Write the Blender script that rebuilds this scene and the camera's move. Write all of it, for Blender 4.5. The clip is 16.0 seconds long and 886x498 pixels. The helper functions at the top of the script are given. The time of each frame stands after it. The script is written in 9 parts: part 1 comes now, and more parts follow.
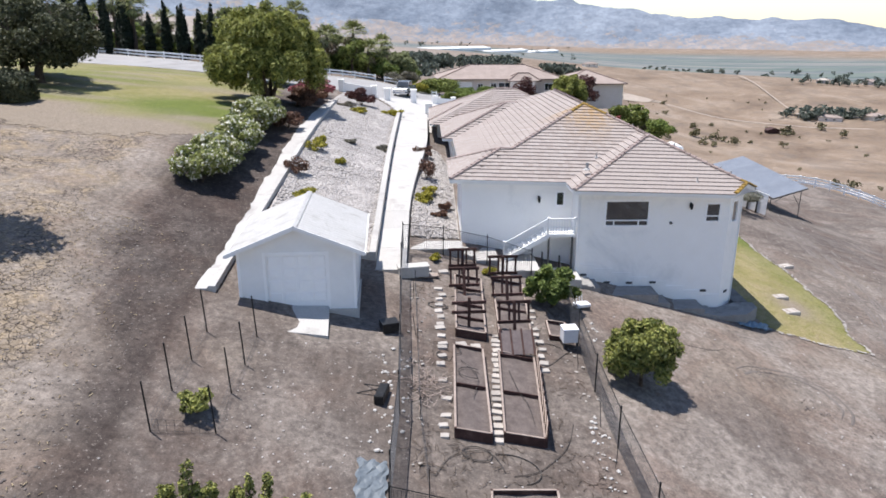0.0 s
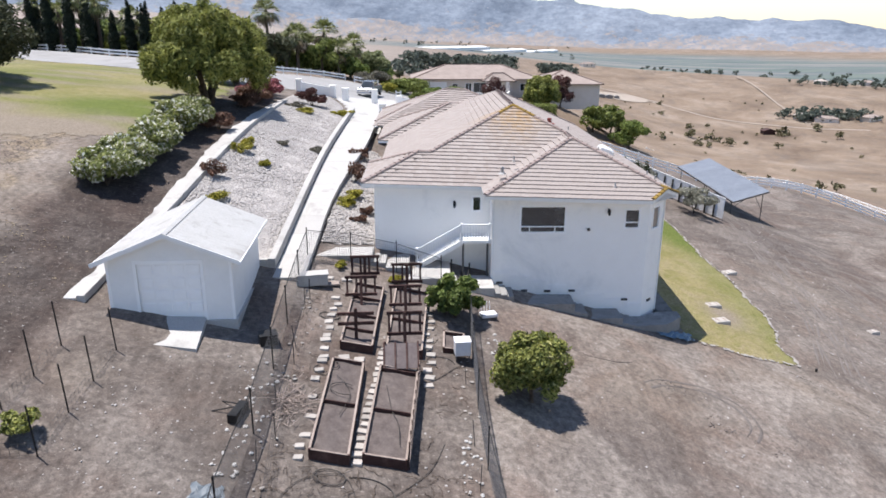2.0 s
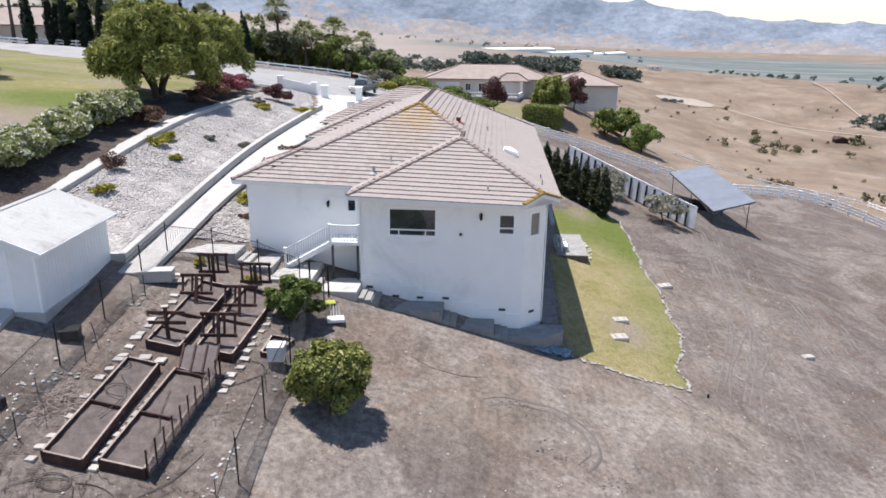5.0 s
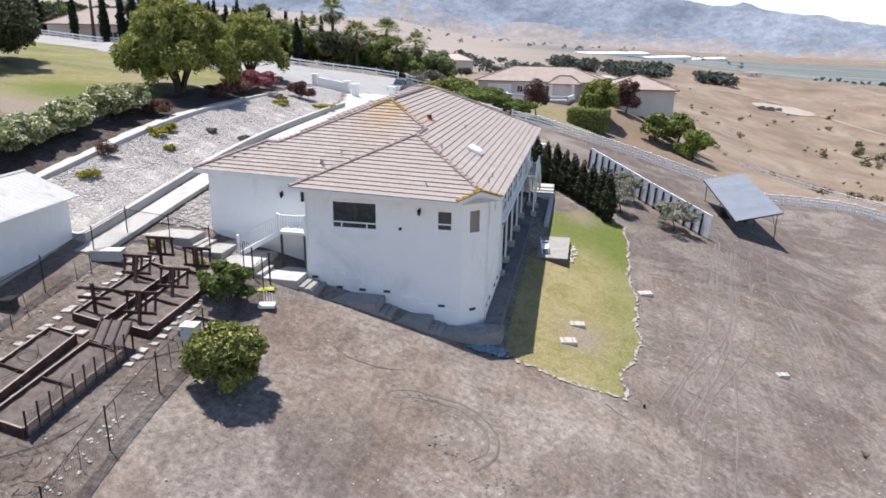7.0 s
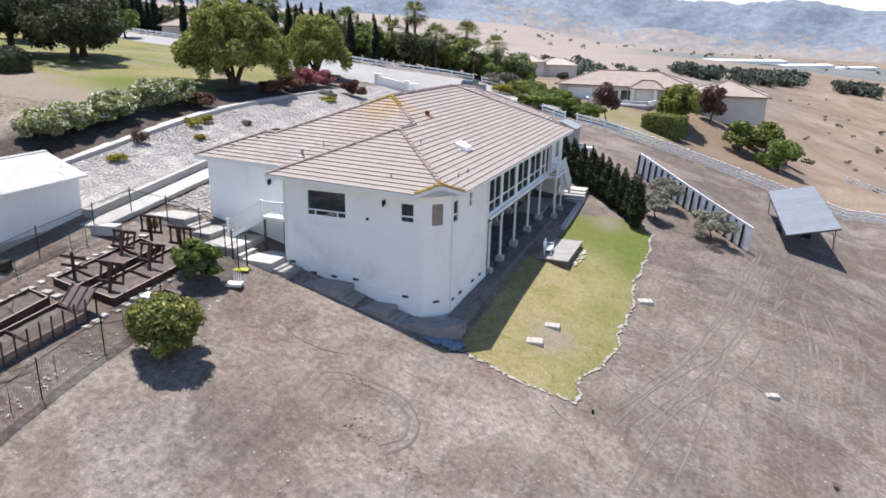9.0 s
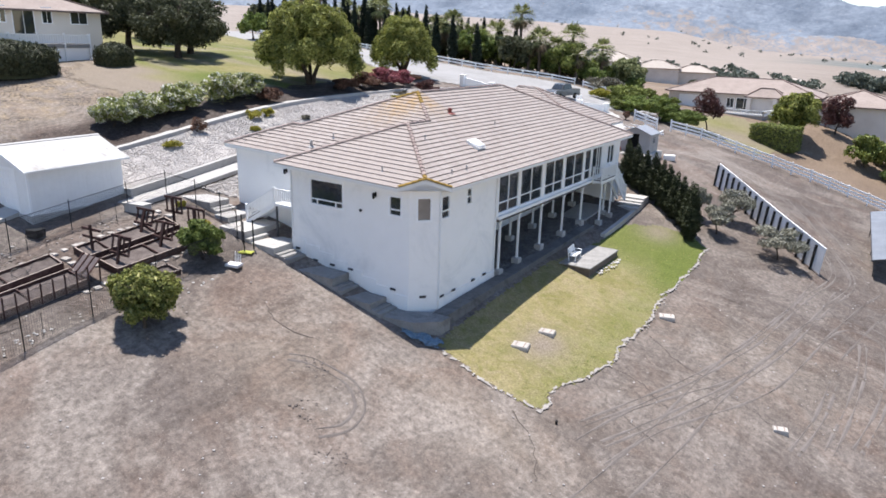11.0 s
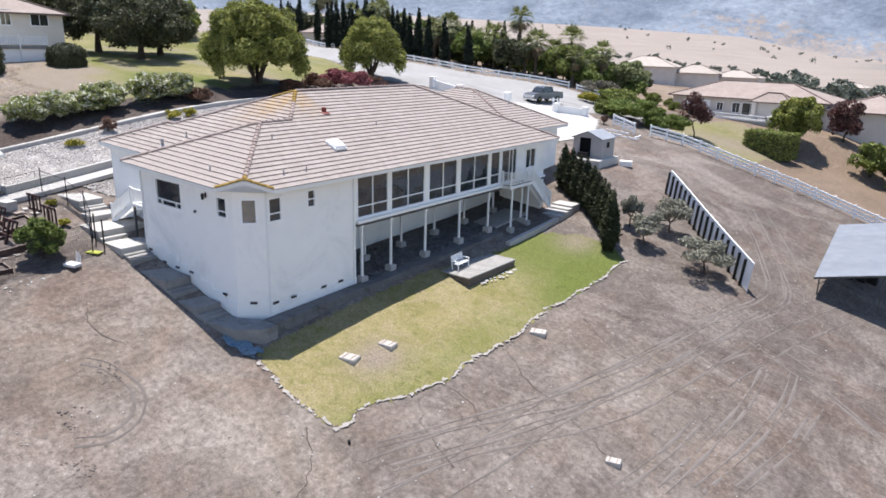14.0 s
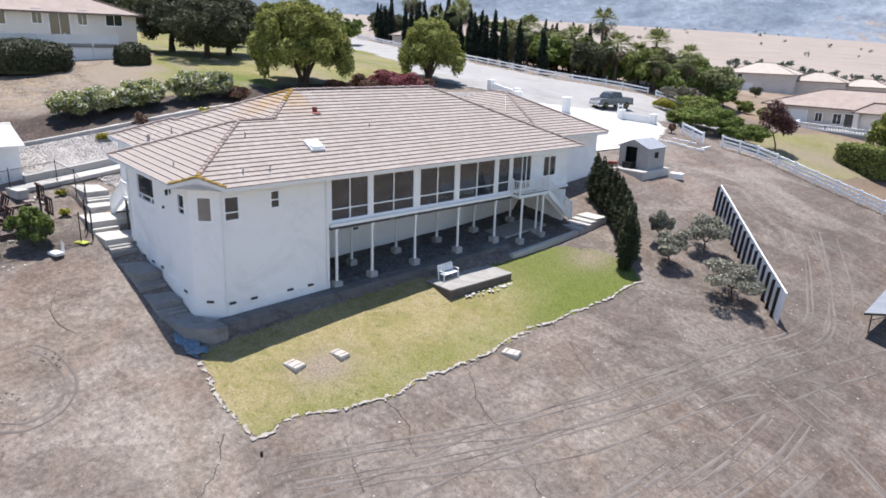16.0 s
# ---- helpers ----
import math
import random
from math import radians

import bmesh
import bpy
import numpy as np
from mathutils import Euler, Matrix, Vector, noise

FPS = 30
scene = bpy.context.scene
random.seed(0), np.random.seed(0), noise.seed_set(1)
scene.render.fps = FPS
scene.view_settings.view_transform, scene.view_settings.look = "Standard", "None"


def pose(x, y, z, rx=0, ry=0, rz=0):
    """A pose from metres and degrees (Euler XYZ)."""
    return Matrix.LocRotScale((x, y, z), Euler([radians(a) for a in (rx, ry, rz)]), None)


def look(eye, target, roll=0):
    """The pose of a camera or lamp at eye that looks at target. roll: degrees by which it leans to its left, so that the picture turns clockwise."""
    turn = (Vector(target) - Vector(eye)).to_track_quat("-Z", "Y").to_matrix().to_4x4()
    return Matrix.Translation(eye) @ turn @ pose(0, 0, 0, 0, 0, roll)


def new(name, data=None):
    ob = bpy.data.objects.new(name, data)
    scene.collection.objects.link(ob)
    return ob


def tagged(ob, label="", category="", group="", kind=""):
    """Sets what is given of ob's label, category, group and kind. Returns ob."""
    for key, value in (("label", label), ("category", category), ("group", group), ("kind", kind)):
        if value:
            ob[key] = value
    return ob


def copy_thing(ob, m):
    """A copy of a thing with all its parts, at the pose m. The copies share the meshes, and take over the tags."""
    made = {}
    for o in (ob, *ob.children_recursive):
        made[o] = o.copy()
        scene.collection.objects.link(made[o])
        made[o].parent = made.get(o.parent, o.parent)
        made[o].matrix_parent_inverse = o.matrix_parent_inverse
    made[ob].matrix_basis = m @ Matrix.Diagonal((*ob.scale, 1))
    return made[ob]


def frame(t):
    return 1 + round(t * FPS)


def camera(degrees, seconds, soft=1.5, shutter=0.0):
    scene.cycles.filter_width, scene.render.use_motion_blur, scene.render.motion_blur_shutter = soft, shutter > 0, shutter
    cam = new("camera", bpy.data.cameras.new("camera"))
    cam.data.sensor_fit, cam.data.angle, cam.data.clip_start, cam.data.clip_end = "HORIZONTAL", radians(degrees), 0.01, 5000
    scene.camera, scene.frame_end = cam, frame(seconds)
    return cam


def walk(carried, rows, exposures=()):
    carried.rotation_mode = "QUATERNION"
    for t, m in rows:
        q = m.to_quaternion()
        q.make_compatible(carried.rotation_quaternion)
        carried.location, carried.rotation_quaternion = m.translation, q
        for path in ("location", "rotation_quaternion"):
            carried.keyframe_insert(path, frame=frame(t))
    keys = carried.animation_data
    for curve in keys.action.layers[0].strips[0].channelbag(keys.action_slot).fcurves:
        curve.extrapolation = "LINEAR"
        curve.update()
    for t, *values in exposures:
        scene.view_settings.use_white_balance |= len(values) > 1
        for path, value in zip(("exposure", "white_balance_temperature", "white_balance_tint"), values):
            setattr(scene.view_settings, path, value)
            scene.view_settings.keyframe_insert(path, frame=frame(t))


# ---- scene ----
cam = camera(64.8, 16.0, soft=1.7)
METRES, EYE, TILT, LEAN, TURN = 66.0, 17.0, -17.5, 0.0, -1.3
ROWS = [
    (0.0, 0.0, 0.0, 0.0, -0.0, 0.0, -0.0),
    (0.5, 0.0172, 0.0041, 0.0017, -0.06, -0.01, -0.03),
    (1.0, 0.0368, 0.0092, 0.0031, -0.07, -0.06, -0.05),
    (1.5, 0.0589, 0.0158, 0.0043, -0.12, -0.03, -0.09),
    (2.0, 0.0833, 0.023, 0.0068, 0.0, -0.04, -0.21),
    (2.5, 0.1099, 0.0305, 0.0091, 0.0, -0.06, -0.24),
    (3.0, 0.1372, 0.0382, 0.011, 0.05, -0.05, -0.32),
    (3.5, 0.1652, 0.0447, 0.0111, 1.14, -0.03, -0.74),
    (4.0, 0.1954, 0.0498, 0.0119, 2.37, -0.05, -1.2),
    (6.5, 0.3518, 0.068, 0.0122, 10.28, -0.14, -4.12),
    (7.0, 0.3848, 0.0721, 0.013, 12.15, -0.25, -4.77),
    (7.5, 0.4172, 0.0774, 0.0133, 14.04, -0.33, -5.39),
    (8.0, 0.4497, 0.0837, 0.0144, 16.24, -0.49, -6.16),
    (8.5, 0.4825, 0.0919, 0.0148, 18.77, -0.65, -6.97),
    (9.0, 0.5154, 0.1017, 0.0168, 21.51, -0.88, -7.83),
    (9.5, 0.5471, 0.1138, 0.0192, 24.31, -1.18, -8.72),
    (12.0, 0.6827, 0.208, 0.041, 35.65, -2.61, -11.93),
    (12.5, 0.7054, 0.2317, 0.0476, 35.69, -2.54, -11.9),
    (13.0, 0.728, 0.2557, 0.0553, 36.05, -2.56, -11.94),
    (13.5, 0.7502, 0.2809, 0.0628, 36.67, -2.67, -12.08),
    (14.0, 0.7715, 0.307, 0.0702, 37.94, -2.88, -12.42),
    (14.5, 0.7911, 0.3338, 0.0777, 39.76, -3.19, -12.88),
    (15.0, 0.8087, 0.3611, 0.0854, 42.13, -3.64, -13.53),
    (15.5, 0.825, 0.3894, 0.0943, 44.79, -4.2, -14.21),
    (16.0, 0.8407, 0.4185, 0.1036, 47.53, -4.8, -14.89),
]
walk(cam, [(t, pose(0, 0, EYE, TILT, LEAN, TURN) @ pose(METRES * x, METRES * y, METRES * z, 90 + pitch, roll, yaw)) for t, x, y, z, yaw, pitch, roll in ROWS],
     exposures=[(0.0, 0.93, 6520, 12), (3.5, 0.94, 6520, 12), (7.5, 1.0, 6600, 12), (12.0, 1.07, 6540, 12), (16.0, 1.07, 6560, 12)])

# world and sun: a high summer sun, ahead and to the left of the first view
SHADE = Vector((0.26, -0.14, -1.0)).normalized()
world = bpy.data.worlds.new("world")
scene.world = world
world.use_nodes = True
wn = world.node_tree
sky = wn.nodes.new("ShaderNodeTexSky")
sky.sky_type = "NISHITA"
sky.sun_disc = False
sky.sun_elevation = math.asin(-SHADE.z)
sky.sun_rotation = math.atan2(-SHADE.x, -SHADE.y)
sky.air_density, sky.dust_density, sky.ozone_density = 1.0, 0.15, 2.0
wn.nodes["Background"].inputs["Strength"].default_value = 0.095
tone = wn.nodes.new("ShaderNodeMix")
tone.data_type, tone.blend_type = "RGBA", "MULTIPLY"
tone.inputs[0].default_value = 1.0
tone.inputs[7].default_value = (0.97, 0.955, 0.97, 1)
wn.links.new(sky.outputs[0], tone.inputs[6])
wn.links.new(tone.outputs[2], wn.nodes["Background"].inputs["Color"])
sun_data = bpy.data.lights.new("sun", "SUN")
sun_data.energy, sun_data.angle, sun_data.color = 3.85, radians(0.55), (1.0, 0.965, 0.92)
sun = new("sun", sun_data)
sun.matrix_world = look((0, 0, 60), Vector((0, 0, 60)) + SHADE)


# ---- materials ----
EARTHEN, LEAFY = 0.66, 0.76  # darkens earth, stone and timber, and leaves, so shaded white walls look brighter


def noise_node(nt, vec, scale, detail=5.0, rough=0.6, distortion=0.0):
    n = nt.nodes.new("ShaderNodeTexNoise")
    n.inputs["Scale"].default_value = scale
    n.inputs["Detail"].default_value = detail
    n.inputs["Roughness"].default_value = rough
    n.inputs["Distortion"].default_value = distortion
    nt.links.new(vec, n.inputs["Vector"])
    return n.outputs["Fac"]


def ramp_node(nt, fac, stops):
    n = nt.nodes.new("ShaderNodeValToRGB")
    e = n.color_ramp.elements
    while len(e) < len(stops):
        e.new(0.5)
    for el, (p, c) in zip(e, stops):
        el.position = p
        el.color = (*c, 1) if len(c) == 3 else c
    nt.links.new(fac, n.inputs["Fac"])
    return n.outputs["Color"]


def mix_node(nt, fac, a, b, mode="MIX"):
    n = nt.nodes.new("ShaderNodeMix")
    n.data_type, n.blend_type = "RGBA", mode
    for sock, v in ((0, fac), (6, a), (7, b)):
        if isinstance(v, (int, float)):
            n.inputs[sock].default_value = v
        elif isinstance(v, tuple):
            n.inputs[sock].default_value = (*v, 1)
        else:
            nt.links.new(v, n.inputs[sock])
    return n.outputs[2]


def start(name, rough=0.8, metal=0.0, spec=0.3):
    m = bpy.data.materials.new(name)
    m.use_nodes = True
    nt = m.node_tree
    b = nt.nodes["Principled BSDF"]
    b.inputs["Roughness"].default_value = rough
    b.inputs["Metallic"].default_value = metal
    b.inputs["Specular IOR Level"].default_value = spec
    tc = nt.nodes.new("ShaderNodeTexCoord")
    return m, nt, b, tc.outputs["Object"]


def bump_node(nt, b, height, strength, distance):
    n = nt.nodes.new("ShaderNodeBump")
    n.inputs["Strength"].default_value = strength
    n.inputs["Distance"].default_value = distance
    nt.links.new(height, n.inputs["Height"])
    nt.links.new(n.outputs[0], b.inputs["Normal"])


def surface(name, dark, light, scale=3.0, rough=0.8, metal=0.0, spec=0.3, grain=40.0, bump=0.25, dist=0.01, vary=0.25, wear=None, wear_scale=0.6, island=0.0):
    """A worn surface: two scales of mottling between two colours, a change from piece to piece, fine relief and, if given, stains."""
    if max(light) < 0.66 and not metal:
        dark, light, wear = ([EARTHEN * c for c in k] if k else k for k in (dark, light, wear))
        wear = tuple(wear) if wear else None
    m, nt, b, vec = start(name, rough, metal, spec)
    big = noise_node(nt, vec, scale, 6, 0.65)
    small = noise_node(nt, vec, grain, 3, 0.6)
    col = ramp_node(nt, big, [(0.3, dark), (0.7, light)])
    col = mix_node(nt, 0.35, col, ramp_node(nt, small, [(0.25, (0.35, 0.35, 0.35)), (0.75, (0.75, 0.75, 0.75))]), "OVERLAY")
    if wear:
        w = noise_node(nt, vec, wear_scale, 7, 0.7, 0.6)
        col = mix_node(nt, ramp_node(nt, w, [(0.52, (0, 0, 0)), (0.66, (1, 1, 1))]), col, wear)
    if vary:
        info = nt.nodes.new("ShaderNodeObjectInfo")
        col = mix_node(nt, vary, col, ramp_node(nt, info.outputs["Random"], [(0.0, (0.25, 0.25, 0.25)), (1.0, (0.75, 0.75, 0.75))]), "OVERLAY")
    if island:
        geo = nt.nodes.new("ShaderNodeNewGeometry")
        col = mix_node(nt, island, col, ramp_node(nt, geo.outputs["Random Per Island"], [(0.0, (0.38, 0.37, 0.37)), (0.6, (0.52, 0.5, 0.49)), (1.0, (0.72, 0.69, 0.67))]), "OVERLAY")
    nt.links.new(col, b.inputs["Base Color"])
    bump_node(nt, b, small, bump, dist)
    return m


def foliage(name, dark, light, tip=None, scale=0.7, trans=0.25, tip_at=0.93):
    """Leaves: each clump of the mesh takes its own tone between two greens, and some light comes through."""
    dark, light = [LEAFY * c for c in dark], [LEAFY * c for c in light]
    tip = [LEAFY * c for c in tip] if tip and max(tip) < 0.6 else tip
    m, nt, b, vec = start(name, 0.6, 0.0, 0.25)
    geo = nt.nodes.new("ShaderNodeNewGeometry")
    stops = [(0.0, dark), (0.7, light)] + ([(tip_at - 0.02, light), (tip_at, tip)] if tip else [])
    col = ramp_node(nt, geo.outputs["Random Per Island"], stops)
    big = noise_node(nt, vec, scale, 3, 0.5)
    col = mix_node(nt, 0.5, col, ramp_node(nt, big, [(0.3, (0.3, 0.32, 0.3)), (0.7, (0.7, 0.68, 0.62))]), "OVERLAY")
    info = nt.nodes.new("ShaderNodeObjectInfo")
    col = mix_node(nt, 0.25, col, ramp_node(nt, info.outputs["Random"], [(0.0, (0.35, 0.35, 0.35)), (1.0, (0.65, 0.65, 0.6))]), "OVERLAY")
    nt.links.new(col, b.inputs["Base Color"])
    tr = nt.nodes.new("ShaderNodeBsdfTranslucent")
    nt.links.new(col, tr.inputs["Color"])
    mixs = nt.nodes.new("ShaderNodeMixShader")
    mixs.inputs[0].default_value = trans
    out = nt.nodes["Material Output"]
    nt.links.new(b.outputs[0], mixs.inputs[1])
    nt.links.new(tr.outputs[0], mixs.inputs[2])
    nt.links.new(mixs.outputs[0], out.inputs["Surface"])
    return m


def glass(name, tint, rough=0.03):
    m, nt, b, vec = start(name, rough, 0.0, 0.45)
    b.inputs["IOR"].default_value = 1.8
    n = noise_node(nt, vec, 0.8, 2)
    nt.links.new(ramp_node(nt, n, [(0.3, tuple(0.6 * c for c in tint)), (0.7, tint)]), b.inputs["Base Color"])
    return m


def window_glass(name, through_tint):
    """Dark glazing: a little of the dim room shows, and the sky and hills gleam faintly on it."""
    m, nt, b, vec = start(name, 0.3, 0.0, 0.0)
    n = noise_node(nt, vec, 1.3, 3)
    nt.links.new(ramp_node(nt, n, [(0.3, (0.02, 0.026, 0.032)), (0.7, (0.06, 0.07, 0.08))]), b.inputs["Base Color"])
    clear = nt.nodes.new("ShaderNodeBsdfTransparent")
    clear.inputs[0].default_value = (*through_tint, 1)
    body = nt.nodes.new("ShaderNodeMixShader")
    body.inputs[0].default_value = 0.12
    nt.links.new(b.outputs[0], body.inputs[1])
    nt.links.new(clear.outputs[0], body.inputs[2])
    gleam = nt.nodes.new("ShaderNodeBsdfGlossy")
    gleam.inputs["Roughness"].default_value = 0.03
    top = nt.nodes.new("ShaderNodeMixShader")
    top.inputs[0].default_value = 0.09
    nt.links.new(body.outputs[0], top.inputs[1])
    nt.links.new(gleam.outputs[0], top.inputs[2])
    nt.links.new(top.outputs[0], nt.nodes["Material Output"].inputs["Surface"])
    return m


STUCCO = surface("white_stucco", (0.875, 0.86, 0.835), (0.92, 0.905, 0.88), 0.5, 0.9, grain=25, bump=0.3, dist=0.008, vary=0, wear=(0.79, 0.785, 0.77), wear_scale=0.25)
WHITE = surface("white_paint", (0.79, 0.79, 0.78), (0.85, 0.85, 0.84), 1.5, 0.55, grain=60, bump=0.08, dist=0.003, vary=0.1)
VINYL = surface("white_vinyl", (0.88, 0.88, 0.88), (0.93, 0.93, 0.92), 2.0, 0.4, grain=30, bump=0.05, dist=0.003, vary=0.05)
CREAM = surface("cream_stucco", (0.66, 0.60, 0.52), (0.74, 0.68, 0.60), 0.4, 0.9, grain=20, vary=0.15)
TAUPE = surface("taupe_stucco", (0.58, 0.52, 0.47), (0.68, 0.62, 0.57), 0.4, 0.9, grain=20, vary=0.15)
CONCRETE = surface("pale_concrete", (0.57, 0.55, 0.525), (0.65, 0.63, 0.60), 0.5, 0.9, grain=14, vary=0.12, wear=(0.49, 0.47, 0.445), wear_scale=0.5)
GREYCON = surface("grey_concrete", (0.30, 0.29, 0.28), (0.46, 0.45, 0.43), 0.7, 0.9, grain=16, vary=0.1, wear=(0.26, 0.25, 0.24), wear_scale=0.7)
ASPHALT = surface("bleached_road", (0.38, 0.372, 0.365), (0.46, 0.452, 0.445), 0.25, 0.9, grain=10, vary=0, wear=(0.34, 0.333, 0.325), wear_scale=0.15)
BEDWOOD = surface("dark_red_timber", (0.055, 0.026, 0.022), (0.12, 0.06, 0.05), 2.5, 0.75, grain=30, vary=0.35, wear=(0.17, 0.10, 0.085), wear_scale=2.0)
PALEWOOD = surface("weathered_timber", (0.32, 0.25, 0.21), (0.5, 0.41, 0.36), 2.5, 0.8, grain=30, vary=0.3)
OLDBOARD = surface("dark_weathered_board", (0.13, 0.10, 0.098), (0.22, 0.178, 0.172), 3.0, 0.6, grain=22, vary=0.2)
BLACKMETAL = surface("black_metal", (0.012, 0.012, 0.013), (0.03, 0.03, 0.03), 5, 0.5, 0.4, grain=40, vary=0.1)
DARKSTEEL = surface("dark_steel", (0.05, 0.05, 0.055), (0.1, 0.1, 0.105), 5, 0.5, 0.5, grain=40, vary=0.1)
SOIL = surface("bed_soil", (0.125, 0.10, 0.092), (0.235, 0.195, 0.178), 2.2, 0.95, grain=18, bump=0.8, dist=0.04, vary=0.15)
STONE = surface("pale_stepping_stone", (0.42, 0.38, 0.35), (0.62, 0.58, 0.53), 3.0, 0.9, grain=18, vary=0.4)
ROCK = surface("river_rock", (0.44, 0.415, 0.395), (0.60, 0.57, 0.545), 1.2, 0.9, grain=9, bump=0.5, dist=0.03, vary=0.0, island=0.3)
DECKING = surface("grey_deck_board", (0.16, 0.15, 0.14), (0.27, 0.255, 0.24), 3, 0.8, grain=30, vary=0.3)
PLATFORM_SIDE = surface("dark_platform_side", (0.13, 0.105, 0.09), (0.24, 0.2, 0.175), 2.0, 0.9, grain=14, vary=0.1)
# darker copy of the river rock: shade under the sun room put into it
SHADEROCK = surface("shaded_river_rock", (0.15, 0.145, 0.14), (0.28, 0.27, 0.26), 1.6, 0.9, grain=8, vary=0.0, island=0.6)
BARK = surface("bark", (0.06, 0.045, 0.035), (0.17, 0.13, 0.10), 4, 0.9, grain=14, bump=0.8, dist=0.03, vary=0.2)
PALMBARK = surface("palm_bark", (0.12, 0.09, 0.07), (0.24, 0.19, 0.15), 3, 0.9, grain=9, bump=0.9, dist=0.05, vary=0.2)
ROOFMETAL = surface("white_metal_roofing", (0.59, 0.575, 0.55), (0.655, 0.645, 0.625), 0.8, 0.5, 0.0, 0.3, grain=12, bump=0.05, vary=0.06, wear=(0.45, 0.425, 0.39), wear_scale=0.6)
TIN = surface("galvanised_roof", (0.21, 0.24, 0.29), (0.28, 0.31, 0.36), 0.9, 0.55, 0.0, 0.3, grain=15, bump=0.05, vary=0.12)
WHITETIN = surface("white_corrugated_sheet", (0.62, 0.63, 0.66), (0.78, 0.78, 0.79), 0.9, 0.5, 0.0, 0.4, grain=15, bump=0.05, vary=0.15)
PLASTIC = surface("grey_resin", (0.48, 0.46, 0.45), (0.56, 0.545, 0.53), 1.5, 0.6, grain=25, vary=0.05)
PLASTICROOF = surface("blue_grey_resin", (0.34, 0.36, 0.40), (0.44, 0.46, 0.5), 1.5, 0.5, grain=25, vary=0.05)
# near-black for unlit places: the darkness is put into the colour
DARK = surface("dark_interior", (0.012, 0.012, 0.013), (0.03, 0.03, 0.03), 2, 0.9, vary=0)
RUBBER = surface("black_rubber", (0.012, 0.012, 0.012), (0.025, 0.025, 0.025), 6, 0.8, vary=0)
CARPAINT = surface("grey_car_paint", (0.13, 0.14, 0.155), (0.17, 0.18, 0.2), 2, 0.25, 0.25, 0.6, grain=80, bump=0.01, vary=0)
CHROME = surface("chrome", (0.55, 0.56, 0.57), (0.7, 0.7, 0.7), 3, 0.15, 1.0, 0.5, vary=0)
REDPAINT = surface("faded_red_paint", (0.25, 0.05, 0.04), (0.36, 0.09, 0.07), 3, 0.6, vary=0.1)
PANE = glass("dark_window_glass", (0.036, 0.042, 0.046))
CLEARPANE = window_glass("clear_window_glass", (0.62, 0.66, 0.68))
PALEPANE = glass("blind_behind_glass", (0.30, 0.27, 0.24), 0.12)
YELLOW = surface("lime_green_plastic", (0.42, 0.45, 0.06), (0.55, 0.58, 0.12), 3, 0.5, vary=0.1)
HOSE = surface("hose_rubber", (0.06, 0.05, 0.045), (0.11, 0.1, 0.09), 5, 0.6, vary=0.2)
BLUEPLASTIC = surface("blue_grey_plastic_sheet", (0.14, 0.17, 0.20), (0.25, 0.285, 0.31), 2, 0.4, vary=0.1)

LEAF_OAK = foliage("oak_leaves", (0.05, 0.058, 0.03), (0.135, 0.145, 0.085))
LEAF_PEPPER = foliage("pepper_tree_leaves", (0.06, 0.085, 0.018), (0.46, 0.48, 0.13), (0.58, 0.57, 0.2), trans=0.24)
LEAF_CITRUS = foliage("citrus_leaves", (0.045, 0.065, 0.016), (0.37, 0.385, 0.11), (0.56, 0.52, 0.22), trans=0.22, tip_at=0.93)
LEAF_BUSH = foliage("bright_bush_leaves", (0.06, 0.10, 0.025), (0.29, 0.36, 0.10), trans=0.3)
LEAF_OLEANDER = foliage("oleander_leaves_and_blossom", (0.12, 0.15, 0.05), (0.52, 0.55, 0.22), (0.92, 0.89, 0.84), trans=0.38, tip_at=0.82)
LEAF_WILLOW = foliage("weeping_willow_leaves", (0.12, 0.145, 0.055), (0.42, 0.45, 0.24), trans=0.3)
LEAF_CONIFER = foliage("conifer_needles", (0.02, 0.028, 0.014), (0.075, 0.088, 0.042), trans=0.2)
LEAF_CYPRESS = foliage("cypress_needles", (0.010, 0.018, 0.012), (0.03, 0.045, 0.028), trans=0.1)
LEAF_OLIVE = foliage("olive_leaves", (0.2, 0.195, 0.155), (0.42, 0.41, 0.345), trans=0.2)
LEAF_SCRUB = foliage("dry_scrub_leaves", (0.085, 0.08, 0.045), (0.25, 0.225, 0.13), trans=0.2)
# far greens made paler and bluer: distance haze put into the colour
FAR_LEAF = foliage("hazed_tree_leaves", (0.085, 0.105, 0.09), (0.16, 0.185, 0.155), trans=0.2)
LEAF_PALM = foliage("palm_fronds", (0.05, 0.065, 0.02), (0.30, 0.33, 0.13), (0.5, 0.48, 0.24), trans=0.2)
LEAF_HEDGE = foliage("hedge_leaves", (0.08, 0.11, 0.03), (0.31, 0.35, 0.10), trans=0.3)
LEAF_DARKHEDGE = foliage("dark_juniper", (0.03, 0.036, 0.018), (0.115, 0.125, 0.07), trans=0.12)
LEAF_RED = foliage("bougainvillea_blossom", (0.15, 0.06, 0.055), (0.48, 0.15, 0.19), (0.62, 0.30, 0.33), trans=0.2)
LEAF_RUST = foliage("rust_shrub_leaves", (0.09, 0.05, 0.04), (0.26, 0.145, 0.105), trans=0.2)
LEAF_YELLOW = foliage("yellow_green_shrub", (0.2, 0.2, 0.03), (0.56, 0.5, 0.09), trans=0.25)
LEAF_SAGE = foliage("grey_sage", (0.12, 0.11, 0.09), (0.27, 0.25, 0.2), trans=0.2)
LEAF_PLUM = foliage("purple_leaf_plum", (0.05, 0.025, 0.028), (0.17, 0.075, 0.07), trans=0.2)
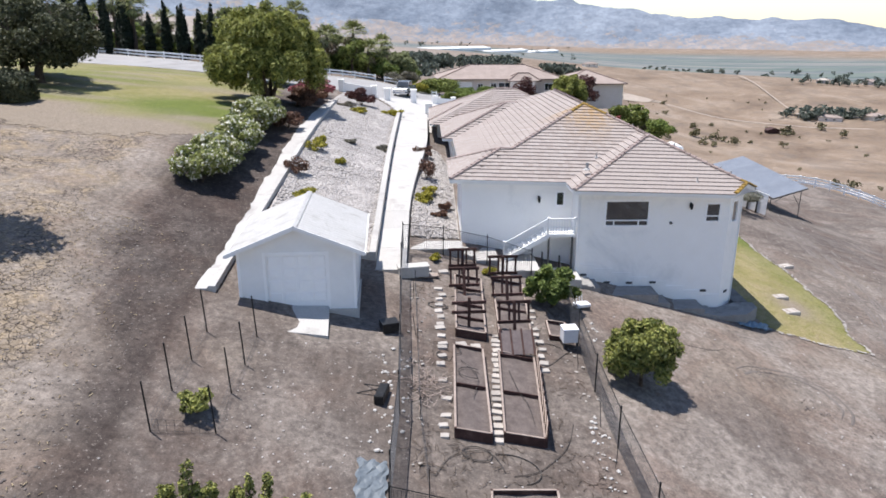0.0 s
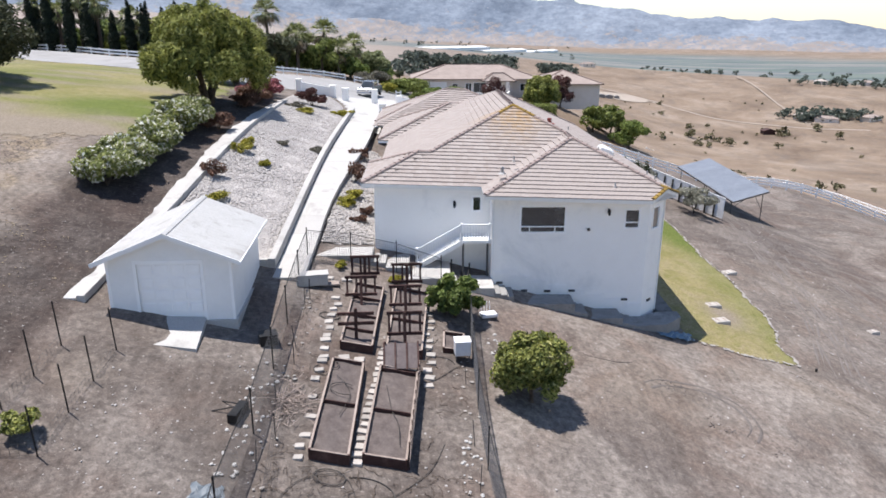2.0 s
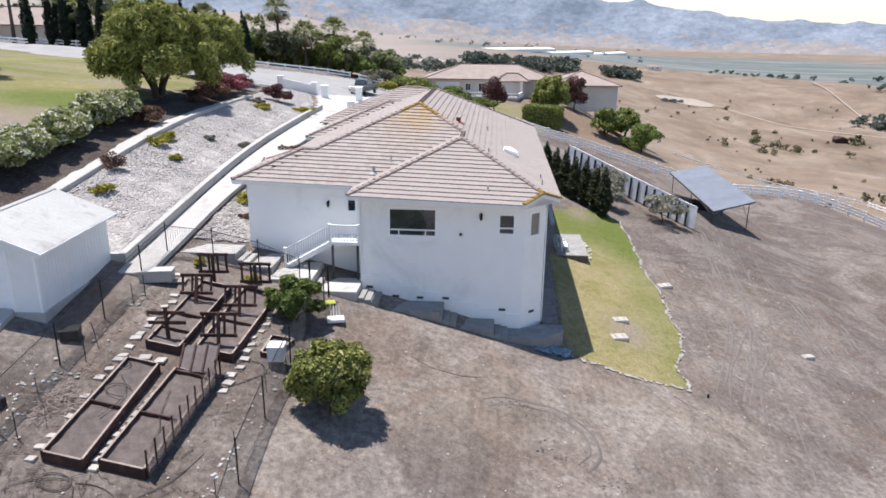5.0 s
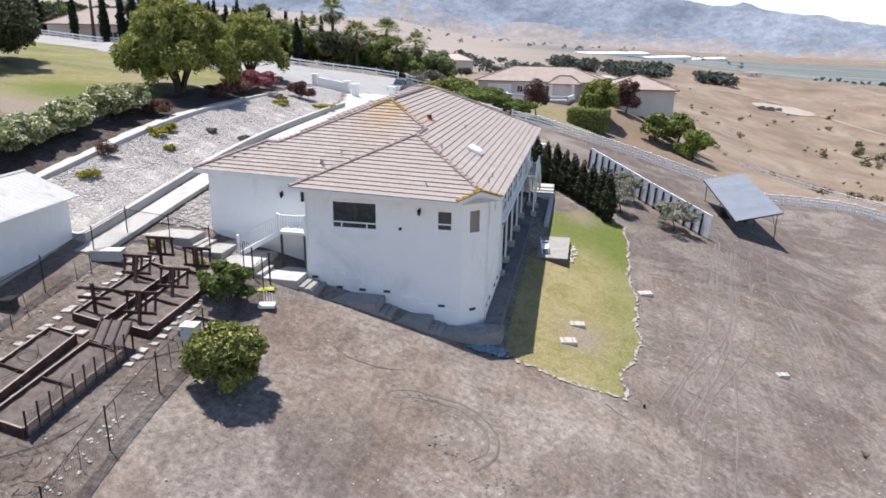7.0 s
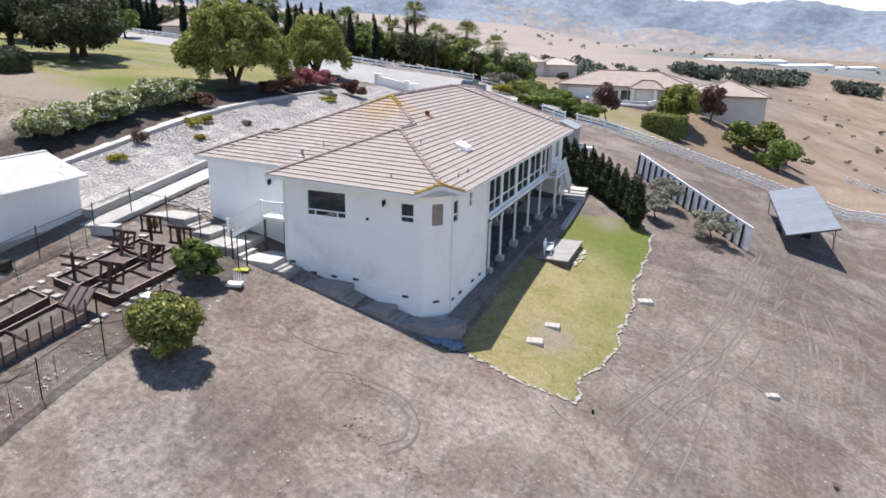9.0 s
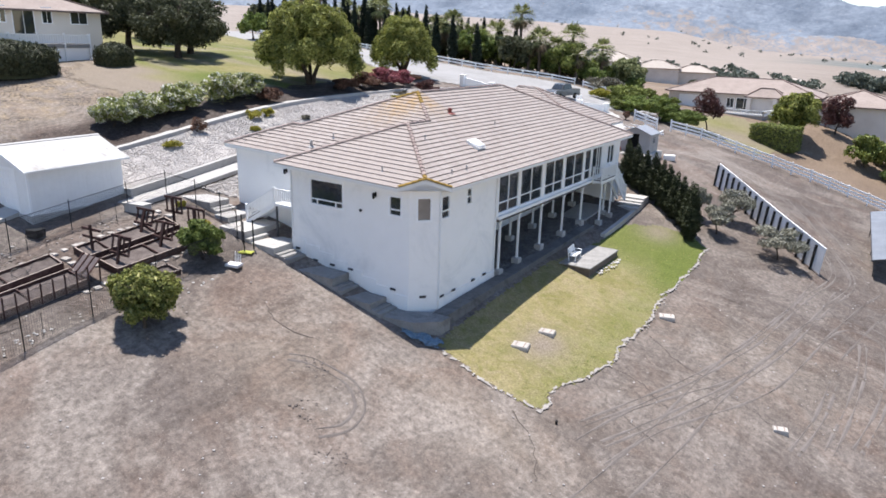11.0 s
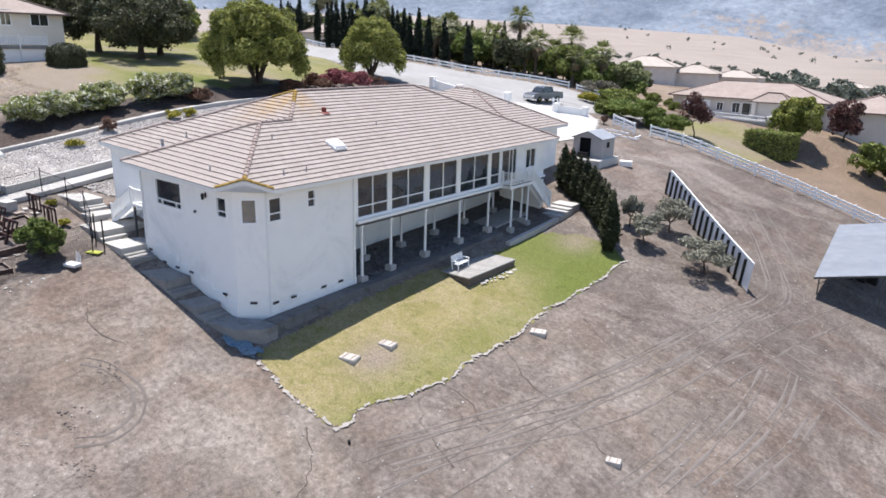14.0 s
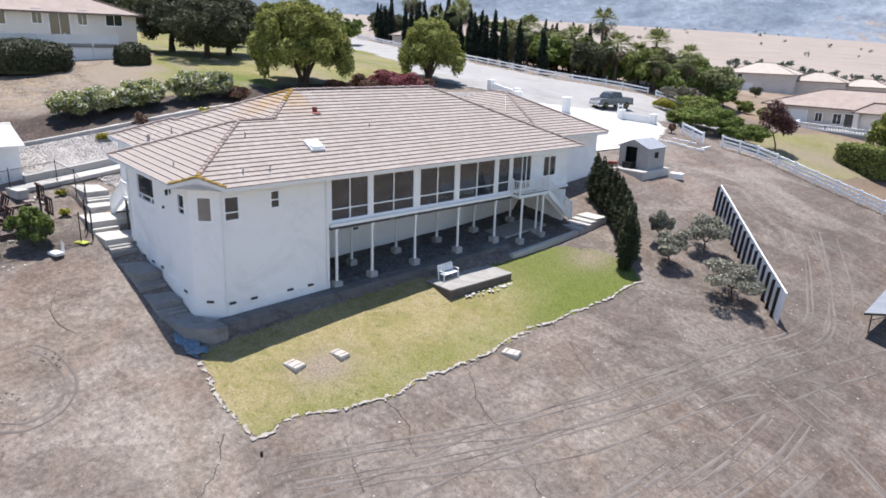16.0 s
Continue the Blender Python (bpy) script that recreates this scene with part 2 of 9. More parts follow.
GRASSBLADE = foliage("grass_blades", (0.24, 0.23, 0.08), (0.40, 0.355, 0.17), (0.5, 0.43, 0.26), trans=0.5)
# grey concrete with the house's shade put into a darker colour
SHADECON = surface("shaded_grey_concrete", (0.15, 0.148, 0.146), (0.26, 0.255, 0.25), 0.8, 0.85, grain=14, vary=0.1, wear=(0.12, 0.115, 0.11), wear_scale=0.6)
TARP = surface("blue_tarpaulin", (0.12, 0.22, 0.32), (0.28, 0.38, 0.45), 1.6, 0.45, grain=9, vary=0, wear=(0.09, 0.09, 0.095), wear_scale=1.4)


def ground_material():
    """Bare earth, dark tilled soil, pale dry ground and golden hill grass; a mesh attribute says where each lies."""
    m, nt, b, vec = start("earth", 0.95, 0, 0.15)
    at = nt.nodes.new("ShaderNodeAttribute")
    at.attribute_name = "zone"
    sep = nt.nodes.new("ShaderNodeSeparateColor")
    nt.links.new(at.outputs["Color"], sep.inputs[0])
    big = noise_node(nt, vec, 0.055, 6, 0.6, 0.4)
    mid = noise_node(nt, vec, 0.33, 7, 0.68, 0.8)
    fine = noise_node(nt, vec, 3.2, 6, 0.7)
    grit = noise_node(nt, vec, 14.0, 4, 0.7)
    earth = ramp_node(nt, mid, [(0.30, (0.15, 0.122, 0.108)), (0.5, (0.195, 0.163, 0.146)), (0.72, (0.25, 0.215, 0.195))])
    earth = mix_node(nt, ramp_node(nt, big, [(0.42, (0, 0, 0)), (0.62, (0.7, 0.7, 0.7))]), earth, ramp_node(nt, mid, [(0.3, (0.21, 0.175, 0.15)), (0.7, (0.32, 0.28, 0.25))]))
    dark = ramp_node(nt, mid, [(0.3, (0.06, 0.048, 0.044)), (0.7, (0.115, 0.094, 0.085))])
    pale = ramp_node(nt, mid, [(0.3, (0.225, 0.185, 0.155)), (0.7, (0.37, 0.315, 0.265))])
    gold = ramp_node(nt, noise_node(nt, vec, 0.016, 8, 0.65, 0.5), [(0.3, (0.185, 0.135, 0.10)), (0.5, (0.315, 0.24, 0.18)), (0.7, (0.42, 0.345, 0.28))])
    col = mix_node(nt, sep.outputs[0], earth, dark)
    col = mix_node(nt, sep.outputs[2], col, pale)
    # faint drag marks down the field, reddish and grey patches, and straw-yellow cracked clay on the dry ground
    drag = nt.nodes.new("ShaderNodeMapping")
    drag.inputs["Rotation"].default_value = (0, 0, radians(-12))
    drag.inputs["Scale"].default_value = (0.9, 0.09, 0.5)
    nt.links.new(vec, drag.inputs["Vector"])
    col = mix_node(nt, 0.3, col, ramp_node(nt, noise_node(nt, drag.outputs[0], 1.0, 6, 0.65, 0.9), [(0.34, (0.33, 0.32, 0.32)), (0.66, (0.66, 0.655, 0.65))]), "OVERLAY")
    comb = nt.nodes.new("ShaderNodeMapping")
    comb.inputs["Rotation"].default_value = (0, 0, radians(38))
    comb.inputs["Scale"].default_value = (2.4, 0.13, 0.5)
    nt.links.new(vec, comb.inputs["Vector"])
    col = mix_node(nt, 0.22, col, ramp_node(nt, noise_node(nt, comb.outputs[0], 1.0, 5, 0.65, 0.6), [(0.36, (0.3, 0.3, 0.3)), (0.64, (0.68, 0.675, 0.67))]), "OVERLAY")
    col = mix_node(nt, 0.4, col, ramp_node(nt, noise_node(nt, vec, 0.14, 4, 0.6, 1.2), [(0.38, (0.47, 0.50, 0.53)), (0.5, (0.5, 0.5, 0.5)), (0.64, (0.57, 0.48, 0.44))]), "OVERLAY")
    dry = ramp_node(nt, sep.outputs[2], [(0.78, (0, 0, 0)), (0.95, (1, 1, 1))])
    straw = ramp_node(nt, noise_node(nt, vec, 0.5, 7, 0.75, 1.0), [(0.46, (0, 0, 0)), (0.62, (0.75, 0.75, 0.75))])
    col = mix_node(nt, mix_node(nt, 1.0, straw, dry, "MULTIPLY"), col, ramp_node(nt, grit, [(0.3, (0.33, 0.245, 0.15)), (0.7, (0.52, 0.42, 0.29))]))
    warp = nt.nodes.new("ShaderNodeVectorMath")
    warp.operation = "ADD"
    wob = nt.nodes.new("ShaderNodeTexNoise")
    wob.inputs["Scale"].default_value = 1.1
    nt.links.new(vec, wob.inputs["Vector"])
    nt.links.new(vec, warp.inputs[0])
    nt.links.new(wob.outputs["Color"], warp.inputs[1])
    vor = nt.nodes.new("ShaderNodeTexVoronoi")
    vor.feature = "DISTANCE_TO_EDGE"
    vor.inputs["Scale"].default_value = 2.6
    nt.links.new(warp.outputs[0], vor.inputs["Vector"])
    crack = ramp_node(nt, vor.outputs["Distance"], [(0.02, (0.85, 0.85, 0.85)), (0.085, (0, 0, 0))])
    gaps = ramp_node(nt, noise_node(nt, vec, 0.3, 3, 0.5), [(0.36, (0, 0, 0)), (0.5, (1, 1, 1))])
    col = mix_node(nt, mix_node(nt, 1.0, mix_node(nt, 1.0, crack, dry, "MULTIPLY"), gaps, "MULTIPLY"), col, (0.07, 0.055, 0.045))
    gold = mix_node(nt, ramp_node(nt, noise_node(nt, vec, 0.035, 7, 0.7, 1.5), [(0.5, (0, 0, 0)), (0.62, (0.6, 0.6, 0.6))]), gold, (0.20, 0.165, 0.14))
    gold = mix_node(nt, ramp_node(nt, noise_node(nt, vec, 0.05, 8, 0.75, 2.2), [(0.58, (0, 0, 0)), (0.68, (0.6, 0.6, 0.6))]), gold, (0.47, 0.40, 0.33))
    gold = mix_node(nt, ramp_node(nt, noise_node(nt, vec, 0.4, 6, 0.8, 0.6), [(0.60, (0, 0, 0)), (0.68, (0.55, 0.55, 0.55))]), gold, (0.15, 0.135, 0.085))
    col = mix_node(nt, sep.outputs[1], col, gold)
    dusty = ramp_node(nt, noise_node(nt, vec, 0.12, 9, 0.7, 1.4), [(0.47, (0, 0, 0)), (0.62, (0.7, 0.7, 0.7))])
    nearby = mix_node(nt, sep.outputs[1], (1, 1, 1), (0, 0, 0))
    bare = mix_node(nt, sep.outputs[0], nearby, (0.25, 0.25, 0.25))
    col = mix_node(nt, mix_node(nt, 1.0, dusty, mix_node(nt, 1.0, bare, nearby, "MULTIPLY"), "MULTIPLY"), col, ramp_node(nt, fine, [(0.3, (0.30, 0.262, 0.235)), (0.7, (0.42, 0.375, 0.34))]))
    speck = ramp_node(nt, noise_node(nt, vec, 6.5, 3, 0.75), [(0.61, (0, 0, 0)), (0.68, (0.6, 0.6, 0.6))])
    col = mix_node(nt, mix_node(nt, 1.0, speck, nearby, "MULTIPLY"), col, (0.40, 0.355, 0.325))
    crumb = ramp_node(nt, noise_node(nt, vec, 4.3, 4, 0.8, 0.5), [(0.30, (0.55, 0.55, 0.55)), (0.38, (0, 0, 0))])
    col = mix_node(nt, mix_node(nt, 1.0, crumb, nearby, "MULTIPLY"), col, (0.085, 0.07, 0.064))
    col = mix_node(nt, 0.6, col, ramp_node(nt, fine, [(0.27, (0.15, 0.15, 0.15)), (0.73, (0.85, 0.84, 0.82))]), "OVERLAY")
    col = mix_node(nt, 0.55, col, ramp_node(nt, grit, [(0.3, (0.3, 0.3, 0.3)), (0.72, (0.78, 0.77, 0.75))]), "OVERLAY")
    col = mix_node(nt, 1.0, col, (EARTHEN * 0.97, EARTHEN * 0.97, EARTHEN * 0.97), "MULTIPLY")
    nt.links.new(col, b.inputs["Base Color"])
    bump_node(nt, b, mix_node(nt, 0.5, fine, mid), 1.0, 0.12)
    return m


def lawn_material():
    m, nt, b, vec = start("lawn", 0.9, 0, 0.15)
    big = noise_node(nt, vec, 0.22, 6, 0.65, 0.5)
    fine = noise_node(nt, vec, 9.0, 5, 0.7)
    col = ramp_node(nt, big, [(0.32, (0.25, 0.23, 0.085)), (0.5, (0.345, 0.295, 0.14)), (0.68, (0.43, 0.365, 0.22))])
    at = nt.nodes.new("ShaderNodeAttribute")
    at.attribute_name = "zone"
    sep = nt.nodes.new("ShaderNodeSeparateColor")
    nt.links.new(at.outputs["Color"], sep.inputs[0])
    col = mix_node(nt, ramp_node(nt, noise_node(nt, vec, 1.1, 6, 0.7, 1.0), [(0.46, (0, 0, 0)), (0.66, (0.55, 0.55, 0.55))]), col, (0.20, 0.215, 0.06))
    tan = ramp_node(nt, noise_node(nt, vec, 0.7, 7, 0.72, 1.2), [(0.46, (0, 0, 0)), (0.62, (0.75, 0.75, 0.75))])
    col = mix_node(nt, tan, col, ramp_node(nt, fine, [(0.3, (0.33, 0.265, 0.15)), (0.7, (0.47, 0.39, 0.25))]))
    deep = ramp_node(nt, noise_node(nt, vec, 1.7, 6, 0.75, 0.8), [(0.54, (0, 0, 0)), (0.68, (0.6, 0.6, 0.6))])
    col = mix_node(nt, deep, col, (0.13, 0.145, 0.04))
    col = mix_node(nt, sep.outputs[0], col, ramp_node(nt, fine, [(0.3, (0.10, 0.135, 0.028)), (0.7, (0.215, 0.25, 0.065))]))
    col = mix_node(nt, sep.outputs[1], col, ramp_node(nt, fine, [(0.3, (0.26, 0.212, 0.165)), (0.7, (0.38, 0.32, 0.26))]))
    col = mix_node(nt, 0.6, col, ramp_node(nt, fine, [(0.25, (0.2, 0.2, 0.2)), (0.75, (0.8, 0.8, 0.77))]), "OVERLAY")
    col = mix_node(nt, 1.0, col, (EARTHEN, EARTHEN, EARTHEN), "MULTIPLY")
    nt.links.new(col, b.inputs["Base Color"])
    bump_node(nt, b, fine, 0.7, 0.05)
    return m


def tile_material():
    """Faded pink-grey concrete tiles, each a little different, with rust-coloured lichen near the upper front hip."""
    m, nt, b, vec = start("concrete_roof_tile", 0.85, 0, 0.25)
    geo = nt.nodes.new("ShaderNodeNewGeometry")
    col = ramp_node(nt, geo.outputs["Random Per Island"], [(0.0, (0.375, 0.32, 0.30)), (0.5, (0.405, 0.35, 0.33)), (1.0, (0.44, 0.385, 0.365))])
    info = nt.nodes.new("ShaderNodeObjectInfo")
    col = mix_node(nt, 0.15, col, ramp_node(nt, info.outputs["Random"], [(0.0, (0.38, 0.38, 0.38)), (1.0, (0.62, 0.62, 0.62))]), "OVERLAY")
    big = noise_node(nt, vec, 0.5, 5, 0.6)
    fine = noise_node(nt, vec, 12, 4, 0.6)
    col = mix_node(nt, 0.35, col, ramp_node(nt, big, [(0.3, (0.45, 0.445, 0.44)), (0.7, (0.55, 0.55, 0.55))]), "OVERLAY")
    at = nt.nodes.new("ShaderNodeAttribute")
    at.attribute_name = "lichen"
    spots = ramp_node(nt, noise_node(nt, vec, 2.4, 6, 0.75), [(0.38, (0, 0, 0)), (0.62, (1, 1, 1))])
    fac = mix_node(nt, 1.0, at.outputs["Color"], spots, "MULTIPLY")
    col = mix_node(nt, mix_node(nt, 1.0, fac, (0.8, 0.8, 0.8), "MULTIPLY"), col, (0.45, 0.275, 0.10))
    col = mix_node(nt, 0.3, col, ramp_node(nt, fine, [(0.3, (0.3, 0.3, 0.3)), (0.7, (0.7, 0.7, 0.7))]), "OVERLAY")
    col = mix_node(nt, 1.0, col, (EARTHEN * 1.13, EARTHEN * 1.135, EARTHEN * 1.11), "MULTIPLY")
    nt.links.new(col, b.inputs["Base Color"])
    bump_node(nt, b, fine, 0.3, 0.01)
    return m


def mountain_material():
    """Wooded slopes with paler shoulders, tan grass with dotted oaks towards the foot; distance haze is put into the
    colours as blue and pale tones.
    """
    m, nt, b, vec = start("far_mountain", 1.0, 0, 0.0)
    lay = nt.nodes.new("ShaderNodeAttribute")
    lay.attribute_name = "lay"
    vec = lay.outputs["Vector"]
    n1 = noise_node(nt, vec, 1.6, 5, 0.55, 0.4)
    n2 = noise_node(nt, vec, 11.0, 9, 0.72, 0.3)
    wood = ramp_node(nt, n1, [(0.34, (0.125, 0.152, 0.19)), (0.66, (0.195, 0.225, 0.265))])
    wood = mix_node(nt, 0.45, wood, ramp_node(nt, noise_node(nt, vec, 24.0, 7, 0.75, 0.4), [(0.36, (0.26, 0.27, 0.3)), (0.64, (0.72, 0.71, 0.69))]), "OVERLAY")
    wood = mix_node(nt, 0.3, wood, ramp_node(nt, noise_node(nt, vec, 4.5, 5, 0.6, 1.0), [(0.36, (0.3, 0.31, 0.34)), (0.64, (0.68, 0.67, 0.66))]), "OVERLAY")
    at = nt.nodes.new("ShaderNodeAttribute")
    at.attribute_name = "low"
    lift = nt.nodes.new("ShaderNodeMath")
    lift.operation = "MULTIPLY_ADD"
    nt.links.new(at.outputs["Fac"], lift.inputs[0])
    lift.inputs[1].default_value = 0.42
    nt.links.new(n2, lift.inputs[2])
    bare = ramp_node(nt, lift.outputs[0], [(0.76, (0, 0, 0)), (0.82, (0.9, 0.9, 0.9))])
    dots = ramp_node(nt, noise_node(nt, vec, 48.0, 5, 0.75), [(0.50, (0, 0, 0)), (0.56, (0.85, 0.85, 0.85))])
    grass = ramp_node(nt, noise_node(nt, vec, 12.0, 5, 0.6), [(0.35, (0.215, 0.185, 0.165)), (0.65, (0.30, 0.255, 0.225))])
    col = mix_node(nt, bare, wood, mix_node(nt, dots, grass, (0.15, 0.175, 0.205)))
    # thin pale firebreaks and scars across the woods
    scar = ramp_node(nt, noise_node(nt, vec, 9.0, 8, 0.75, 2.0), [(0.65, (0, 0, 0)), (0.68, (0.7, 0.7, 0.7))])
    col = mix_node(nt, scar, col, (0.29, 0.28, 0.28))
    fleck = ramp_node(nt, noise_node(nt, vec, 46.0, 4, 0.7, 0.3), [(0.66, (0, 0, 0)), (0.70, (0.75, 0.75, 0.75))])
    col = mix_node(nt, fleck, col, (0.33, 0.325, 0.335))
    nt.links.new(col, b.inputs["Base Color"])
    return m


EARTH, LAWN, TILE, MOUNTAIN = ground_material(), lawn_material(), tile_material(), mountain_material()


# ---- mesh helpers ----
class Shape:
    """Collects faces in world metres; made() links them as one mesh object."""

    def __init__(self):
        self.v, self.f = [], []

    def face(self, *pts):
        n = len(self.v)
        self.v.extend(tuple(p) for p in pts)
        self.f.append(tuple(range(n, n + len(pts))))
        return self

    def loft(self, rings, closed=True, caps=True):
        n, k = len(self.v), len(rings[0])
        for r in rings:
            self.v.extend(tuple(p) for p in r)
        for a in range(len(rings) - 1):
            for i in range(k if closed else k - 1):
                j = (i + 1) % k
                self.f.append((n + a * k + i, n + a * k + j, n + (a + 1) * k + j, n + (a + 1) * k + i))
        if caps:
            self.f.append(tuple(n + i for i in reversed(range(k))))
            self.f.append(tuple(n + (len(rings) - 1) * k + i for i in range(k)))
        return self

    def box(self, x0, x1, y0, y1, z0, z1, b=0.0):
        if b <= 0:
            return self.loft([[(x0, y0, z), (x1, y0, z), (x1, y1, z), (x0, y1, z)] for z in (z0, z1)])

        def ring(z, i):
            return [(x0 + b, y0 + i, z), (x1 - b, y0 + i, z), (x1 - i, y0 + b, z), (x1 - i, y1 - b, z), (x1 - b, y1 - i, z), (x0 + b, y1 - i, z), (x0 + i, y1 - b, z), (x0 + i, y0 + b, z)]
        return self.loft([ring(z0, b * 0.6), ring(z0 + b, 0), ring(z1 - b, 0), ring(z1, b * 0.6)])

    def obox(self, m, sx, sy, sz):
        """A box centred on the pose m."""
        return self.loft([[m @ Vector((x * sx / 2, y * sy / 2, z * sz / 2)) for x, y in ((-1, -1), (1, -1), (1, 1), (-1, 1))] for z in (-1, 1)])

    def beam(self, p, q, w, h, up=(0, 0, 1)):
        """A squared timber from p to q."""
        p, q = Vector(p), Vector(q)
        d = (q - p).normalized()
        s = d.cross(Vector(up))
        if s.length < 1e-4:
            s = Vector((1, 0, 0))
        s.normalize()
        u = s.cross(d)
        return self.loft([[c + s * (w / 2 * a) + u * (h / 2 * e) for a, e in ((-1, -1), (1, -1), (1, 1), (-1, 1))] for c in (p, q)])

    def tube(self, pts, radii, n=7):
        pts = [Vector(p) for p in pts]
        if isinstance(radii, (int, float)):
            radii = [radii] * len(pts)
        rings = []
        for i, p in enumerate(pts):
            d = (pts[min(i + 1, len(pts) - 1)] - pts[max(i - 1, 0)]).normalized()
            s = d.cross(Vector((0.13, 0.21, 0.97)))
            if s.length < 1e-3:
                s = d.cross(Vector((1, 0, 0)))
            s.normalize()
            u = d.cross(s)
            rings.append([p + (s * math.cos(6.28318 * k / n) + u * math.sin(6.28318 * k / n)) * radii[i] for k in range(n)])
        return self.loft(rings)

    def prism(self, poly, z0, z1):
        return self.loft([[(x, y, z) for x, y in poly] for z in (z0, z1)])

    def pebble(self, c, r, seed, flat=0.7):
        rnd = random.Random(seed)
        rings = []
        for h, k in ((-0.6, 0.65), (0.1, 1.0), (0.65, 0.6)):
            rings.append([(c[0] + math.cos(a) * r * k * j, c[1] + math.sin(a) * r * k * j, c[2] + h * r * flat) for a, j in ((6.28318 * i / 6, rnd.uniform(0.75, 1.2)) for i in range(6))])
        return self.loft(rings)

    def weld(self):
        """Joins corners that coincide."""
        seen, back = {}, []
        for v in self.v:
            back.append(seen.setdefault(tuple(round(c, 4) for c in v), len(seen)))
        self.v, self.f = list(seen), [g for g in (tuple(dict.fromkeys(back[i] for i in f)) for f in self.f) if len(g) > 2]
        return self

    def made(self, name, mat, parent=None, label="", smooth=False):
        o = ORIGIN[parent] if parent else Vector()
        me = bpy.data.meshes.new(name)
        vv = np.array(self.v, float).reshape(-1, 3) - np.array(o)
        me.from_pydata(vv.tolist(), [], self.f)
        me.materials.append(mat)
        if smooth:
            me.polygons.foreach_set("use_smooth", [True] * len(me.polygons))
        me.update()
        ob = new(name, me)
        if parent:
            ob.parent = parent
            ORIGIN[ob] = ORIGIN[parent]
        else:
            ORIGIN[ob] = Vector()
        if label:
            ob["label"] = label
        return ob


ORIGIN = {}


def thing(name, at, label, category, group="", kind=""):
    ob = new(name)
    ob.location = at
    ob.empty_display_size = 0.2
    ORIGIN[ob] = Vector(at)
    return tagged(ob, label, category, group, kind)


def alone(shape, name, mat, label, category="", group="", kind="", smooth=False, at=None):
    """A thing that is one mesh, with its origin at its base."""
    v = np.array(shape.v, float).reshape(-1, 3)
    base = Vector(at) if at else Vector((v[:, 0].mean(), v[:, 1].mean(), v[:, 2].min()))
    me = bpy.data.meshes.new(name)
    me.from_pydata((v - np.array(base)).tolist(), [], shape.f)
    me.materials.append(mat)
    if smooth:
        me.polygons.foreach_set("use_smooth", [True] * len(me.polygons))
    me.update()
    ob = new(name, me)
    ob.location = base
    ORIGIN[ob] = base
    return tagged(ob, label, category, group, kind)


def share(ob, name, parent, offset):
    """Another piece on the same mesh, under the same thing."""
    o = new(name, ob.data)
    o.parent = parent
    o.location = offset
    ORIGIN[o] = ORIGIN[parent]
    return o


def sstep(a, b, x):
    t = np.clip((np.asarray(x, float) - a) / (b - a), 0.0, 1.0)
    return t * t * (3 - 2 * t)


# ---- the lie of the land ----
SLOPE = (4.826, -4.651, 4.329, -0.367, 0.098, -3.134, 0.093, -0.312, 0.258, 0.675)
SWELLS = ((-12, 26, 0.47), (-14, 40, -0.31), (-14, 60, 0.69), (-14, 75, 0.31), (-35, 65, -0.11), (-4, 36, -0.36), (1, 25, -0.54), (8, 26, 0.72), (6, 38, 0.13), (20, 36, -0.13),
          (22, 58, -0.22), (21, 72, -0.49), (22, 88, 0.89), (-4, 112, -0.66), (34, 48, 0.06), (38, 76, 0.29), (-4, 84, 0.17), (24, 44, 0.05))


def foot_rise(th):
    """Degrees above level at which the mountains' foot lies, round the compass: high to the left, low over the valley."""
    return np.interp(th, (-110, -40, -27, -15, -10, 0, 15, 60), (1.7, 1.7, 1.3, 0.75, -0.35, -1.0, -1.5, -1.6))


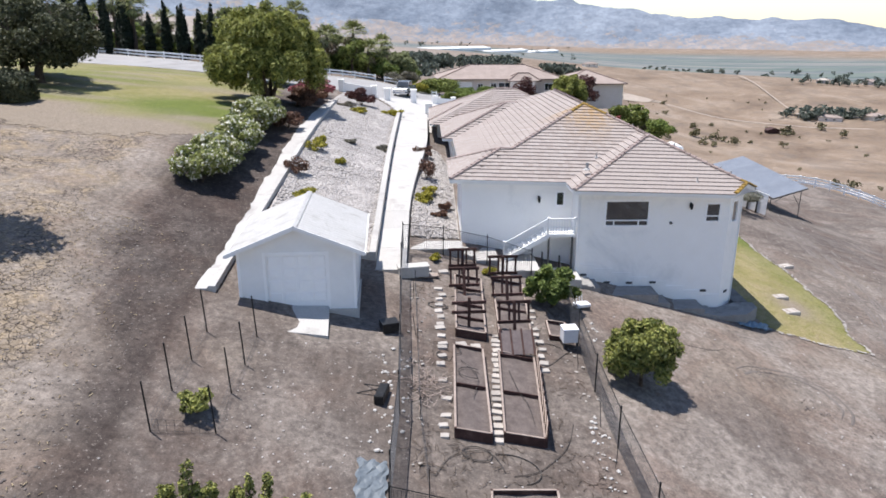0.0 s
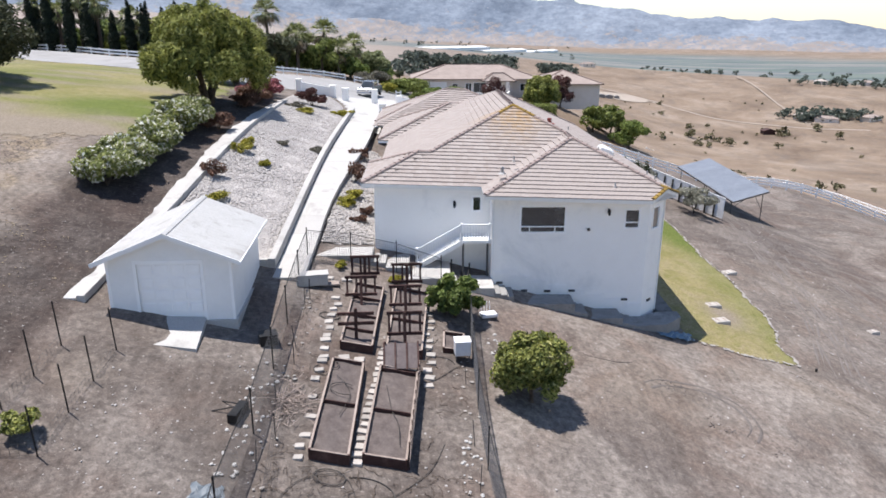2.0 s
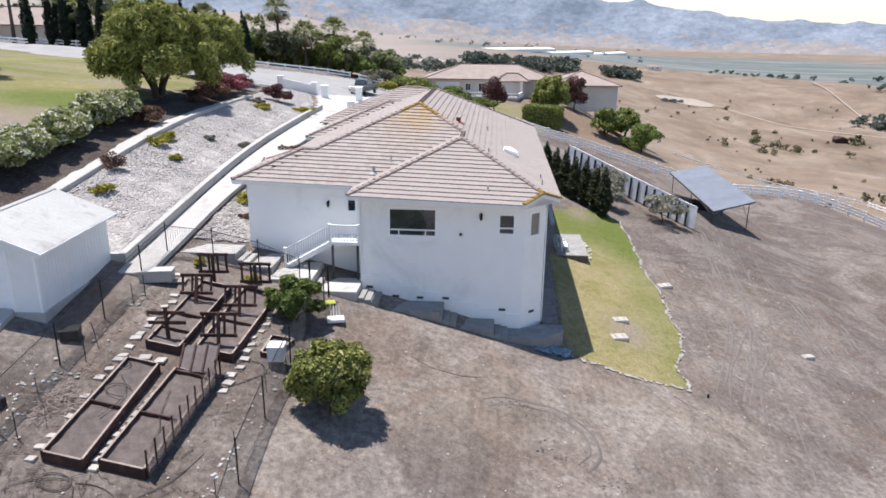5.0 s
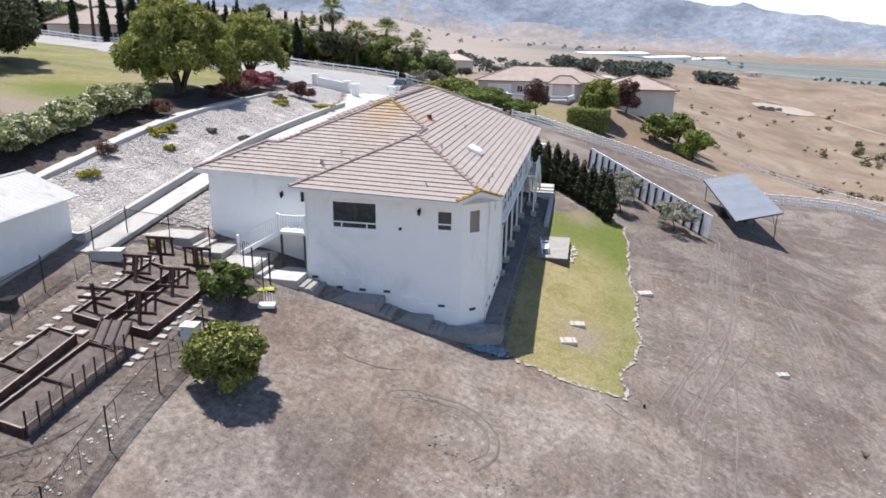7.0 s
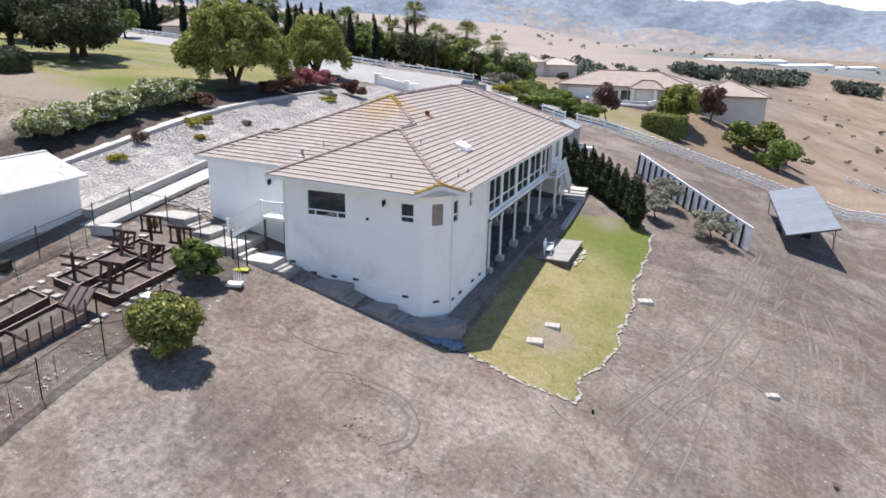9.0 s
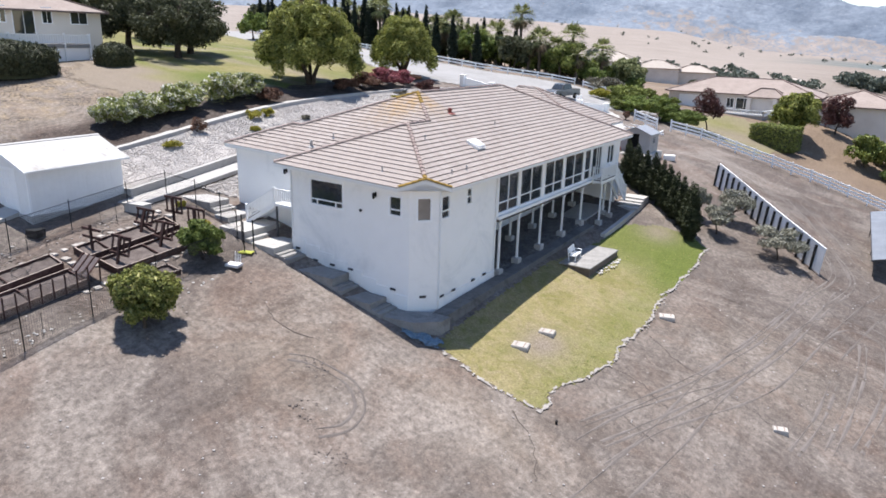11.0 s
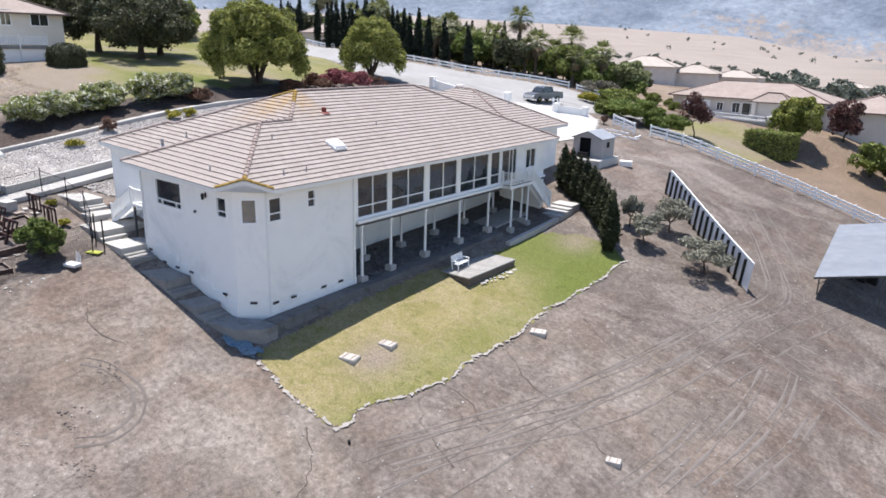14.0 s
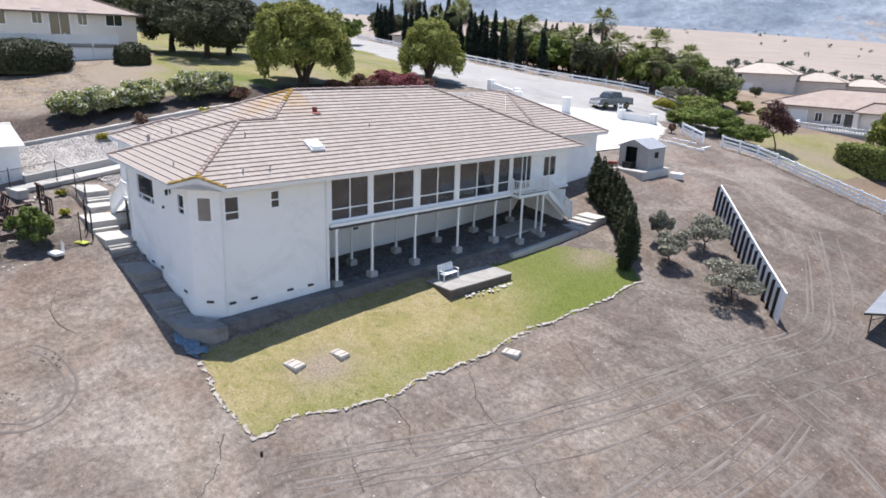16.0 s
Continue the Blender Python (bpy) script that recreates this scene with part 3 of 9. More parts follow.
def land(x, y):
    """Height of the ground: the hillside plot, then falling away to the valley and its golden hills."""
    x, y = np.asarray(x, float), np.asarray(y, float)
    pad = sstep(10.5, 14.4, x) * (x < 20.2) * sstep(49.2, 50.4, y) * (1 - sstep(73.7, 74.3, y))
    x = x + pad * (20.2 - x)
    cx, cy = np.clip(x, -46, 52), np.clip(y, 8, 116)
    a, b = cx / 20, cy / 50 - 1
    c = SLOPE
    near = c[0] + c[1] * a + c[2] * b + c[3] * a * a + c[4] * a * b + c[5] * b * b + c[6] * a ** 3 + c[7] * a * a * b + c[8] * a * b * b + c[9] * b ** 3
    for px, py, h in SWELLS:
        near = near + h * np.exp(-((cx - px) ** 2 + (cy - py) ** 2) / 162.0)
    d = np.hypot(x, y - 60)
    th = np.degrees(np.arctan2(x, y - 60))
    around = 8.2 - 24.2 * sstep(-20, 110, x)
    low = -16 - 74 * sstep(-6, 28, th)
    far = around + (low - around) * sstep(60, 560, d)
    far = far + (17 + 3600 * np.tan(np.radians(foot_rise(th))) - low) * sstep(900, 3500, d)
    far = far + 25 * np.exp(-(((x - 330) / 230) ** 2 + ((y - 1130) / 190) ** 2) / 2) + 16 * np.exp(-(((x - 600) / 180) ** 2 + ((y - 1000) / 170) ** 2) / 2)
    far = far + 7 * np.sin(x / 170 + 1.2) * np.sin(y / 230) * sstep(300, 700, d) * (1 - sstep(1300, 1700, d))
    # level pad under the raised sun room
    k = sstep(62, 125, np.hypot(x - 5, (y - 60) * 0.95))
    bank = (2.4 * sstep(-34, -64, x) + 4.0 * sstep(-64, -130, x)) * sstep(85, 120, y) * (1 - sstep(165, 260, y))
    bank = bank + 1.9 * sstep(-56, -90, x) * sstep(40, 60, y) * (1 - sstep(165, 260, y)) + 4.0 * sstep(-50, -88, x) * sstep(52, 70, y) * (1 - sstep(98, 122, y))
    kerb_y = np.interp(x, (-125, -85, -62, -44, -29), (136, 120, 112, 106, 97))
    bank = bank + 1.2 * sstep(0, 12, y - kerb_y) * sstep(-20, -44, x) * (1 - sstep(165, 260, y))
    fall = 5.0 * sstep(60, 92, x) * (1 - sstep(130, 190, y)) * (1 - sstep(150, 260, x)) * sstep(20, 60, y)
    dip = 2.6 * sstep(140, 165, y) * (1 - sstep(270, 340, y)) * sstep(-60, -30, x) * (1 - sstep(0, 14, x))
    shelf = sstep(-7, 2, x) * (1 - sstep(24, 50, x)) * sstep(134, 146, y) * (1 - sstep(172, 190, y))
    return (near * (1 - k) + far * k + bank - fall - dip) * (1 - shelf) + (4.0 - 0.05 * (x - 8)) * shelf


def gz(x, y):
    return float(land(x, y))


# ---- ground, paths, walls ----
def inside(poly, x, y):
    x, y = np.asarray(x, float), np.asarray(y, float)
    hit = np.zeros(x.shape, bool)
    n = len(poly)
    for i in range(n):
        (ax, ay), (bx, by) = poly[i], poly[(i + 1) % n]
        if ay == by:
            continue
        hit ^= ((ay > y) != (by > y)) & (x < (bx - ax) * (y - ay) / (by - ay) + ax)
    return hit


def ripple(x, y, s=1.0):
    return np.sin(x * 1.7 * s + 0.6 * np.sin(y * 1.3 * s)) * 0.5 + np.sin(y * 2.3 * s + 1.1 * np.sin(x * 0.9 * s)) * 0.5


def grid_mesh(name, xs, ys, zfun, mat, keep=None, zone=None, smooth=True, label="", category="", kind="structure"):
    X, Y = np.meshgrid(xs, ys)
    Z = zfun(X, Y)
    nx = len(xs)
    idx = np.arange(X.size).reshape(X.shape)
    q = np.stack([idx[:-1, :-1], idx[:-1, 1:], idx[1:, 1:], idx[1:, :-1]], -1).reshape(-1, 4)
    if keep is not None:
        cx, cy = (X[:-1, :-1] + X[1:, 1:]) / 2, (Y[:-1, :-1] + Y[1:, 1:]) / 2
        q = q[keep(cx, cy).reshape(-1)]
    used, inv = np.unique(q, return_inverse=True)
    v = np.stack([X.ravel(), Y.ravel(), Z.ravel()], -1)[used]
    me = bpy.data.meshes.new(name)
    me.from_pydata(v.tolist(), [], inv.reshape(-1, 4).tolist())
    me.materials.append(mat)
    me.polygons.foreach_set("use_smooth", [smooth] * len(me.polygons))
    if zone is not None:
        for key, fun in zone.items():
            at = me.attributes.new(key, "FLOAT_COLOR", "POINT")
            at.data.foreach_set("color", np.concatenate([fun(v[:, 0], v[:, 1]), np.ones((len(v), 1))], 1).astype(np.float32).ravel())
    me.update()
    ob = new(name, me)
    ORIGIN[ob] = Vector()
    return tagged(ob, label, category, "", kind)


def spread(a, b, step, lo, hi, grow=1.16):
    mid = list(np.arange(a, b + step / 2, step))
    s, up = step, mid[-1]
    while up < hi:
        s *= grow
        up += s
        mid.append(up)
    s, dn = step, mid[0]
    while dn > lo:
        s *= grow
        dn -= s
        mid.insert(0, dn)
    return np.array(mid)


def ground_zone(x, y):
    wob = 0.5 * ripple(x, y, 0.5)
    edge = 3.6 * (1 - sstep(24, 36, y))
    dark = sstep(-18.0, -15.5, x - edge + wob + 0.06 * (y - 30)) * (1 - sstep(-11.0, -9.8, x + wob * 0.5)) * (1 - sstep(78, 84, y))
    dark = np.maximum(dark, 0.42 * sstep(-10.4, -9.4, x) * (1 - sstep(-1.5, 0, x)) * (1 - sstep(28, 32, y)))
    dark = np.maximum(dark, 0.32 * sstep(-2.2, -1.0, x) * (1 - sstep(7.6, 9, x)) * (1 - sstep(39, 42, y)))
    dark = np.maximum(dark, 0.28 * sstep(25, 31, x) * sstep(48, 64, y + wob) * (1 - sstep(112, 118, y)))
    beyond = sstep(115.5, 119.5, y - 0.02 * (x - 20) + wob) * sstep(7, 16, x)
    gold = np.maximum(beyond, sstep(118, 150, y)) * 1.0
    gold = np.maximum(gold, sstep(78, 110, x))
    gold = np.maximum(gold, sstep(-80, -110, x))
    dd, tt = np.hypot(x, y - 60), np.degrees(np.arctan2(x, y - 60))
    plain = sstep(260, 520, dd) * (1 - sstep(0, 12, tt)) * (1 - 0.6 * sstep(900, 1500, dd))
    gold = gold * (1 - plain)
    pale = sstep(-15.5, -19.5, x - edge + wob + 0.06 * (y - 30)) * (1 - gold)
    pale = np.maximum(pale, 0.75 * np.exp(-(((x - 27) / 5) ** 2 + ((y - 37.5) / 2.2) ** 2)))
    pale = np.maximum(pale, 0.6 * np.exp(-(((x - 17) / 5) ** 2 + ((y - 33.5) / 3.5) ** 2)))
    pale = np.maximum(pale, 0.5 * np.exp(-(((x - 38) / 6) ** 2 + ((y - 57) / 5) ** 2)))
    pale = np.maximum(pale, 0.75 * np.exp(-(((x + 8.3) / 1.2) ** 2 + ((y - 26.6) / 1.1) ** 2)))
    pale = np.maximum(pale * (1 - plain), 0.76 * plain)
    return np.stack([dark * (1 - gold) * (1 - plain), gold, pale], -1)


def valley_zone(x, y):
    d = np.hypot(x, y - 60)
    v = sstep(1400, 1650, d) * sstep(-9, -1, np.degrees(np.arctan2(x, y - 60))) * (1 - sstep(2700, 3000, d))
    p = sstep(300, 700, d) * (1 - sstep(-10, 6, np.degrees(np.arctan2(x, y - 60))))
    return np.stack([v, p, v], -1)


def ground_height(x, y):
    z = land(x, y)
    near = 1 - sstep(80, 130, np.hypot(x - 5, y - 60))
    return z + near * (0.035 * ripple(x, y, 1.3) + 0.03 * ripple(x + 7, y - 3, 0.37))


vn = EARTH.node_tree
va = vn.nodes.new("ShaderNodeAttribute")
va.attribute_name = "valley"
vb = vn.nodes["Principled BSDF"]
vlink = vb.inputs["Base Color"].links[0].from_socket
vt = vn.nodes.new("ShaderNodeTexCoord").outputs["Object"]
vmap = vn.nodes.new("ShaderNodeMapping")
vmap.inputs["Scale"].default_value = (0.0014, 0.011, 0.001)
vn.links.new(vt, vmap.inputs["Vector"])
fields = ramp_node(vn, noise_node(vn, vmap.outputs[0], 1.0, 5, 0.6), [(0.36, (0.075, 0.10, 0.10)), (0.44, (0.14, 0.165, 0.14)), (0.49, (0.09, 0.11, 0.115)), (0.54, (0.155, 0.165, 0.16)), (0.60, (0.22, 0.205, 0.185)), (0.66, (0.12, 0.14, 0.135))])
vs = vn.nodes.new("ShaderNodeSeparateColor")
vn.links.new(va.outputs["Color"], vs.inputs[0])
# paler tan that takes over with distance on the left plain
far_plain = ramp_node(vn, noise_node(vn, vmap.outputs[0], 6.0, 6, 0.65, 1.0), [(0.36, (0.215, 0.183, 0.158)), (0.64, (0.31, 0.268, 0.236))])
vlink = mix_node(vn, vs.outputs[1], vlink, far_plain)
vn.links.new(mix_node(vn, vs.outputs[0], vlink, fields), vb.inputs["Base Color"])

grid_mesh("ground", spread(-56, 78, 0.9, -4700, 4700), spread(12, 132, 0.9, -900, 4700), ground_height, EARTH,
          zone={"zone": ground_zone, "valley": valley_zone}, label="bare grey-brown earth hillside falling to golden hills", category="ground")

GX, GY = np.arange(-56, 78.45, 0.9), np.arange(12, 132.45, 0.9)
GZ = ground_height(*np.meshgrid(GX, GY))


def sheet_height(x, y):
    """Height of the ground sheet between its grid points."""
    x, y = np.asarray(x, float), np.asarray(y, float)
    u, v = np.clip((x + 56) / 0.9, 0, len(GX) - 1.01), np.clip((y - 12) / 0.9, 0, len(GY) - 1.01)
    i, j = u.astype(int), v.astype(int)
    u, v = u - i, v - j
    z = (GZ[j, i] * (1 - u) + GZ[j, i + 1] * u) * (1 - v) + (GZ[j + 1, i] * (1 - u) + GZ[j + 1, i + 1] * u) * v
    return np.where(x > -55, z, ground_height(x, y) + 0.05)


def turf(x, y):
    """Height of the ground sheet itself between its grid points."""
    i, j = int((x + 56) / 0.9), int((y - 12) / 0.9)
    u, v = (x + 56) / 0.9 - i, (y - 12) / 0.9 - j
    return float((GZ[j, i] * (1 - u) + GZ[j, i + 1] * u) * (1 - v) + (GZ[j + 1, i] * (1 - u) + GZ[j + 1, i + 1] * u) * v)


RIGHT_LAWN = [(21.9, 40.9), (25.6, 40.3), (28.9, 40.5), (28.6, 42.6), (30.0, 47.4), (29.7, 50.5), (30.1, 53.5), (29.6, 59), (29.9, 65), (29.6, 71.6), (28.0, 73.0), (25.2, 72.5), (22.9, 69.5), (22.6, 62), (21.75, 56), (21.7, 43)]
LEFT_LAWN = [(-14.2, 56), (-19.3, 52.8), (-26, 49.7), (-31, 51), (-38, 58), (-40, 64), (-56, 66), (-104, 66), (-100, 125), (-85, 119.5), (-62, 113), (-44, 107), (-29.5, 97), (-18.5, 90), (-16.5, 80), (-15.2, 68)]


def right_zone(x, y):
    green = sstep(57, 66, y + 0.8 * ripple(x, y, 0.5)) * 0.9 + 0.4 * np.exp(-((x - 29) / 1.6) ** 2)
    bald = np.exp(-(((x - 26.2) / 1.3) ** 2 + ((y - 46) / 1.9) ** 2)) + 0.8 * np.exp(-(((x - 25.5) / 1.6) ** 2 + ((y - 71) / 2.2) ** 2))
    return np.stack([np.clip(green, 0, 1), np.clip(bald, 0, 1), x * 0], -1)


def left_zone(x, y):
    bald = sstep(60, 54, y + (x + 20) * 0.2 + 1.6 * ripple(x, y, 0.4)) + 0.55 * sstep(0.1, 0.8, ripple(x * 0.55, y * 1.5, 0.35)) + 0.6 * np.exp(-(((x + 22) / 5) ** 2 + ((y - 75) / 2.5) ** 2))
    return np.stack([0.42 + 0.34 * ripple(x, y, 0.18) + 0.7 * np.exp(-(((x + 20) / 6) ** 2 + ((y - 62) / 5) ** 2)), np.clip(bald, 0, 1), x * 0], -1)


def lawn_patch(name, poly, step, zone, label, rag=0.0):
    xs = [p[0] for p in poly]
    ys = [p[1] for p in poly]

    def keep(x, y):
        if rag:
            x, y = x + rag * ripple(x, y, 0.9) + 0.7 * rag * ripple(y, x, 3.3), y + rag * ripple(y, x, 1.1) + 0.7 * rag * ripple(x, y, 4.1)
        return inside(poly, x + 0.16 * ripple(x, y, 2.1) + 0.1 * ripple(y, x, 7.3), y + 0.16 * ripple(y, x, 1.7) + 0.1 * ripple(x, y, 6.1))
    return grid_mesh(name, np.arange(min(xs) - 1, max(xs) + 1, step), np.arange(min(ys) - 1, max(ys) + 1, step), lambda x, y: np.where((x > -55) & (y < 130), sheet_height(x, np.minimum(y, 130)) + 0.028, ground_height(x, y) + 0.16), LAWN, keep, {"zone": zone}, label=label, category="lawn")


lawn_patch("lawn", RIGHT_LAWN, 0.14, right_zone, "patchy sun-dried lawn, greener at its far end, beside the house")
lawn_patch("lawn", LEFT_LAWN, 0.35, left_zone, "mown yellow-green lawn sloping up to the road", 0.7)

rnd = random.Random(5)
blades = Shape()
for poly, n, h in ((RIGHT_LAWN, 2500, 0.035),):
    k = 0
    while k < n:
        x, y = rnd.uniform(22, 30.3), rnd.uniform(40, 73)
        if not inside(poly, x, y) or (abs(x - 26.2) < 1.2 and abs(y - 46) < 1.6):
            continue
        z, a, s = gz(x, y) + 0.05, rnd.uniform(0, 6.28), rnd.uniform(0.025, 0.055)
        c, d = math.cos(a) * s, math.sin(a) * s
        blades.face((x - c, y - d, z), (x + c, y + d, z), (x + d * 0.7, y - c * 0.7, z + rnd.uniform(0.5, 1.2) * h))
        k += 1
alone(blades, "grass", GRASSBLADE, "short dry lawn grass tufts", "grass", kind="stuff", at=(26, 56, 0))

edge, lip = Shape(), Shape()
rim = [(28.9, 40.5), (28.6, 42.6), (30.0, 47.4), (29.7, 50.5), (30.1, 53.5), (29.6, 59), (29.9, 65), (29.6, 71.6)]
for (ax, ay), (bx, by) in list(zip(rim, rim[1:])) + [((22.4, 40.7), (25.6, 40.25)), ((25.6, 40.25), (28.9, 40.5))]:
    long = math.hypot(bx - ax, by - ay)
    n = int(long / 0.16)
    ox, oy = (by - ay) / long, -(bx - ax) / long
    last = None
    for i in range(n + 1):
        t = i / n
        x, y = ax + (bx - ax) * t + 0.12 * math.sin(t * 9 + ax) + rnd.gauss(0.04, 0.05), ay + (by - ay) * t + rnd.gauss(0, 0.05)
        w = abs(rnd.gauss(0.06, 0.05)) + 0.02
        now = ((x - ox * w, y - oy * w, gz(x, y) + 0.085), (x + ox * w, y + oy * w, gz(x, y) + 0.055))
        if last and rnd.random() < 0.86:
            lip.face(last[0], now[0], now[1], last[1])
        last = now
        if rnd.random() < 0.3:
            edge.pebble((x + rnd.gauss(0.08, 0.1), y + rnd.gauss(0, 0.08), gz(x, y) + 0.05), rnd.uniform(0.02, 0.075), rnd.random(), 0.35)
alone(edge, "edging_stones", CONCRETE, "broken pale stone edging along the lawn", "stones", kind="stuff")
alone(lip, "lawn_edge", STONE, "crumbling pale lip of dry earth round the lawn", "edging", kind="structure")

GRAVEL = [(-9.9, 39), (-3.4, 39), (-3.3, 60), (-3.5, 80), (-5.0, 88), (-7.4, 96), (-10.9, 97), (-10.8, 80), (-9.9, 58)]
grid_mesh("gravel_bed", np.arange(-11, -3, 0.5), np.arange(38.5, 98, 0.5), lambda x, y: ground_height(x, y) + 0.05, ROCK, lambda x, y: inside(GRAVEL, x, y),
          label="bank of pale grey river rock above the walk", category="gravel")


def strewn(name, poly, n, rmin, rmax, mat, label, dz=0.06, seed=1):
    rnd = random.Random(seed)
    xs, ys = [p[0] for p in poly], [p[1] for p in poly]
    s, k = Shape(), 0
    while k < n:
        x, y = rnd.uniform(min(xs), max(xs)), rnd.uniform(min(ys), max(ys))
        if inside(poly, x, y):
            s.pebble((x, y, gz(x, y) + dz), rnd.uniform(rmin, rmax), rnd.random())
            k += 1
    return alone(s, name, mat, label, "stones", kind="stuff")


strewn("river_rocks", GRAVEL, 30000, 0.05, 0.125, ROCK, "pale grey river rocks covering the bank")
SIDEGRAVEL = [(-1.1, 43.2), (2.0, 44.2), (2.0, 60), (0.9, 66), (0.0, 66), (-1.1, 52)]
grid_mesh("gravel_bed", np.arange(-1.5, 2.6, 0.4), np.arange(43, 67, 0.4), lambda x, y: ground_height(x, y) + 0.04, ROCK, lambda x, y: inside(SIDEGRAVEL, x, y),
          label="pale rock border between walk and house", category="gravel")
strewn("river_rocks", SIDEGRAVEL, 3600, 0.05, 0.12, ROCK, "pale river rocks along the house wall", seed=2)
strewn("river_rocks", [(15.4, 51), (20.4, 51), (20.4, 66.6), (17.6, 66.6), (17.6, 73.6), (15.4, 73.6)], 6500, 0.05, 0.12, SHADEROCK, "river rocks under the raised sun room, coloured dark for its shade", seed=3)
pad_x, pad_y = (17.75, 20.15), (66.9, 71.8)
pd = Shape()
pd.loft([[(x, y, gz(20, y) + h) for x, y in ((pad_x[0], pad_y[0]), (pad_x[1], pad_y[0]), (pad_x[1], pad_y[1]), (pad_x[0], pad_y[1]))] for h in (-0.3, 0.09)])
alone(pd, "concrete_pad", CONCRETE, "pale concrete pad under the sun room landing", "pad", kind="structure")
strewn("loose_stones", [(8.5, 20), (45, 30), (45, 95), (31, 95), (31, 40), (21, 39), (9, 38)], 420, 0.025, 0.07, ROCK, "small stones scattered over the bare earth", 0.01, 4)
strewn("loose_stones", [(-22, 18), (-10, 18), (-12.5, 42), (-24, 42)], 70, 0.025, 0.06, STONE, "small stones scattered over the tilled soil", 0.01, 6)
strewn("loose_stones", [(-7.5, 20), (-1.5, 20), (-1.5, 31), (-7.5, 28)], 120, 0.025, 0.06, ROCK, "small stones scattered before the garage", 0.01, 7)
strewn("loose_stones", [(-1.0, 20), (7.6, 20), (7.6, 39), (-1.0, 39)], 100, 0.025, 0.07, ROCK, "small stones scattered in the fenced garden", 0.01, 8)

CLOD = surface("churned_clod", (0.15, 0.122, 0.108), (0.23, 0.195, 0.175), 2, 0.95, grain=9, vary=0)
RUBBISH = surface("pale_plastic_scraps", (0.55, 0.53, 0.5), (0.64, 0.62, 0.6), 6, 0.7, grain=20, vary=0)
for poly, n, sd in (([(-2.3, 22.5), (-0.9, 22.5), (-0.7, 30), (-2.1, 30)], 60, 21), ([(6.4, 20.5), (7.4, 20.5), (7.8, 27), (7.0, 27)], 46, 22), ([(8.6, 33.5), (9.4, 33.5), (9.2, 37), (8.5, 37)], 10, 23)):
    strewn("scattered_scraps", poly, n, 0.03, 0.11, RUBBISH, "pale scraps and stones littered along the garden fence", 0.02, sd)

for i, (x, y) in enumerate(((20.3, 32.0), (23.2, 30.7), (18.4, 34.6))):
    strewn("clods", [(x - 0.9, y - 0.5), (x + 0.7, y - 0.7), (x + 1.0, y + 0.4), (x - 0.5, y + 0.7)], 30, 0.02, 0.09, CLOD, "churned clods of dark earth", 0.0, 40 + i)


def slab(parent, x0, x1, y0, y1, z, th, mat, name="slab", b=0.02, skew=0.0, flare=0.0):
    """A slab that is flat along x and follows the slope along y."""
    za, zb = z
    s = Shape()
    xa, xb = x0 + skew, x1 + skew + flare
    s.loft([[(x0, y0, za - th), (x1, y0, za - th), (xb, y1, zb - th), (xa, y1, zb - th)],
            [(x0, y0, za - b), (x1, y0, za - b), (xb, y1, zb - b), (xa, y1, zb - b)],
            [(x0 + b, y0 + b, za), (x1 - b, y0 + b, za), (xb - b, y1 - b, zb), (xa + b, y1 - b, zb)]])
    return s.made(name, mat, parent)


# the pale footpath up the bank, with its kerb
path = thing("pavement", (-10.9, 32, gz(-10.9, 32)), "long pale concrete footpath with a kerb beside the dark soil", "footpath", kind="structure")
y = 31.6
while y < 82:
    za, zb = gz(-10.8, y) + 0.08, gz(-10.8, y + 2.4) + 0.08
    xl, xm = -11.55 + 0.25 * math.sin(y * 0.13), -11.55 + 0.25 * math.sin((y + 2.4) * 0.13)
    slab(path, xl, xl + 1.15, y, y + 2.38, (za, zb), 0.25, CONCRETE, skew=xm - xl)
    slab(path, xl + 1.19, xl + 1.55, y, y + 2.38, (za + 0.12, zb + 0.12), 0.4, CONCRETE, "kerb", skew=xm - xl)
    y += 2.4

# the walk between bank and house, and its low wall
walkway = thing("pavement", (-2.1, 38, gz(-2.1, 38)), "pale concrete walk beside the house", "walk", kind="structure")
y = 37.6
while y < 82:
    za, zb = gz(-2.8, y) + 0.06, gz(-2.8, y + 3.0) + 0.06
    xr, xs = -1.25 + 1.3 * float(sstep(46, 68, y)), -1.25 + 1.3 * float(sstep(46, 68, y + 3.0))
    slab(walkway, -3.0, xr, y, y + 2.98, (za, zb), 0.3, CONCRETE, flare=xs - xr)
    y += 3.0
low_wall = thing("retaining_wall", (-3.25, 38.6, gz(-3.2, 39)), "low whitewashed concrete retaining wall along the walk", "wall", kind="structure")
y = 38.7
while y < 81:
    za, zb = gz(-2.8, y) + 0.0, gz(-2.8, y + 4.2) + 0.0
    slab(low_wall, -3.42, -3.02, y, y + 4.19, (za + 0.62, zb + 0.62), 1.2, CONCRETE, "wall_block")
    y += 4.2
for i in range(4):
    slab(low_wall, -9.8 + 1.59 * i, -8.22 + 1.59 * i, 38.72, 39.02, (gz(-2.8, 38.7) + 0.6 + 0.28 * (3 - i), gz(-2.8, 38.7) + 0.6 + 0.28 * (3 - i)), 1.4, CONCRETE, "wall_block")
steps = thing("garden_steps", (-3.4, 37.9, gz(-3.4, 37.5)), "three pale concrete steps beside the garage", "steps", kind="structure")
for i in range(3):
    zz = gz(-2.6, 37.7) + 0.1 - 0.16 * i
    slab(steps, -3.6 - 0.1 * i, -3.02, 38.2 - 0.34 * i, 38.66 - 0.34 * i, (zz, zz), 0.4, CONCRETE, "step")

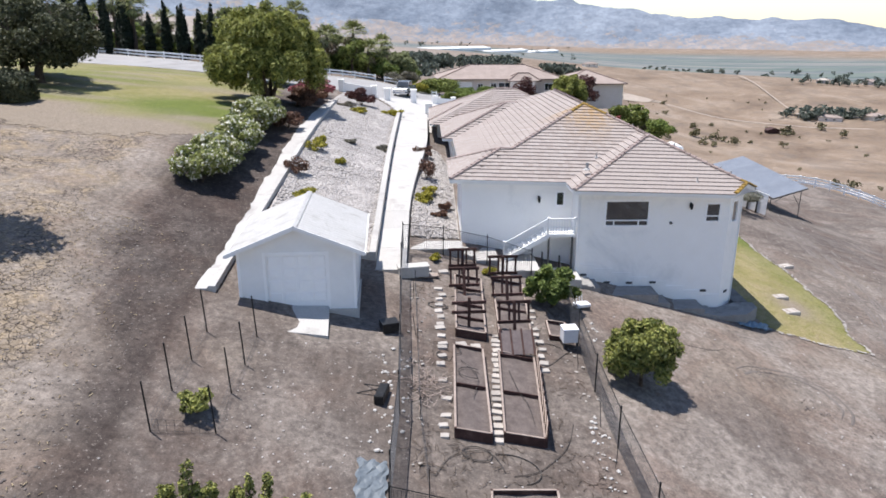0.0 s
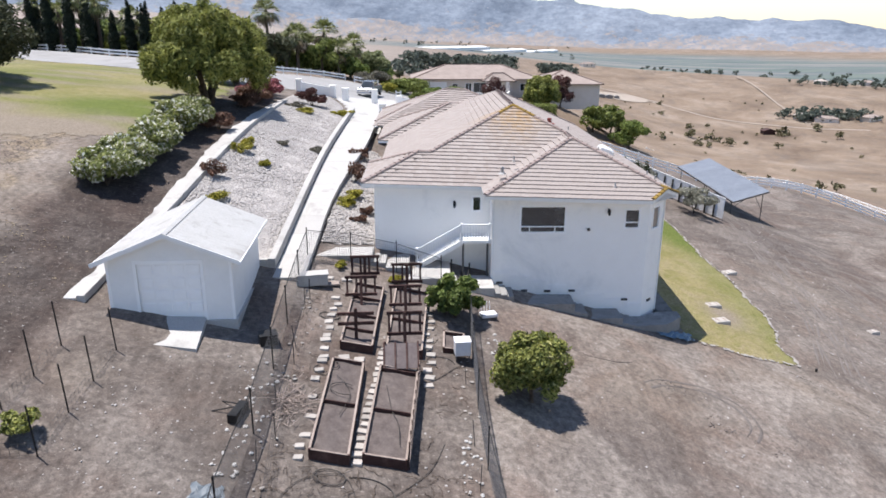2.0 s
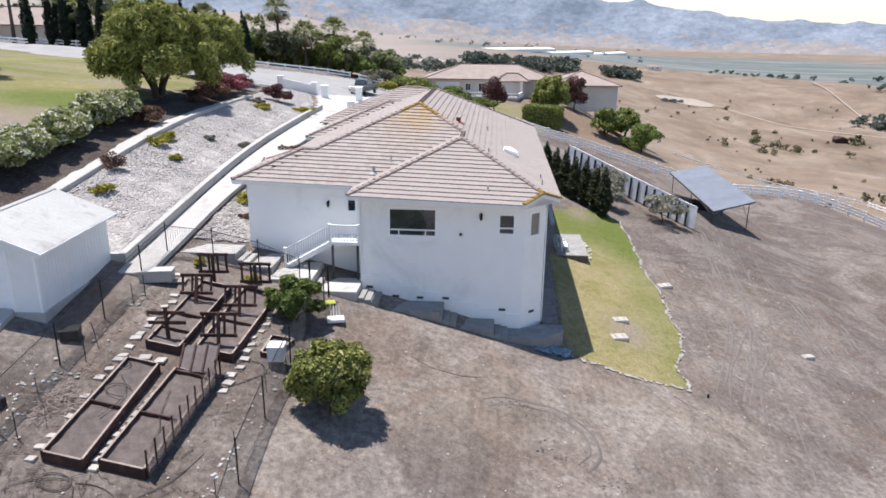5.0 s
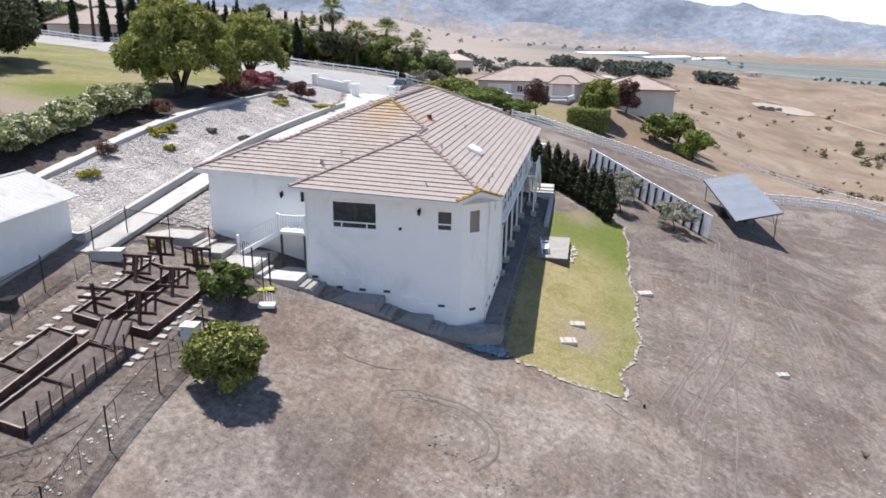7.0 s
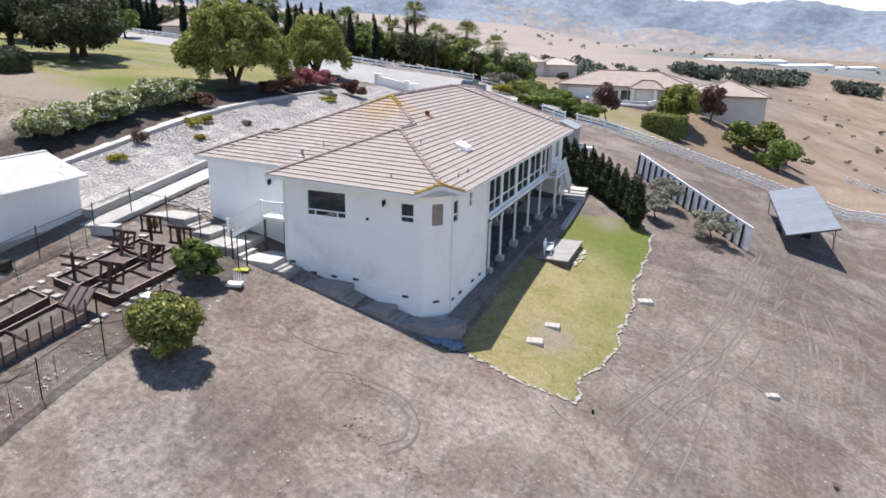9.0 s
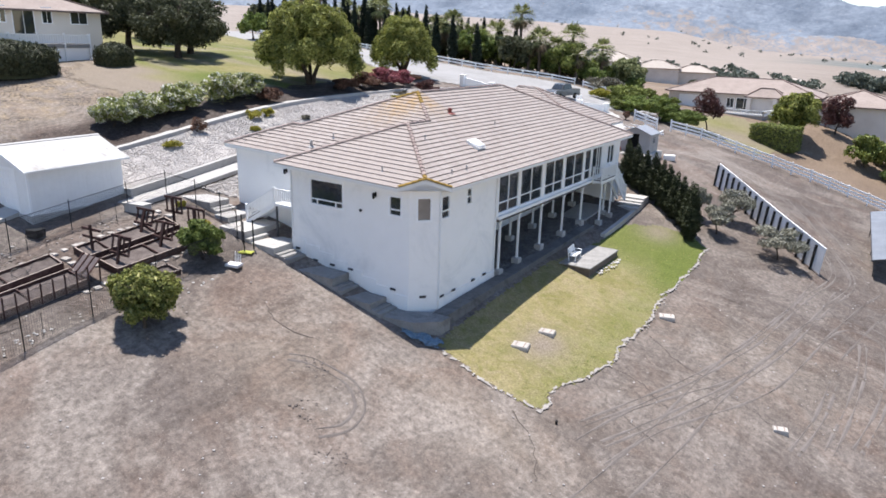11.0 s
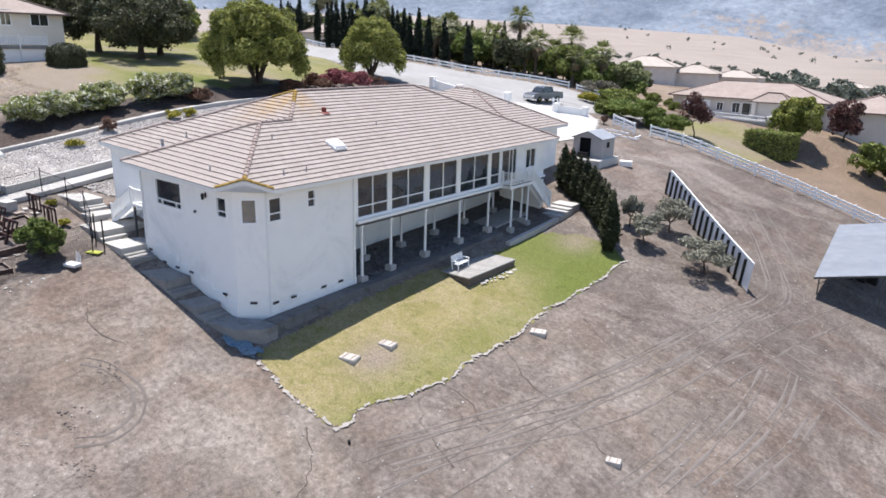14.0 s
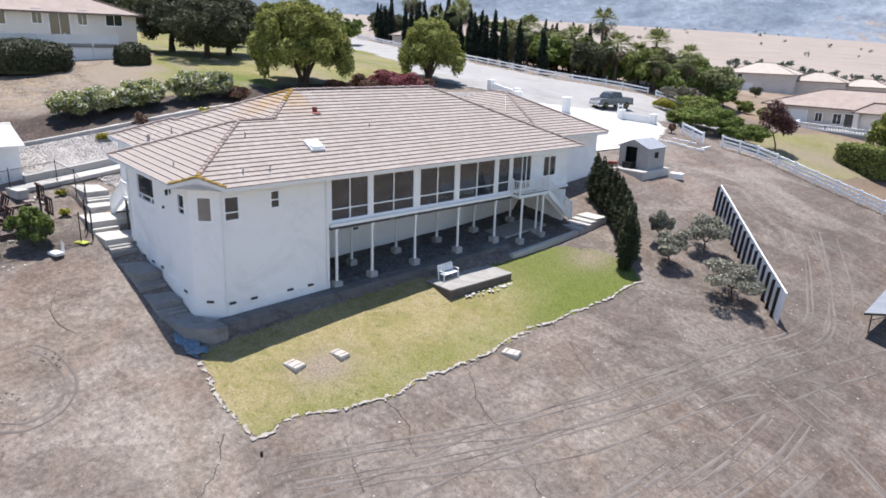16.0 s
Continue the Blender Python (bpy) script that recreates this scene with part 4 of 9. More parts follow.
# slabs and steps along the house front, down the slope
front_walk = thing("pavement", (6, 41.2, gz(6, 41.2)), "stepped concrete walk along the house front", "walk", kind="structure")
RUNS = [(-1.25, 2.2, 4.02, 41.3, 43.0), (2.2, 2.6, 3.82, 41.3, 43.0), (2.6, 3.0, 3.62, 41.3, 43.0), (3.0, 4.4, 3.42, 41.0, 43.6), (4.4, 6.9, 3.2, 40.2, 43.4), (6.9, 7.3, 3.0, 40.2, 42.0),
        (7.3, 9.5, 2.62, 40.3, 42.6), (9.5, 9.9, 2.4, 40.35, 41.95), (9.9, 10.3, 2.2, 40.35, 41.95), (10.3, 10.7, 2.0, 40.35, 41.95), (10.7, 14.4, 1.55, 40.35, 41.95), (14.4, 14.8, 1.3, 40.35, 41.95),
        (14.8, 15.2, 1.08, 40.35, 41.95), (15.2, 17.4, 0.72, 40.35, 41.95), (17.4, 17.8, 0.5, 40.35, 41.95), (17.8, 18.2, 0.28, 40.35, 41.95)]
for x0, x1, z, y0, y1 in RUNS:
    zz = gz((x0 + x1) / 2 - 0.2, min(y1, 43.0)) + 0.07
    # slabs beside the wing take darker concrete: the house's shade put into the colour
    slab(front_walk, x0, x1 - 0.01, y0, y1, (zz, zz), 0.9, CONCRETE if x1 < 9.6 else GREYCON, "step" if x1 - x0 < 0.5 else "slab", 0.03)
corner = Shape()
CZ = -0.36
corner.prism([(18.2, 40.45), (20.3, 40.75), (21.5, 41.9), (21.55, 42.78), (20.3, 42.78), (18.9, 42.0), (18.2, 42.0)], CZ - 0.9, CZ)
corner.made("slab", GREYCON, front_walk)
side_walk = thing("pavement", (21.4, 52, gz(21.4, 52)), "grey concrete strip along the shaded house side", "walk", kind="structure")
y = 42.8
while y < 66:
    slab(side_walk, 20.32, 21.3, y, y + 2.9, (-0.34 + 0.032 * (y - 42.8), -0.34 + 0.032 * (y - 39.9)), 0.9, SHADECON)
    y += 2.92

tarp = Shape()
tn = 16
for i in range(tn):
    for j in range(10):
        q = []
        for u, v in ((i, j), (i + 1, j), (i + 1, j + 1), (i, j + 1)):
            x, y = 19.7 + 2.3 * u / tn + 0.12 * math.sin(v * 1.1), 40.2 + 0.9 * v / 10 + 0.3 * u / tn + 0.1 * math.sin(u * 0.9)
            q.append((x, y, gz(x, y) + 0.09 + 0.035 * math.sin(u * 1.9 + v) * math.cos(v * 1.6) + 0.04 * math.sin(u * 4.1 + 2 * v)))
        tarp.face(*q)
alone(tarp.weld(), "tarpaulin", TARP, "crumpled blue tarpaulin lying at the house corner", "tarpaulin")
stub = Shape()
stub.tube([(29.8, 40.3, gz(29.8, 40.3) - 0.1), (29.8, 40.3, gz(29.8, 40.3) + 0.2)], 0.07, 8)
alone(stub, "pipe_stub", BLACKMETAL, "short dark standpipe at the lawn corner", "pipe")
for x, y in ((42.3, 42.6), (45.5, 41.2)):
    stub = Shape()
    for i in range(14):
        a = 0.45 * i
        stub.tube([(x, y, gz(x, y) - 0.05), (x + 0.25 * math.cos(a), y + 0.25 * math.sin(a), gz(x, y) + 0.3 + 0.03 * (i % 4))], [0.02, 0.008], 4)
    alone(stub, "dry_weed", LEAF_RUST, "small dark dry weed on bare earth", "weed", "weeds in the field")

# driveway, forecourt and road, one pale sheet each
DRIVE = [(-3.2, 80), (0.1, 70), (0.6, 84.8), (14.9, 85.2), (16.0, 88.6), (13.4, 95.5), (10.6, 103.5), (6.6, 112.5), (2.2, 116), (-2.0, 112), (-5.5, 104), (-6.6, 96), (-4.4, 88)]
ROAD = [(-6.2, 97.5), (-2.4, 111.5), (2.2, 116), (6, 117), (9, 124), (2, 131), (-10, 131), (-20, 121.5), (-34, 117), (-60, 126), (-85, 137), (-125, 152), (-125, 136), (-85, 120), (-62, 112), (-44, 106), (-29, 97), (-19, 90.5), (-12.5, 97.5)]
grid_mesh("driveway", np.arange(-8, 12, 0.5), np.arange(68, 118, 0.5), lambda x, y: land(x, y) + 0.09, CONCRETE, lambda x, y: inside(DRIVE, x, y), label="sun-bleached concrete driveway and forecourt", category="driveway")
grid_mesh("road", np.arange(-126, 10, 0.8), np.arange(88, 153, 0.8), lambda x, y: land(x, y) + 0.06, ASPHALT, lambda x, y: inside(ROAD, x, y), label="pale bleached road ending in a turning circle", category="road")

DUST = surface("track_dust", (0.165, 0.14, 0.127), (0.225, 0.195, 0.178), 0.8, 0.95, grain=6, vary=0)
# tyre tracks pressed into the field, and the cracks of dry clay
def curve(line, steps=12):
    out = []
    for a, b, c, d in zip([line[0]] + line, line, line[1:], line[2:] + [line[-1]]):
        for i in range(steps):
            t = i / steps
            out.append(tuple(0.5 * (2 * b[k] + (c[k] - a[k]) * t + (2 * a[k] - 5 * b[k] + 4 * c[k] - d[k]) * t * t + (3 * b[k] - a[k] - 3 * c[k] + d[k]) * t ** 3) for k in (0, 1)))
    return out + [line[-1]]


def ridge(shape, pts, off, w, h, rnd, gap=0.0):
    """A low ridge of pressed earth along a line, broken here and there."""
    for (ax, ay), (bx, by) in zip(pts, pts[1:]):
        if rnd.random() < gap:
            continue
        n = math.hypot(bx - ax, by - ay) + 1e-6
        ox, oy = -(by - ay) / n, (bx - ax) / n
        k = w * (0.8 + 0.5 * math.sin(ax * 1.3 + ay * 0.9 + off * 3))
        rows = []
        for o, z in ((off - k, 0.008), (off, h), (off + k, 0.008)):
            rows.append([(x + ox * o, y + oy * o, turf(x + ox * o, y + oy * o) + z) for x, y in ((ax, ay), (bx, by))])
        for p, q in zip(rows, rows[1:]):
            shape.face(p[0], p[1], q[1], q[0])


DUSTPALE = surface("pale_track_dust", (0.185, 0.158, 0.143), (0.265, 0.232, 0.212), 0.9, 0.95, grain=6, vary=0)
rnd = random.Random(19)
for line, mat, sides, lab in (
        ([(31.5, 41), (33.7, 46.5), (35.3, 51.3), (37.1, 58.6), (38.7, 68.8), (40.1, 77.9), (37.8, 84.8), (34.3, 92.2), (30.9, 98)], DUSTPALE, (-0.95, -0.6, 0.6, 0.95), "pair of tyre tracks pressed into the bare field"),
        ([(33.0, 35.1), (34.5, 43.1), (35.6, 52.0), (37.2, 61), (38.3, 67.7), (39.0, 74)], DUSTPALE, (-0.85, 0.85), "pair of tyre tracks pressed into the bare field"),
        ([(31.9, 39.7), (33.4, 44.4), (37.4, 53.5), (40.3, 67.2), (44.8, 68.1), (50, 66)], DUSTPALE, (-0.9, 0.9), "curving tyre tracks in the bare field"),
        ([(41.3, 78.9), (38.7, 87.2), (36.3, 92.4), (33, 99)], DUSTPALE, (-0.8, 0.8), "tyre tracks beside the sheet fence"),
        ([(40.6, 62.0), (42.5, 72), (45, 84), (45, 96)], DUST, (-0.8, 0.8), "tyre tracks leading past the shelter"),
        ([(17.0, 34.0), (18.2, 34.7), (20.5, 34.9), (22.0, 33.9), (22.3, 32.4), (21.6, 31.2)], DUST, (-0.28, 0.22), "curved wheel mark in the bare earth")):
    tr = Shape()
    for o in sides:
        ridge(tr, curve(line, 20), o, 0.075, 0.03, rnd, 0.0)
    alone(tr, "tyre_track", mat, lab, "tracks", kind="structure")
for line in ([(41.9, 49.8), (42.4, 55.1), (42.7, 60.9), (42.5, 65.6)],
             [(43.2, 51.4), (44.0, 56.7), (44.4, 62.8), (44.0, 67.3)],
             [(44.7, 53.2), (45.8, 59.3), (46.1, 65.0)],
             [(40.8, 68.7), (43.6, 68.0), (46.4, 66.9), (49.6, 65.1)],
             [(42.4, 71.6), (45.4, 71.9), (48.7, 71.6)],
             [(40.3, 48.1), (41.0, 52.7), (41.3, 57.9)]):
    tr = Shape()
    for o in (-0.25, 0.2):
        ridge(tr, curve(line, 16), o, 0.09, 0.03, rnd, 0.12)
    alone(tr, "drag_mark", DUSTPALE, "faint curved drag mark across the bare field", "tracks", kind="structure")
CLAY = surface("dark_clay_crack", (0.06, 0.048, 0.042), (0.12, 0.10, 0.088), 3, 0.95, grain=9, vary=0)
for line in ([(29.7, 53.0), (31.2, 52.6), (33.1, 51.4), (35.2, 51.1), (36.9, 50.4), (38.8, 49.8)], [(30.4, 47.4), (32, 47.2), (33.4, 46.4), (35, 46.2)], [(29.8, 45.5), (31.4, 44.0), (34.5, 42.8)], [(27.5, 50 - 10.5), (29.5, 38.2), (30.8, 36.0)],
             [(31.8, 60.5), (34.6, 59.0), (37.4, 58.6)], [(12.5, 36.5), (14.6, 35.6), (17.2, 36.2)], [(-20.8, 28.6), (-19.2, 29.3), (-17.8, 28.6), (-16.6, 28.9)], [(-19.6, 24.6), (-18.2, 24.0), (-16.4, 24.4)]):
    cr = Shape()
    pts = [(x + rnd.gauss(0, 0.06), y + rnd.gauss(0, 0.06)) for x, y in curve(line, 7)]
    ridge(cr, pts, 0, 0.03, 0.014, rnd, 0.1)
    alone(cr, "earth_crack", CLAY, "dark crack in the dried clay", "crack", kind="structure")
# clods, straw and twigs lying on the dry ground
straw = Shape()
for i in range(3800):
    x, y = rnd.uniform(-25, -11.5), rnd.uniform(17, 38)
    if rnd.random() > float(sstep(-11.5, -18, x + 0.12 * (y - 27))) + 0.06:
        continue
    z, a, l, w = turf(x, y) + rnd.uniform(0.01, 0.05), rnd.uniform(0, 6.28), rnd.uniform(0.04, 0.13), rnd.uniform(0.008, 0.024)
    c, d = math.cos(a), math.sin(a)
    straw.face((x - c * l - d * w, y - d * l + c * w, z), (x + c * l - d * w * 0.4, y + d * l + c * w * 0.4, z + 0.02), (x + c * l + d * w, y + d * l - c * w, z + 0.01), (x - c * l * 0.6 + d * w, y - d * l * 0.6 - c * w, z + 0.03))
alone(straw, "straw_litter", foliage("dry_straw", (0.22, 0.165, 0.11), (0.42, 0.34, 0.23), trans=0.1), "dry straw and broken stalks on cracked ground", "straw", kind="stuff")
clods = Shape()
for i in range(1500):
    f = rnd.random()
    x, y = (rnd.uniform(-24, -12), rnd.uniform(17, 40)) if i % 3 else (rnd.uniform(10, 46), rnd.uniform(24, 90))
    if 9 < x < 30.5 and y > 39.5:
        continue
    clods.pebble((x, y, turf(x, y) + 0.005), rnd.uniform(0.02, 0.065), rnd.random(), 0.6)
alone(clods, "earth_clods", DUST, "small crumbled earth clods", "clods", kind="stuff")

# far mountains: a ring of ridges behind the valley
def mountains():
    ths = np.radians(np.arange(-112, 62, 0.3))
    ds = np.linspace(3450, 5600, 46)
    T, D = np.meshgrid(ths, ds)
    deg = np.degrees(T)
    k = (D - 3450) / 2150
    X, Y = np.sin(T) * D, 60 + np.cos(T) * D
    r = np.zeros_like(X)
    for i in range(X.shape[0]):
        for j in range(X.shape[1]):
            r[i, j] = noise.fractal(Vector((X[i, j] / 800, Y[i, j] / 800, 3.1)), 0.9, 2.1, 6)
    crest = np.interp(deg, (-110, -25, -8, 4, 11, 16, 24, 32, 60), (5.0, 4.6, 3.3, 2.2, 1.65, 1.05, 0.6, 0.1, 0.0))
    foot = foot_rise(deg)
    up = foot - 0.12 + (crest - foot + 0.12) * (0.75 * sstep(0.0, 0.95, k) + 0.25 * k) + 1.0 * r * sstep(0.02, 0.35, k) * (0.4 + 0.25 * (crest - foot))
    Z = 17 + D * np.tan(np.radians(up)) - 60 * sstep(0.93, 1.0, k)
    v = np.stack([X.ravel(), Y.ravel(), Z.ravel()], -1)
    n = X.shape[1]
    f = [(i * n + j, i * n + j + 1, (i + 1) * n + j + 1, (i + 1) * n + j) for i in range(X.shape[0] - 1) for j in range(n - 1)]
    me = bpy.data.meshes.new("backdrop")
    me.from_pydata(v.tolist(), [], f)
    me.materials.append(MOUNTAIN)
    lay = me.attributes.new("lay", "FLOAT_VECTOR", "POINT")
    lay.data.foreach_set("vector", np.stack([(T * 4.5).ravel(), (np.radians(up) * 9).ravel(), (k * 0.4).ravel()], -1).astype(np.float32).ravel())
    low = me.attributes.new("low", "FLOAT_COLOR", "POINT")
    lw = ((1 - sstep(0.1, 0.92, k)) * (0.42 + 0.58 * sstep(-26, -4, deg))).ravel()
    low.data.foreach_set("color", np.stack([lw, lw, lw, lw * 0 + 1], -1).astype(np.float32).ravel())
    me.polygons.foreach_set("use_smooth", [True] * len(f))
    tagged(new("backdrop", me), "hazy blue mountain range beyond the valley", "mountains", kind="structure")


mountains()


# ---- the house ----
EAVE, PITCH = 7.45, 0.435
house = thing("house", (11, 55, 0), "white stucco two-storey house with a pink-grey concrete tile roof", "house")


def wall(name, p, q, z0, z1, holes=(), th=0.28, mat=STUCCO, parent=None, label=""):
    """A wall from p to q whose outer face lies on that line, to the right of the way; holes are (u0, u1, z0, z1)."""
    p, q = Vector((*p, 0)), Vector((*q, 0))
    d = q - p
    ln = d.length
    d.normalize()
    inn = Vector((-d.y, d.x, 0))
    us = sorted({0.0, ln, *(h[0] for h in holes), *(h[1] for h in holes)})
    zs = sorted({z0, z1, *(h[2] for h in holes), *(h[3] for h in holes)})
    s = Shape()
    for a, b in zip(us, us[1:]):
        run = None
        for c, e in list(zip(zs, zs[1:])) + [(None, None)]:
            solid = c is not None and not any(h[0] < (a + b) / 2 < h[1] and h[2] < (c + e) / 2 < h[3] for h in holes)
            if solid:
                run = (run[0], e) if run else (c, e)
            elif run:
                s.loft([[p + d * a + Vector((0, 0, z)), p + d * b + Vector((0, 0, z)), p + d * b + inn * th + Vector((0, 0, z)), p + d * a + inn * th + Vector((0, 0, z))] for z in run])
                run = None
    return s.weld().made(name, mat, parent or house, label)


def window(p, d, u0, u1, z0, z1, splits=(), rail=None, pane=CLEARPANE, parent=None, name="window", fw=0.085):
    """A window set in a wall: frame with bars, recessed panes. p and d: the wall's start and way; splits: bar places along u; rail: a cross bar's height, or (height, places of the bars below it)."""
    p, d = Vector((*p, 0)), Vector((*d, 0)).normalized()
    out = Vector((d.y, -d.x, 0))
    up = Vector((0, 0, 1))
    k = fw * 0.4
    rings = [[p + d * u + out * o + up * z for u, z in ((u0 - a, z0 - a), (u1 + a, z0 - a), (u1 + a, z1 + a), (u0 - a, z1 + a))] for a, o in ((k, -0.12), (k, 0.035), (-fw, 0.035), (-fw, -0.12))]
    w = Shape().loft(rings + [rings[0]], True, False).made(name, VINYL, parent or house, "white vinyl window with dark glass")

    def bar(ua, ub, za, zb, o0=-0.1, o1=0.02):
        b = Shape()
        b.loft([[p + d * u + out * o + up * z for u, o in ((ua, o0), (ub, o0), (ub, o1), (ua, o1))] for z in (za, zb)])
        b.made("glazing_bar", VINYL, w)
    low = z0 + fw
    if rail:
        h, below = rail if isinstance(rail, tuple) else (rail, ())
        bar(u0 + fw, u1 - fw, h - 0.035, h + 0.035)
        for u in below:
            bar(u - 0.03, u + 0.03, z0 + fw, h - 0.035)
        low = h + 0.035
    for u in splits:
        bar(u - 0.03, u + 0.03, low, z1 - fw)
    g = Shape()
    g.loft([[p + d * u + out * o + up * z for u, o in ((u0 + 0.02, -0.08), (u1 - 0.02, -0.08), (u1 - 0.02, -0.06), (u0 + 0.02, -0.06))] for z in (z0 + 0.02, z1 - 0.02)])
    g.made("pane", pane, w, "dark window glass" if pane is CLEARPANE else "pale drawn blind behind glass")
    return w


# walls: front wing with its cut corner, side, recessed left wing, bays and back
FRONT_H = [(1.7, 4.5, 5.12, 6.82), (8.05, 9.0, 5.38, 6.62)]
wall("front_wall", (9.4, 42.1), (18.95, 42.1), -2.2, 7.35, FRONT_H)
wall("corner_wall", (18.95, 42.1), (20.2, 43.35), -2.4, 7.7, [(0.42, 1.32, 5.2, 6.66)])
SIDE_H = [(0.2, 1.15, 5.22, 6.66), (3.05, 3.7, 5.6, 6.7)]
wall("side_wall", (20.2, 43.35), (20.2, 50.4), -2.4, 7.35, SIDE_H)
SUN_H = [(0.12, 3.08, 4.2, 6.93), (3.34, 6.92, 4.2, 6.93), (7.34, 10.74, 4.2, 6.93), (11.06, 14.86, 4.2, 6.93), (15.12, 16.5, 4.22, 6.92), (16.7, 19.0, 4.2, 6.92), (20.4, 22.05, 4.95, 6.65)]
wall("sun_room_wall", (20.2, 50.4), (20.2, 73.715), 4.1, 7.35, SUN_H)
wall("left_wing_wall", (2.2, 43.95), (9.4, 43.95), 0.6, 7.6, [(6.1, 6.7, 6.0, 7.0)])
wall("left_side_wall", (2.2, 50.2), (2.2, 44.235), 0.8, 7.7)
wall("left_side_wall", (3.1, 61.5), (3.1, 50.2), 2.0, 7.7)
wall("bay_wall", (2.2, 61.6), (10, 61.6), 2.0, 7.7)
wall("bay_wall", (2.2, 72.6), (2.2, 61.885), 2.0, 7.7, [(2.0, 3.4, 5.2, 6.6)])
wall("garage_wing_wall", (1.1, 83.715), (1.1, 73.885), 2.0, 7.7, [(0.715, 3.515, 5.0, 7.2), (4.715, 7.515, 5.0, 7.2)])
wall("garage_wing_wall", (1.1, 73.6), (10, 73.6), 2.0, 7.7)
wall("back_wall", (15.8, 84.0), (1.1, 84.0), 1.5, 7.35)
wall("back_wall", (15.8, 74.0), (15.8, 83.715), 0.5, 7.35)
wall("back_wall", (20.2, 74.0), (15.81, 74.0), -0.5, 7.35)
wall("wing_wall", (9.4, 43.945), (9.4, 42.385), 0.0, 7.35)
wall("foundation_wall", (15.1, 50.4), (15.1, 74.0), -0.5, 3.75)
wall("foundation_wall", (19.915, 50.4), (15.0, 50.4), -1.0, 3.75)
cc = Shape()
cc.box(15.0, 20.47, 50.4, 73.9, 3.9, 4.1)
cc.made("floor_slab", WHITE, house, "white underside and rim of the raised sun room")
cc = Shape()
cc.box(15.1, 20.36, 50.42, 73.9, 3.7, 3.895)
cc.made("floor_beam", DARKSTEEL, house, "dark band set back below the white floor rim")
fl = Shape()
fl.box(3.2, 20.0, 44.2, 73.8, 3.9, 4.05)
fl.made("floor", DARK, house, "floor inside, coloured near-black for the unlit room")
inner = Shape()
inner.box(17.6, 17.7, 44.5, 73.5, 4.1, 7.2)
inner.box(9.9, 19.6, 43.9, 44.0, 4.1, 7.2)
inner.made("inner_wall", STUCCO, house, "plain white wall inside")

fp, fd = (9.4, 42.1), (1, 0)
window(fp, fd, 1.7, 4.5, 5.12, 6.82, (), (5.52, (2.3, 3.85)))
window(fp, fd, 8.05, 9.0, 5.38, 6.62, (), 5.78)
window((18.95, 42.1), (1, 1), 0.42, 1.32, 5.2, 6.66, pane=PALEPANE)
sp, sd = (20.2, 43.35), (0, 1)
window(sp, sd, 0.2, 1.15, 5.22, 6.66, (), 5.72)
window(sp, sd, 3.05, 3.7, 5.6, 6.7, (), 6.12)
rp = (20.2, 50.4)
for u0, u1, z0, z1 in SUN_H[:4]:
    window(rp, sd, u0, u1, z0, z1, ((u0 + u1) / 2,), (4.96, ((u0 + u1) / 2,)))
window(rp, sd, 15.12, 16.5, 4.22, 6.92, (), 5.02)
window(rp, sd, 16.7, 19.0, 4.2, 6.92, (17.9, 18.4), None, name="glass_door")
window(rp, sd, 20.4, 22.05, 4.95, 6.65, (21.22,))
window((2.2, 43.95), fd, 6.1, 6.7, 6.0, 7.0)
window((2.2, 72.6), (0, -1), 2.0, 3.4, 5.2, 6.6)
for u0, u1 in ((1.0, 3.8), (5.0, 7.8)):
    gd = Shape()
    for i in range(4):
        gd.box(1.16, 1.22, 84.0 - u1 + 0.02, 84.0 - u0 - 0.02, 5.02 + 0.545 * i, 5.53 + 0.545 * i, 0.012)
    gd.made("garage_door", WHITE, house, "white sectional garage door")

# small fixings: vents, lamp, spouts, plinth ledge
for x, z in ((9.95, 1.95), (11.5, 1.42), (12.95, 1.38), (14.48, 1.4), (17.83, 0.8)):
    v = Shape()
    v.box(x - 0.2, x + 0.2, 41.995, 42.03, z - 0.07, z + 0.07)
    for i in range(3):
        v.box(x - 0.17, x + 0.17, 41.98, 41.995, z - 0.05 + 0.04 * i, z - 0.03 + 0.04 * i)
    v.made("foundation_vent", DARKSTEEL, house, "dark louvred foundation vent")
for y, z in ((43.75, 0.4), (45.1, 0.4), (47.5, 0.4), (48.95, 0.4)):
    v = Shape()
    v.box(20.26, 20.295, y - 0.2, y + 0.2, z - 0.07, z + 0.07)
    for i in range(3):
        v.box(20.295, 20.31, y - 0.17, y + 0.17, z - 0.05 + 0.04 * i, z - 0.03 + 0.04 * i)
    v.made("foundation_vent", DARKSTEEL, house, "dark louvred foundation vent")
v = Shape()
v.obox(pose(19.59, 42.7, 0.5, 0, 0, 45), 0.4, 0.06, 0.14)
v.made("foundation_vent", DARKSTEEL, house, "dark louvred foundation vent")
for y in (52.5, 56, 60, 64, 68):
    v = Shape()
    v.box(15.06, 15.13, y - 0.22, y + 0.22, 1.55 + 0.055 * (y - 52), 1.72 + 0.055 * (y - 52))
    v.made("foundation_vent", DARKSTEEL, house, "dark louvred foundation vent")
